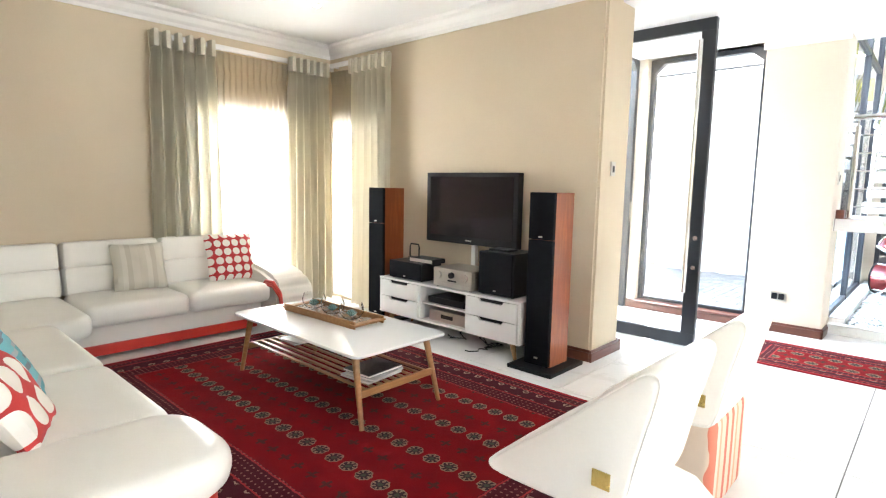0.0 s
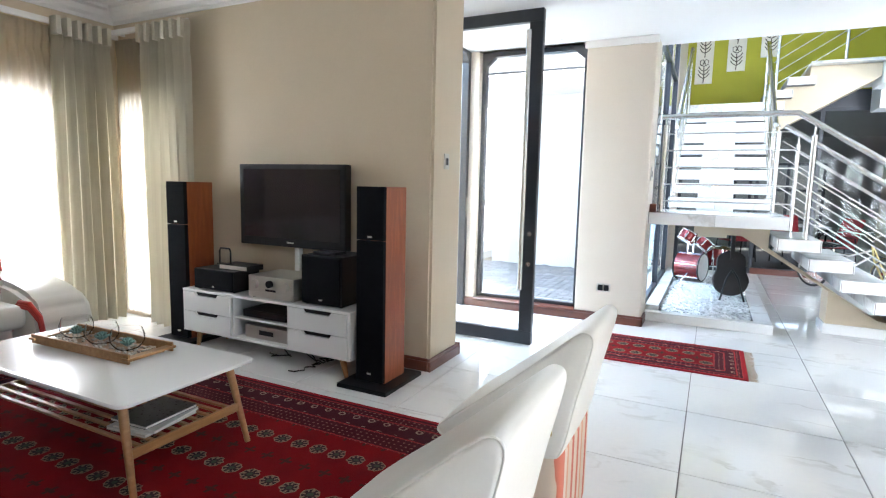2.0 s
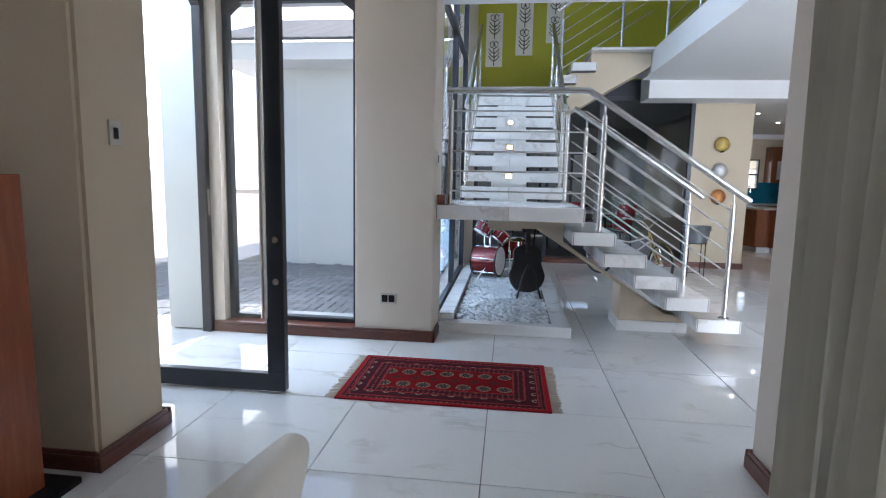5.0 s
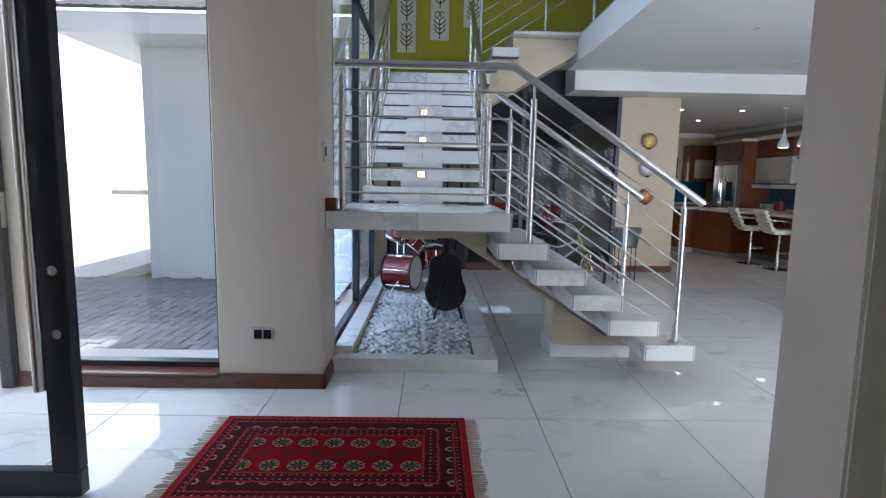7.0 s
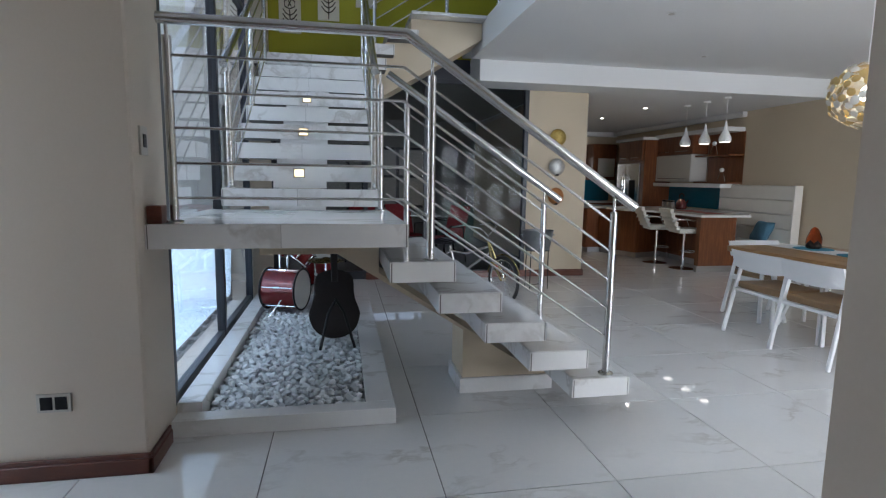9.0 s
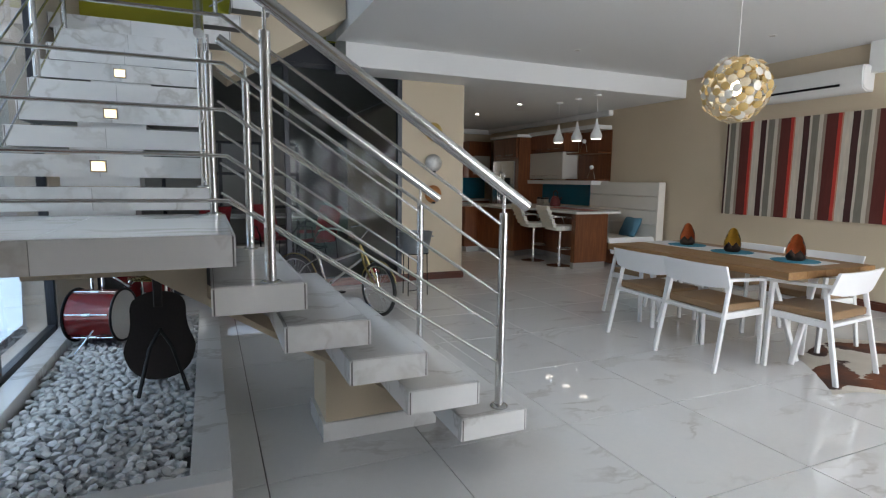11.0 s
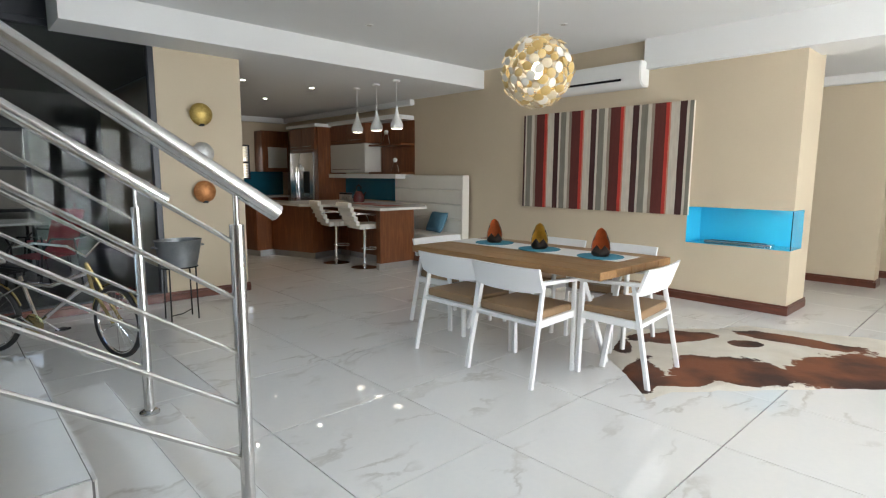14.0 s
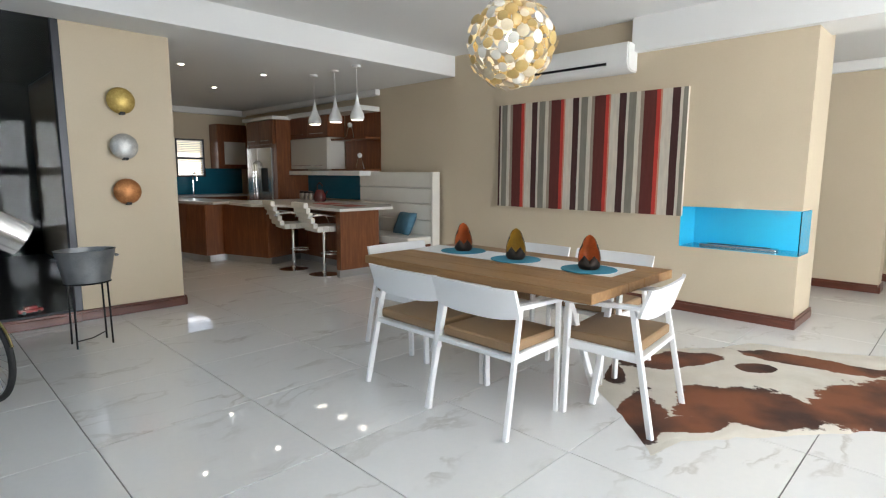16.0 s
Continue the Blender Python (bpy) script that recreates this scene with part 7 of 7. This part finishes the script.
kit = thing("drum_kit", (-0.42, 8.95, 0.09), "small red sparkle drum kit standing on the pebbles", "drum kit")
drum("bass_drum", kit, (-0.15, 0.03, 0.215), (0, 90, -20), 0.19, 0.34, "", BLACK)
for s in (-1, 1):
    bm = mesh()
    rod(bm, (0.0, s * 0.18, 0.16), (-0.12, s * 0.30, 0.0), 0.007, sides=8)
    part("spur", bm, CHROME, kit)
for x, top in ((-0.04, 0.66), (0.03, 0.60)):
    bm = mesh()
    rod(bm, (x, 0.0, 0.38), (x, 0.0, top), 0.012, sides=10)
    part("tom_post", bm, CHROME, kit)
drum("tom", kit, (-0.09, 0.02, 0.57), (-12, 28, 0), 0.11, 0.14, "")
drum("tom", kit, (0.12, 0.04, 0.48), (-8, 40, 0), 0.11, 0.14, "")
bm = mesh()
rod(bm, (0.02, 0.0, 0.56), (0.14, 0.04, 0.54), 0.010, sides=10)
part("tom_arm", bm, CHROME, kit)
drum("floor_tom", kit, (0.32, 0.28, 0.22), (0, 0, 0), 0.17, 0.26, "")
for a in (0.4, 2.5, 4.6):
    bm = mesh()
    rod(bm, (0.32 + 0.18 * math.cos(a), 0.28 + 0.18 * math.sin(a), 0.0), (0.32 + 0.18 * math.cos(a), 0.28 + 0.18 * math.sin(a), 0.34), 0.007, sides=8)
    part("leg", bm, CHROME, kit)
bm = mesh()
rod(bm, (0.40, -0.28, 0.0), (0.40, -0.28, 0.52), 0.010, sides=10)
part("cymbal_stand", bm, CHROME, kit)
bm = mesh()
lathe(bm, [(0.17, 0.0), (0.171, 0.002), (0.05, 0.018), (0.03, 0.03), (0.01, 0.034)], 32, (0.40, -0.28, 0.52))
part("cymbal", bm, BRASS, kit, "", True)

guitar = thing("guitar", (0.07, 7.82, 0.09), "dark acoustic guitar leaning on a black stand in the pebbles", "guitar", "", 6)
bm = mesh()
outline = []
for k in range(40):
    a = 2 * math.pi * k / 40
    z = 0.27 - 0.27 * math.cos(a)
    w = 0.23 * math.sin(a) * (1 + 0.12 * math.cos(2 * a) - 0.20 * max(0, math.sin(math.pi * (z - 0.2) / 0.3)) * (z > 0.2))
    outline.append((w, z))
prism(bm, outline, -0.05, 0.05)
bmesh.ops.bevel(bm, geom=[e for e in bm.edges if abs(e.verts[0].co.y - e.verts[1].co.y) < 0.001], offset=0.008, segments=2, affect="EDGES")
WOOD_DARK = shader("dark_stained_spruce", (0.016, 0.009, 0.008), 0.6, 0, (0.010, 0.006, 0.006), 3, 60, 0.6, 0.03)
part("guitar_body", bm, WOOD_DARK, guitar, "", True, at=(0, 0, 0.03), turn=(-12, 0, 0))
bm = mesh()
bar(bm, (0, 0.0, 0.48), (0, 0.09, 0.92), 0.05, 0.025)
slab(bm, -0.035, 0.035, 0.085, 0.105, 0.90, 1.03, 0.004, 1)
part("neck", bm, WOOD_DARK, guitar)
for s in (-1, 1):
    tube("stand_leg", [(s * 0.13, -0.20, 0.0), (s * 0.06, -0.12, 0.26), (0, -0.08, 0.36)], 0.011, BLACK, guitar)
tube("stand_leg", [(0, 0.22, 0.0), (0, 0.02, 0.30), (0, -0.08, 0.36)], 0.011, BLACK, guitar)

# bicycle behind the stairs
CHROME_GOLD = shader("gold_plated_steel", (0.50, 0.43, 0.24), 0.15, 1.0, (0.5, 0.4, 0.16), 8, 60, 0.6, 0.0)
TYRE = shader("tyre_rubber", (0.02, 0.02, 0.02), 0.7)


def bicycle(at, turn):
    b = thing("bicycle", at, "chrome and gold cruiser bicycle with a black saddle", "bicycle", "", turn)
    for x, steer in ((0.0, 0), (1.3, -20)):
        pts = [(0.315 * math.cos(2 * math.pi * k / 36), 0, 0.315 * math.sin(2 * math.pi * k / 36)) for k in range(36)]
        wh = tube("tyre", pts, 0.023, TYRE, b, "black rubber tyre", cyclic=True)
        wh.matrix_basis = pose(x, 0, 0.338, 0, 0, steer)
        tube("rim", [(p[0] * 0.92, 0, p[2] * 0.92) for p in pts], 0.012, CHROME, wh, "chrome rim", cyclic=True)
        bm = mesh()
        for k in range(28):
            a = 2 * math.pi * k / 28
            rod(bm, (0.02 * math.cos(a + 0.6), 0.018 * (-1) ** k, 0.02 * math.sin(a + 0.6)), (0.29 * math.cos(a), 0, 0.29 * math.sin(a)), 0.0016, sides=4)
        rod(bm, (0, -0.04, 0), (0, 0.04, 0), 0.022, sides=12)
        part("spokes", bm, CHROME, wh)
        tube("mudguard", [(0.36 * math.cos(radians(a)), 0, 0.36 * math.sin(radians(a))) for a in range(20, 171, 10)], 0.010, CHROME_GOLD, wh, "gold mudguard")
    for nm, pts, r, m in (("frame_tube", [(0.0, 0.05, 0.34), (0.42, 0.03, 0.30)], 0.012, CHROME), ("frame_tube", [(0.42, 0, 0.30), (0.30, 0, 0.74)], 0.018, CHROME), ("frame_tube", [(0.30, 0, 0.68), (0.55, 0, 0.66), (0.88, 0, 0.80)], 0.02, CHROME), ("frame_tube", [(0.42, 0, 0.30), (0.62, 0, 0.48), (0.90, 0, 0.72)], 0.02, CHROME), ("frame_tube", [(0.0, -0.05, 0.34), (0.15, -0.04, 0.55), (0.31, 0, 0.66)], 0.010, CHROME), ("fork", [(0.86, 0, 0.88), (0.93, 0.05, 0.66), (1.08, 0.05, 0.34)], 0.016, CHROME_GOLD), ("fork", [(0.86, 0, 0.88), (0.93, -0.05, 0.66), (1.08, -0.05, 0.34)], 0.016, CHROME_GOLD), ("handlebar", [(0.55, -0.34, 1.06), (0.70, -0.34, 1.10), (0.86, -0.2, 1.06), (0.86, 0, 0.94), (0.86, 0.2, 1.06), (0.70, 0.34, 1.10), (0.55, 0.34, 1.06)], 0.012, CHROME)):
        tube(nm, [(1.2 * px, py, pz) for px, py, pz in pts], r, m, b)
    bm = mesh()
    prism(bm, [(0.08, 0.80), (0.20, 0.86), (0.48, 0.83), (0.50, 0.80), (0.3, 0.76), (0.1, 0.75)], -0.085, 0.085)
    bmesh.ops.bevel(bm, geom=list(bm.edges), offset=0.02, segments=2, affect="EDGES")
    part("saddle", bm, BLACK, b, "black padded saddle", True)
    bm = mesh()
    lathe(bm, [(0.095, -0.004), (0.1, 0.0), (0.095, 0.004), (0.03, 0.005)], 26)
    part("chainring", bm, CHROME_GOLD, b, "gold chainring", True, at=(0.504, -0.05, 0.30), turn=(90, 0, 0))
    for s in (-1, 1):
        tube("crank", [(0.504, s * 0.06, 0.30), (0.504 + s * 0.13, s * 0.08, 0.30 - s * 0.09)], 0.009, CHROME, b)
        bm = mesh()
        slab(bm, 0.504 + s * 0.13 - 0.045, 0.504 + s * 0.13 + 0.045, s * 0.13 - 0.05, s * 0.13 + 0.05, 0.29 - s * 0.09, 0.31 - s * 0.09, 0.004, 1)
        part("pedal", bm, BLACK, b)
    b.scale = (0.8, 0.8, 0.8)
    return b


bicycle((1.21, 10.07, 0), -49)

# leaf panels on the green wall
LINEN = shader("cream_printed_linen", (0.76, 0.72, 0.62), 0.85, 0, (0.70, 0.66, 0.56), 5, 220, 0.5, 0.2)
INK = shader("brown_print", (0.06, 0.045, 0.03), 0.8)
for x, z0, z1 in ((-0.49, 3.19, 4.03), (-0.01, 3.37, 4.21), (0.47, 3.56, 4.40)):
    p = thing("leaf_panel", (x, 10.998, z0), "cream linen panel printed with brown leaf stems", "wall hanging", "leaf panels")
    bm = mesh()
    slab(bm, -0.135, 0.135, -0.02, 0, 0, z1 - z0, 0.002, 1)
    part("linen", bm, LINEN, p)
    h = z1 - z0
    for c0 in (0.02, h * 0.52):
        lines = [[(0, c0), (0.005, c0 + 0.12), (-0.003, c0 + 0.26)]]
        for s in (-1, 1):
            for q in (0.10, 0.16, 0.22):
                lines.append([(0, c0 + q - 0.03), (s * 0.05, c0 + q), (s * 0.085, c0 + q + 0.05)])
            lines.append([(0, c0 + 0.27), (s * 0.06, c0 + 0.30), (s * 0.065, c0 + 0.36), (s * 0.02, c0 + 0.385), (0, c0 + 0.34), (-s * 0.02, c0 + 0.30)])
        for ln in lines:
            tube("leaf_line", [(a, -0.021, b) for a, b in ln if b < h - 0.01], 0.0075, INK, p)

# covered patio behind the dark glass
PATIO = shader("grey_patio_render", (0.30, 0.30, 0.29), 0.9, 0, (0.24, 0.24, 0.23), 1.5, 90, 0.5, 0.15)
# The y 18 wall is added behind the openings to limit sky light.
wall_of("wall_patio", [(-3.2, -3.0, 11.2, 16.6, -0.2, 2.9), (-3.0, 3.3, 16.4, 16.6, 2.1, 2.9), (-3.0, -1.2, 16.4, 16.6, -0.2, 2.1), (2.2, 3.3, 16.4, 16.6, -0.2, 2.1), (0.3, 0.6, 16.4, 16.6, -0.2, 2.1), (-3.0, 3.3, 16.4, 16.6, -0.2, 0.7), (-3.2, 3.3, 18.0, 18.2, -0.2, 2.25)], PATIO, "grey patio walls with an added outer wall that blocks sky")
bm = mesh()
# Ceiling runs past the wall at 16.6 only to hold back sky.
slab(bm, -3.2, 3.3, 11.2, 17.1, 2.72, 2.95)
structure("ceiling_patio", bm, PATIO, "dark patio ceiling, drawn out past the doors to block sky", "ceiling")
bm = mesh()
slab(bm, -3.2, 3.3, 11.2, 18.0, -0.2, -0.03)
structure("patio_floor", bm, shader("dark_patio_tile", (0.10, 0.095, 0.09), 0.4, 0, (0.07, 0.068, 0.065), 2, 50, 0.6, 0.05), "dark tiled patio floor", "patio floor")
pw = thing("window_8", (0, 0, 0), "black framed patio doors with pale panes", "window", kind="structure")
for x in (-1.2, -0.45, 0.25, 0.6, 1.4, 2.15):
    bm = mesh()
    slab(bm, x, x + 0.07, 16.38, 16.46, -0.03, 2.1)
    part("mullion", bm, BLACK_FRAME, pw)
for z in (0.7, 1.4, 2.04):
    bm = mesh()
    slab(bm, -1.2, 2.2, 16.385, 16.455, z, z + 0.06)
    part("transom", bm, BLACK_FRAME, pw)
RED_MESH = shader("red_sling_cloth", (0.36, 0.02, 0.03), 0.7)


def patio_chair(at, turn):
    c = thing("patio_chair", at, "black metal patio chair with red sling cloth", "chair", "patio chairs", turn)
    for s in (-1, 1):
        tube("frame", [(s * 0.27, -0.05, 0.0), (s * 0.27, 0.02, 0.6), (s * 0.27, 0.3, 0.63), (s * 0.27, 0.42, 0.5), (s * 0.27, 0.48, 0.0)], 0.013, BLACK, c)
    bm = mesh()
    slab(bm, -0.25, 0.25, 0.0, 0.46, 0.41, 0.425, 0.005, 1)
    part("seat", bm, RED_MESH, c)
    bm = mesh()
    bar(bm, (0, 0.0, 0.42), (0, -0.16, 0.95), 0.5, 0.014)
    part("backrest", bm, RED_MESH, c)
    return c


pc = patio_chair((2.05, 12.8, -0.03), 120)
for x, y, a in ((1.2, 13.4, 200), (0.4, 12.9, 30), (2.3, 14.2, 80)):
    copy_thing(pc, pose(x, y, -0.03, 0, 0, a))
pt = thing("patio_table", (1.3, 14.2, -0.03), "white topped patio table on metal legs", "table")
bm = mesh()
slab(bm, -0.7, 0.7, -0.45, 0.45, 0.70, 0.73, 0.006, 1)
part("tabletop", bm, WHITE_LACQUER, pt)
for sx in (-1, 1):
    for sy in (-1, 1):
        bm = mesh()
        rod(bm, (sx * 0.62, sy * 0.38, 0), (sx * 0.62, sy * 0.38, 0.70), 0.02, sides=10)
        part("leg", bm, BLACK, pt)
toy = thing("toy_car", (2.35, 11.1, 0.11), "small red toy car on the window ledge", "toy car", "", 8)
bm = mesh()
slab(bm, -0.09, 0.09, -0.035, 0.035, 0.012, 0.04, 0.01, 2)
slab(bm, -0.045, 0.05, -0.03, 0.03, 0.04, 0.065, 0.01, 2)
part("toy_body", bm, shader("red_toy_paint", (0.5, 0.02, 0.02), 0.25), toy, "", True)
for x in (-0.055, 0.055):
    for s in (-1, 1):
        bm = mesh()
        rod(bm, (x, s * 0.028, 0.014), (x, s * 0.040, 0.014), 0.014, sides=12)
        part("wheel", bm, BLACK, toy)

# ---- outside ----
wall_of("wall_garage", [(-3.94, -1.2, 10.22, 10.45, -0.25, 3.02), (-3.94, -3.7, 10.45, 16.0, -0.25, 3.02)], EXTERIOR, "pale grey-green rendered outbuilding wall")
bm = mesh()
slab(bm, -4.6, -1.0, 9.55, 16.2, 3.02, 3.08)
slab(bm, -4.62, -1.0, 9.53, 9.60, 3.02, 3.26, 0.004, 1)
slab(bm, -4.62, -4.55, 9.60, 16.2, 3.02, 3.26, 0.004, 1)
structure("eaves", bm, WHITE_TRIM, "white eaves and fascia of the outbuilding", "eaves")
roof = thing("roof_1", (0, 0, 0), "grey tiled outbuilding roof", "roof", kind="structure")
ROOF = shader("grey_roof_tile", (0.17, 0.17, 0.17), 0.85, 0, (0.12, 0.12, 0.12), 4, 60, 0.7, 0.2, per_object=0.15)
bm = mesh()
prism(bm, [(0, 0), (0.33, 0), (0.33, 0.03), (0.2, 0.042), (0.1, 0.036), (0, 0.05)], 0, 0.42)
tile_mesh = finish("roof_tile", bm, ROOF)
for i in range(12):
    for j in range(8):
        ob = new("roof_tile", tile_mesh)
        ob.matrix_basis = pose(-4.68 + 0.315 * i, 9.46 + 0.36 * j, 3.27 + 0.13 * j, 20, 0, 0)
        ob.parent = roof
PAVER = shader("grey_concrete_paver", (0.25, 0.25, 0.255), 0.9, 0, (0.19, 0.19, 0.195), 8, 90, 0.7, 0.3, per_object=0.2)
PAVER_REST = shader("grey_concrete_paving", (0.25, 0.25, 0.255), 0.9, 0, (0.18, 0.18, 0.185), 5, 90, 0.8, 0.3)
bm = mesh()
slab(bm, -16, -0.98, 3.0, 10.25, -0.25, -0.10)
paving = structure("pavement", bm, shader("paving_sand", (0.12, 0.115, 0.11), 0.95), "grey herringbone paved courtyard", "pavement")


def pavers():
    a, b = mesh(), mesh()
    slab(a, 0.004, 0.212, 0.004, 0.104, -0.10, -0.045, 0.006, 1)
    slab(b, 0.004, 0.104, 0.004, 0.212, -0.10, -0.045, 0.006, 1)
    ma, mb = finish("paver", a, PAVER), finish("paver", b, PAVER)
    rest, u, placed, r = mesh(), 0.108, 0, random.Random(4)
    for i in range(-90, 2):
        for j in range(0, 36):
            k = (i - j) % 4
            x, y = -1.2 + u * i, 6.45 + u * j
            if k not in (0, 3) or x > -1.25 or y > 10.1:
                continue
            flat = k == 0
            z = r.uniform(-0.003, 0.003)
            if -3.6 < x and y < 9.2 and placed < 290:
                ob = new("paver", ma if flat else mb)
                ob.location = (x, y, z)
                ob.parent = paving
                placed += 1
            elif flat:
                slab(rest, x + 0.004, x + 0.212, y + 0.004, y + 0.104, -0.10, -0.045 + z)
            else:
                slab(rest, x + 0.004, x + 0.104, y + 0.004, y + 0.212, -0.10, -0.045 + z)
    tagged(part("pavers", rest, PAVER_REST, paving), kind="stuff")
    rows = mesh()
    for i in range(34):
        for j in range(16):
            slab(rows, -6.7 + 0.108 * i + 0.004, -6.7 + 0.108 * (i + 1) - 0.004, 3.05 + 0.212 * j + 0.004, 3.05 + 0.212 * (j + 1) - 0.004, -0.10, -0.045)
    tagged(part("pavers", rows, PAVER_REST, paving), kind="stuff")


bm = mesh()
slab(bm, -2.6, -1.43, 6.34, 6.75, -0.2, 0.06, 0.006, 1)
structure("outer_sill", bm, shader("pale_concrete", (0.55, 0.55, 0.54), 0.85), "pale concrete ledge outside the hall window", "sill")
bm = mesh()
slab(bm, -4.6, -2.7, 4.0, 6.6, -0.2, -0.012, 0.003, 1)
structure("porch_floor", bm, TILE_RIM, "pale tiled porch floor", "porch floor")
bm = mesh()
slab(bm, -4.4, -2.7, 3.6, 6.6, 4.2, 4.4)
structure("porch_roof", bm, WHITE_TRIM, "white porch roof slab", "roof")
# Ground beyond the court is made pale so its sunlight burns out.
bm = mesh()
slab(bm, -40, -4.7, 10.25, 40, -0.25, -0.09)
slab(bm, -40, -16, -20, 10.25, -0.25, -0.09)
structure("driveway", bm, shader("sunlit_tone_concrete_drive", (0.62, 0.60, 0.56), 0.9, 0, (0.55, 0.53, 0.5), 0.7, 40, 0.6, 0.2), "concrete driveway, paled to read as glaring sunlight", "driveway")
# boundary walls, sunlit
WHITEWASH = shader("sunlit_whitewash", (0.78, 0.76, 0.72), 0.9, 0, (0.7, 0.68, 0.64), 1.5, 60, 0.5, 0.2)
bm = mesh()
slab(bm, -16.2, -16, -6, 30, -0.26, 1.5)
for k in range(40):
    slab(bm, -16.03, -15.98, -5 + 0.6 * k, -4.75 + 0.6 * k, 1.25, 1.45)
structure("wall_boundary", bm, WHITEWASH, "white boundary wall beyond the courtyard", "wall")
bm = mesh()
slab(bm, -10.2, -10, -6, 4.6, -0.26, 2.0)
slab(bm, -10, -5.8, 7.4, 7.6, -0.26, 0.02)
structure("wall_garden", bm, WHITEWASH, "white garden wall outside the living room", "wall")
# Glowing panel that whitens the sky seen past the hall window.
bm = mesh()
slab(bm, -45, 45, 0, 0.5, -2, 30)
glow_panel = structure("backdrop", bm, lamp_glow("blown_white_sky_glow", (1.0, 0.99, 0.97), 2.0), "glowing white panel in place of the blown-out sky", "backdrop")
glow_panel.matrix_basis = pose(-36, 52, 0, 0, 0, 32)
grass_mat = shader("lawn_grass", (0.075, 0.13, 0.03), 0.8, 0, (0.11, 0.17, 0.045), 3, 60, 0.8, 0.1)
verts, faces, r = [], [], random.Random(77)
for k in range(5200):
    x, y = r.uniform(-9.2, -6.0), r.uniform(7.7, 9.6)
    h, a, w = r.uniform(0.06, 0.16), r.uniform(0, 6.28), 0.006
    dx, dy = w * math.cos(a), w * math.sin(a)
    lx, ly = r.uniform(-0.05, 0.05), r.uniform(-0.05, 0.05)
    o = len(verts)
    verts += [(x - dx, y - dy, -0.08), (x + dx, y + dy, -0.08), (x + lx, y + ly, -0.08 + h)]
    faces.append((o, o + 1, o + 2))
me = bpy.data.meshes.new("lawn")
me.from_pydata(verts, [], faces)
me.materials.append(grass_mat)
tagged(new("lawn", me), "patch of green lawn beside the paving", "grass", "", "stuff")
bm = mesh()
slab(bm, -9.3, -5.9, 7.6, 9.7, -0.26, -0.07)
structure("lawn_soil", bm, grass_mat, "turf bed under the lawn", "ground")
plant = thing("agave", (-6.15, 8.35, -0.07), "spiky green agave at the lawn's edge", "plant")
LEAF = shader("agave_leaf", (0.10, 0.17, 0.06), 0.5, 0, (0.07, 0.12, 0.045), 8, 60, 0.7, 0.05)
r = random.Random(9)
for k in range(16):
    a, t = k * 2.4, radians(r.uniform(25, 75))
    bm, n, L = mesh(), 6, r.uniform(0.35, 0.5)
    prev = None
    for i in range(n + 1):
        s = i / n
        d = Vector((math.cos(a) * math.cos(t - 0.5 * s), math.sin(a) * math.cos(t - 0.5 * s), math.sin(t - 0.5 * s)))
        c, side = d * L * s, Vector((-math.sin(a), math.cos(a), 0)) * 0.035 * (1 - s) ** 0.7 * (0.6 + 1.2 * s)
        row = [bm.verts.new(c - side), bm.verts.new(c - Vector((0, 0, 0.012 * (1 - s)))), bm.verts.new(c + side), bm.verts.new(c + Vector((0, 0, 0.008 * (1 - s))))]
        if prev:
            for q in range(4):
                bm.faces.new((prev[q], prev[(q + 1) % 4], row[(q + 1) % 4], row[q]))
        prev = row
    part("leaf", bm, LEAF, plant, "", True)


pavers()
tiles()
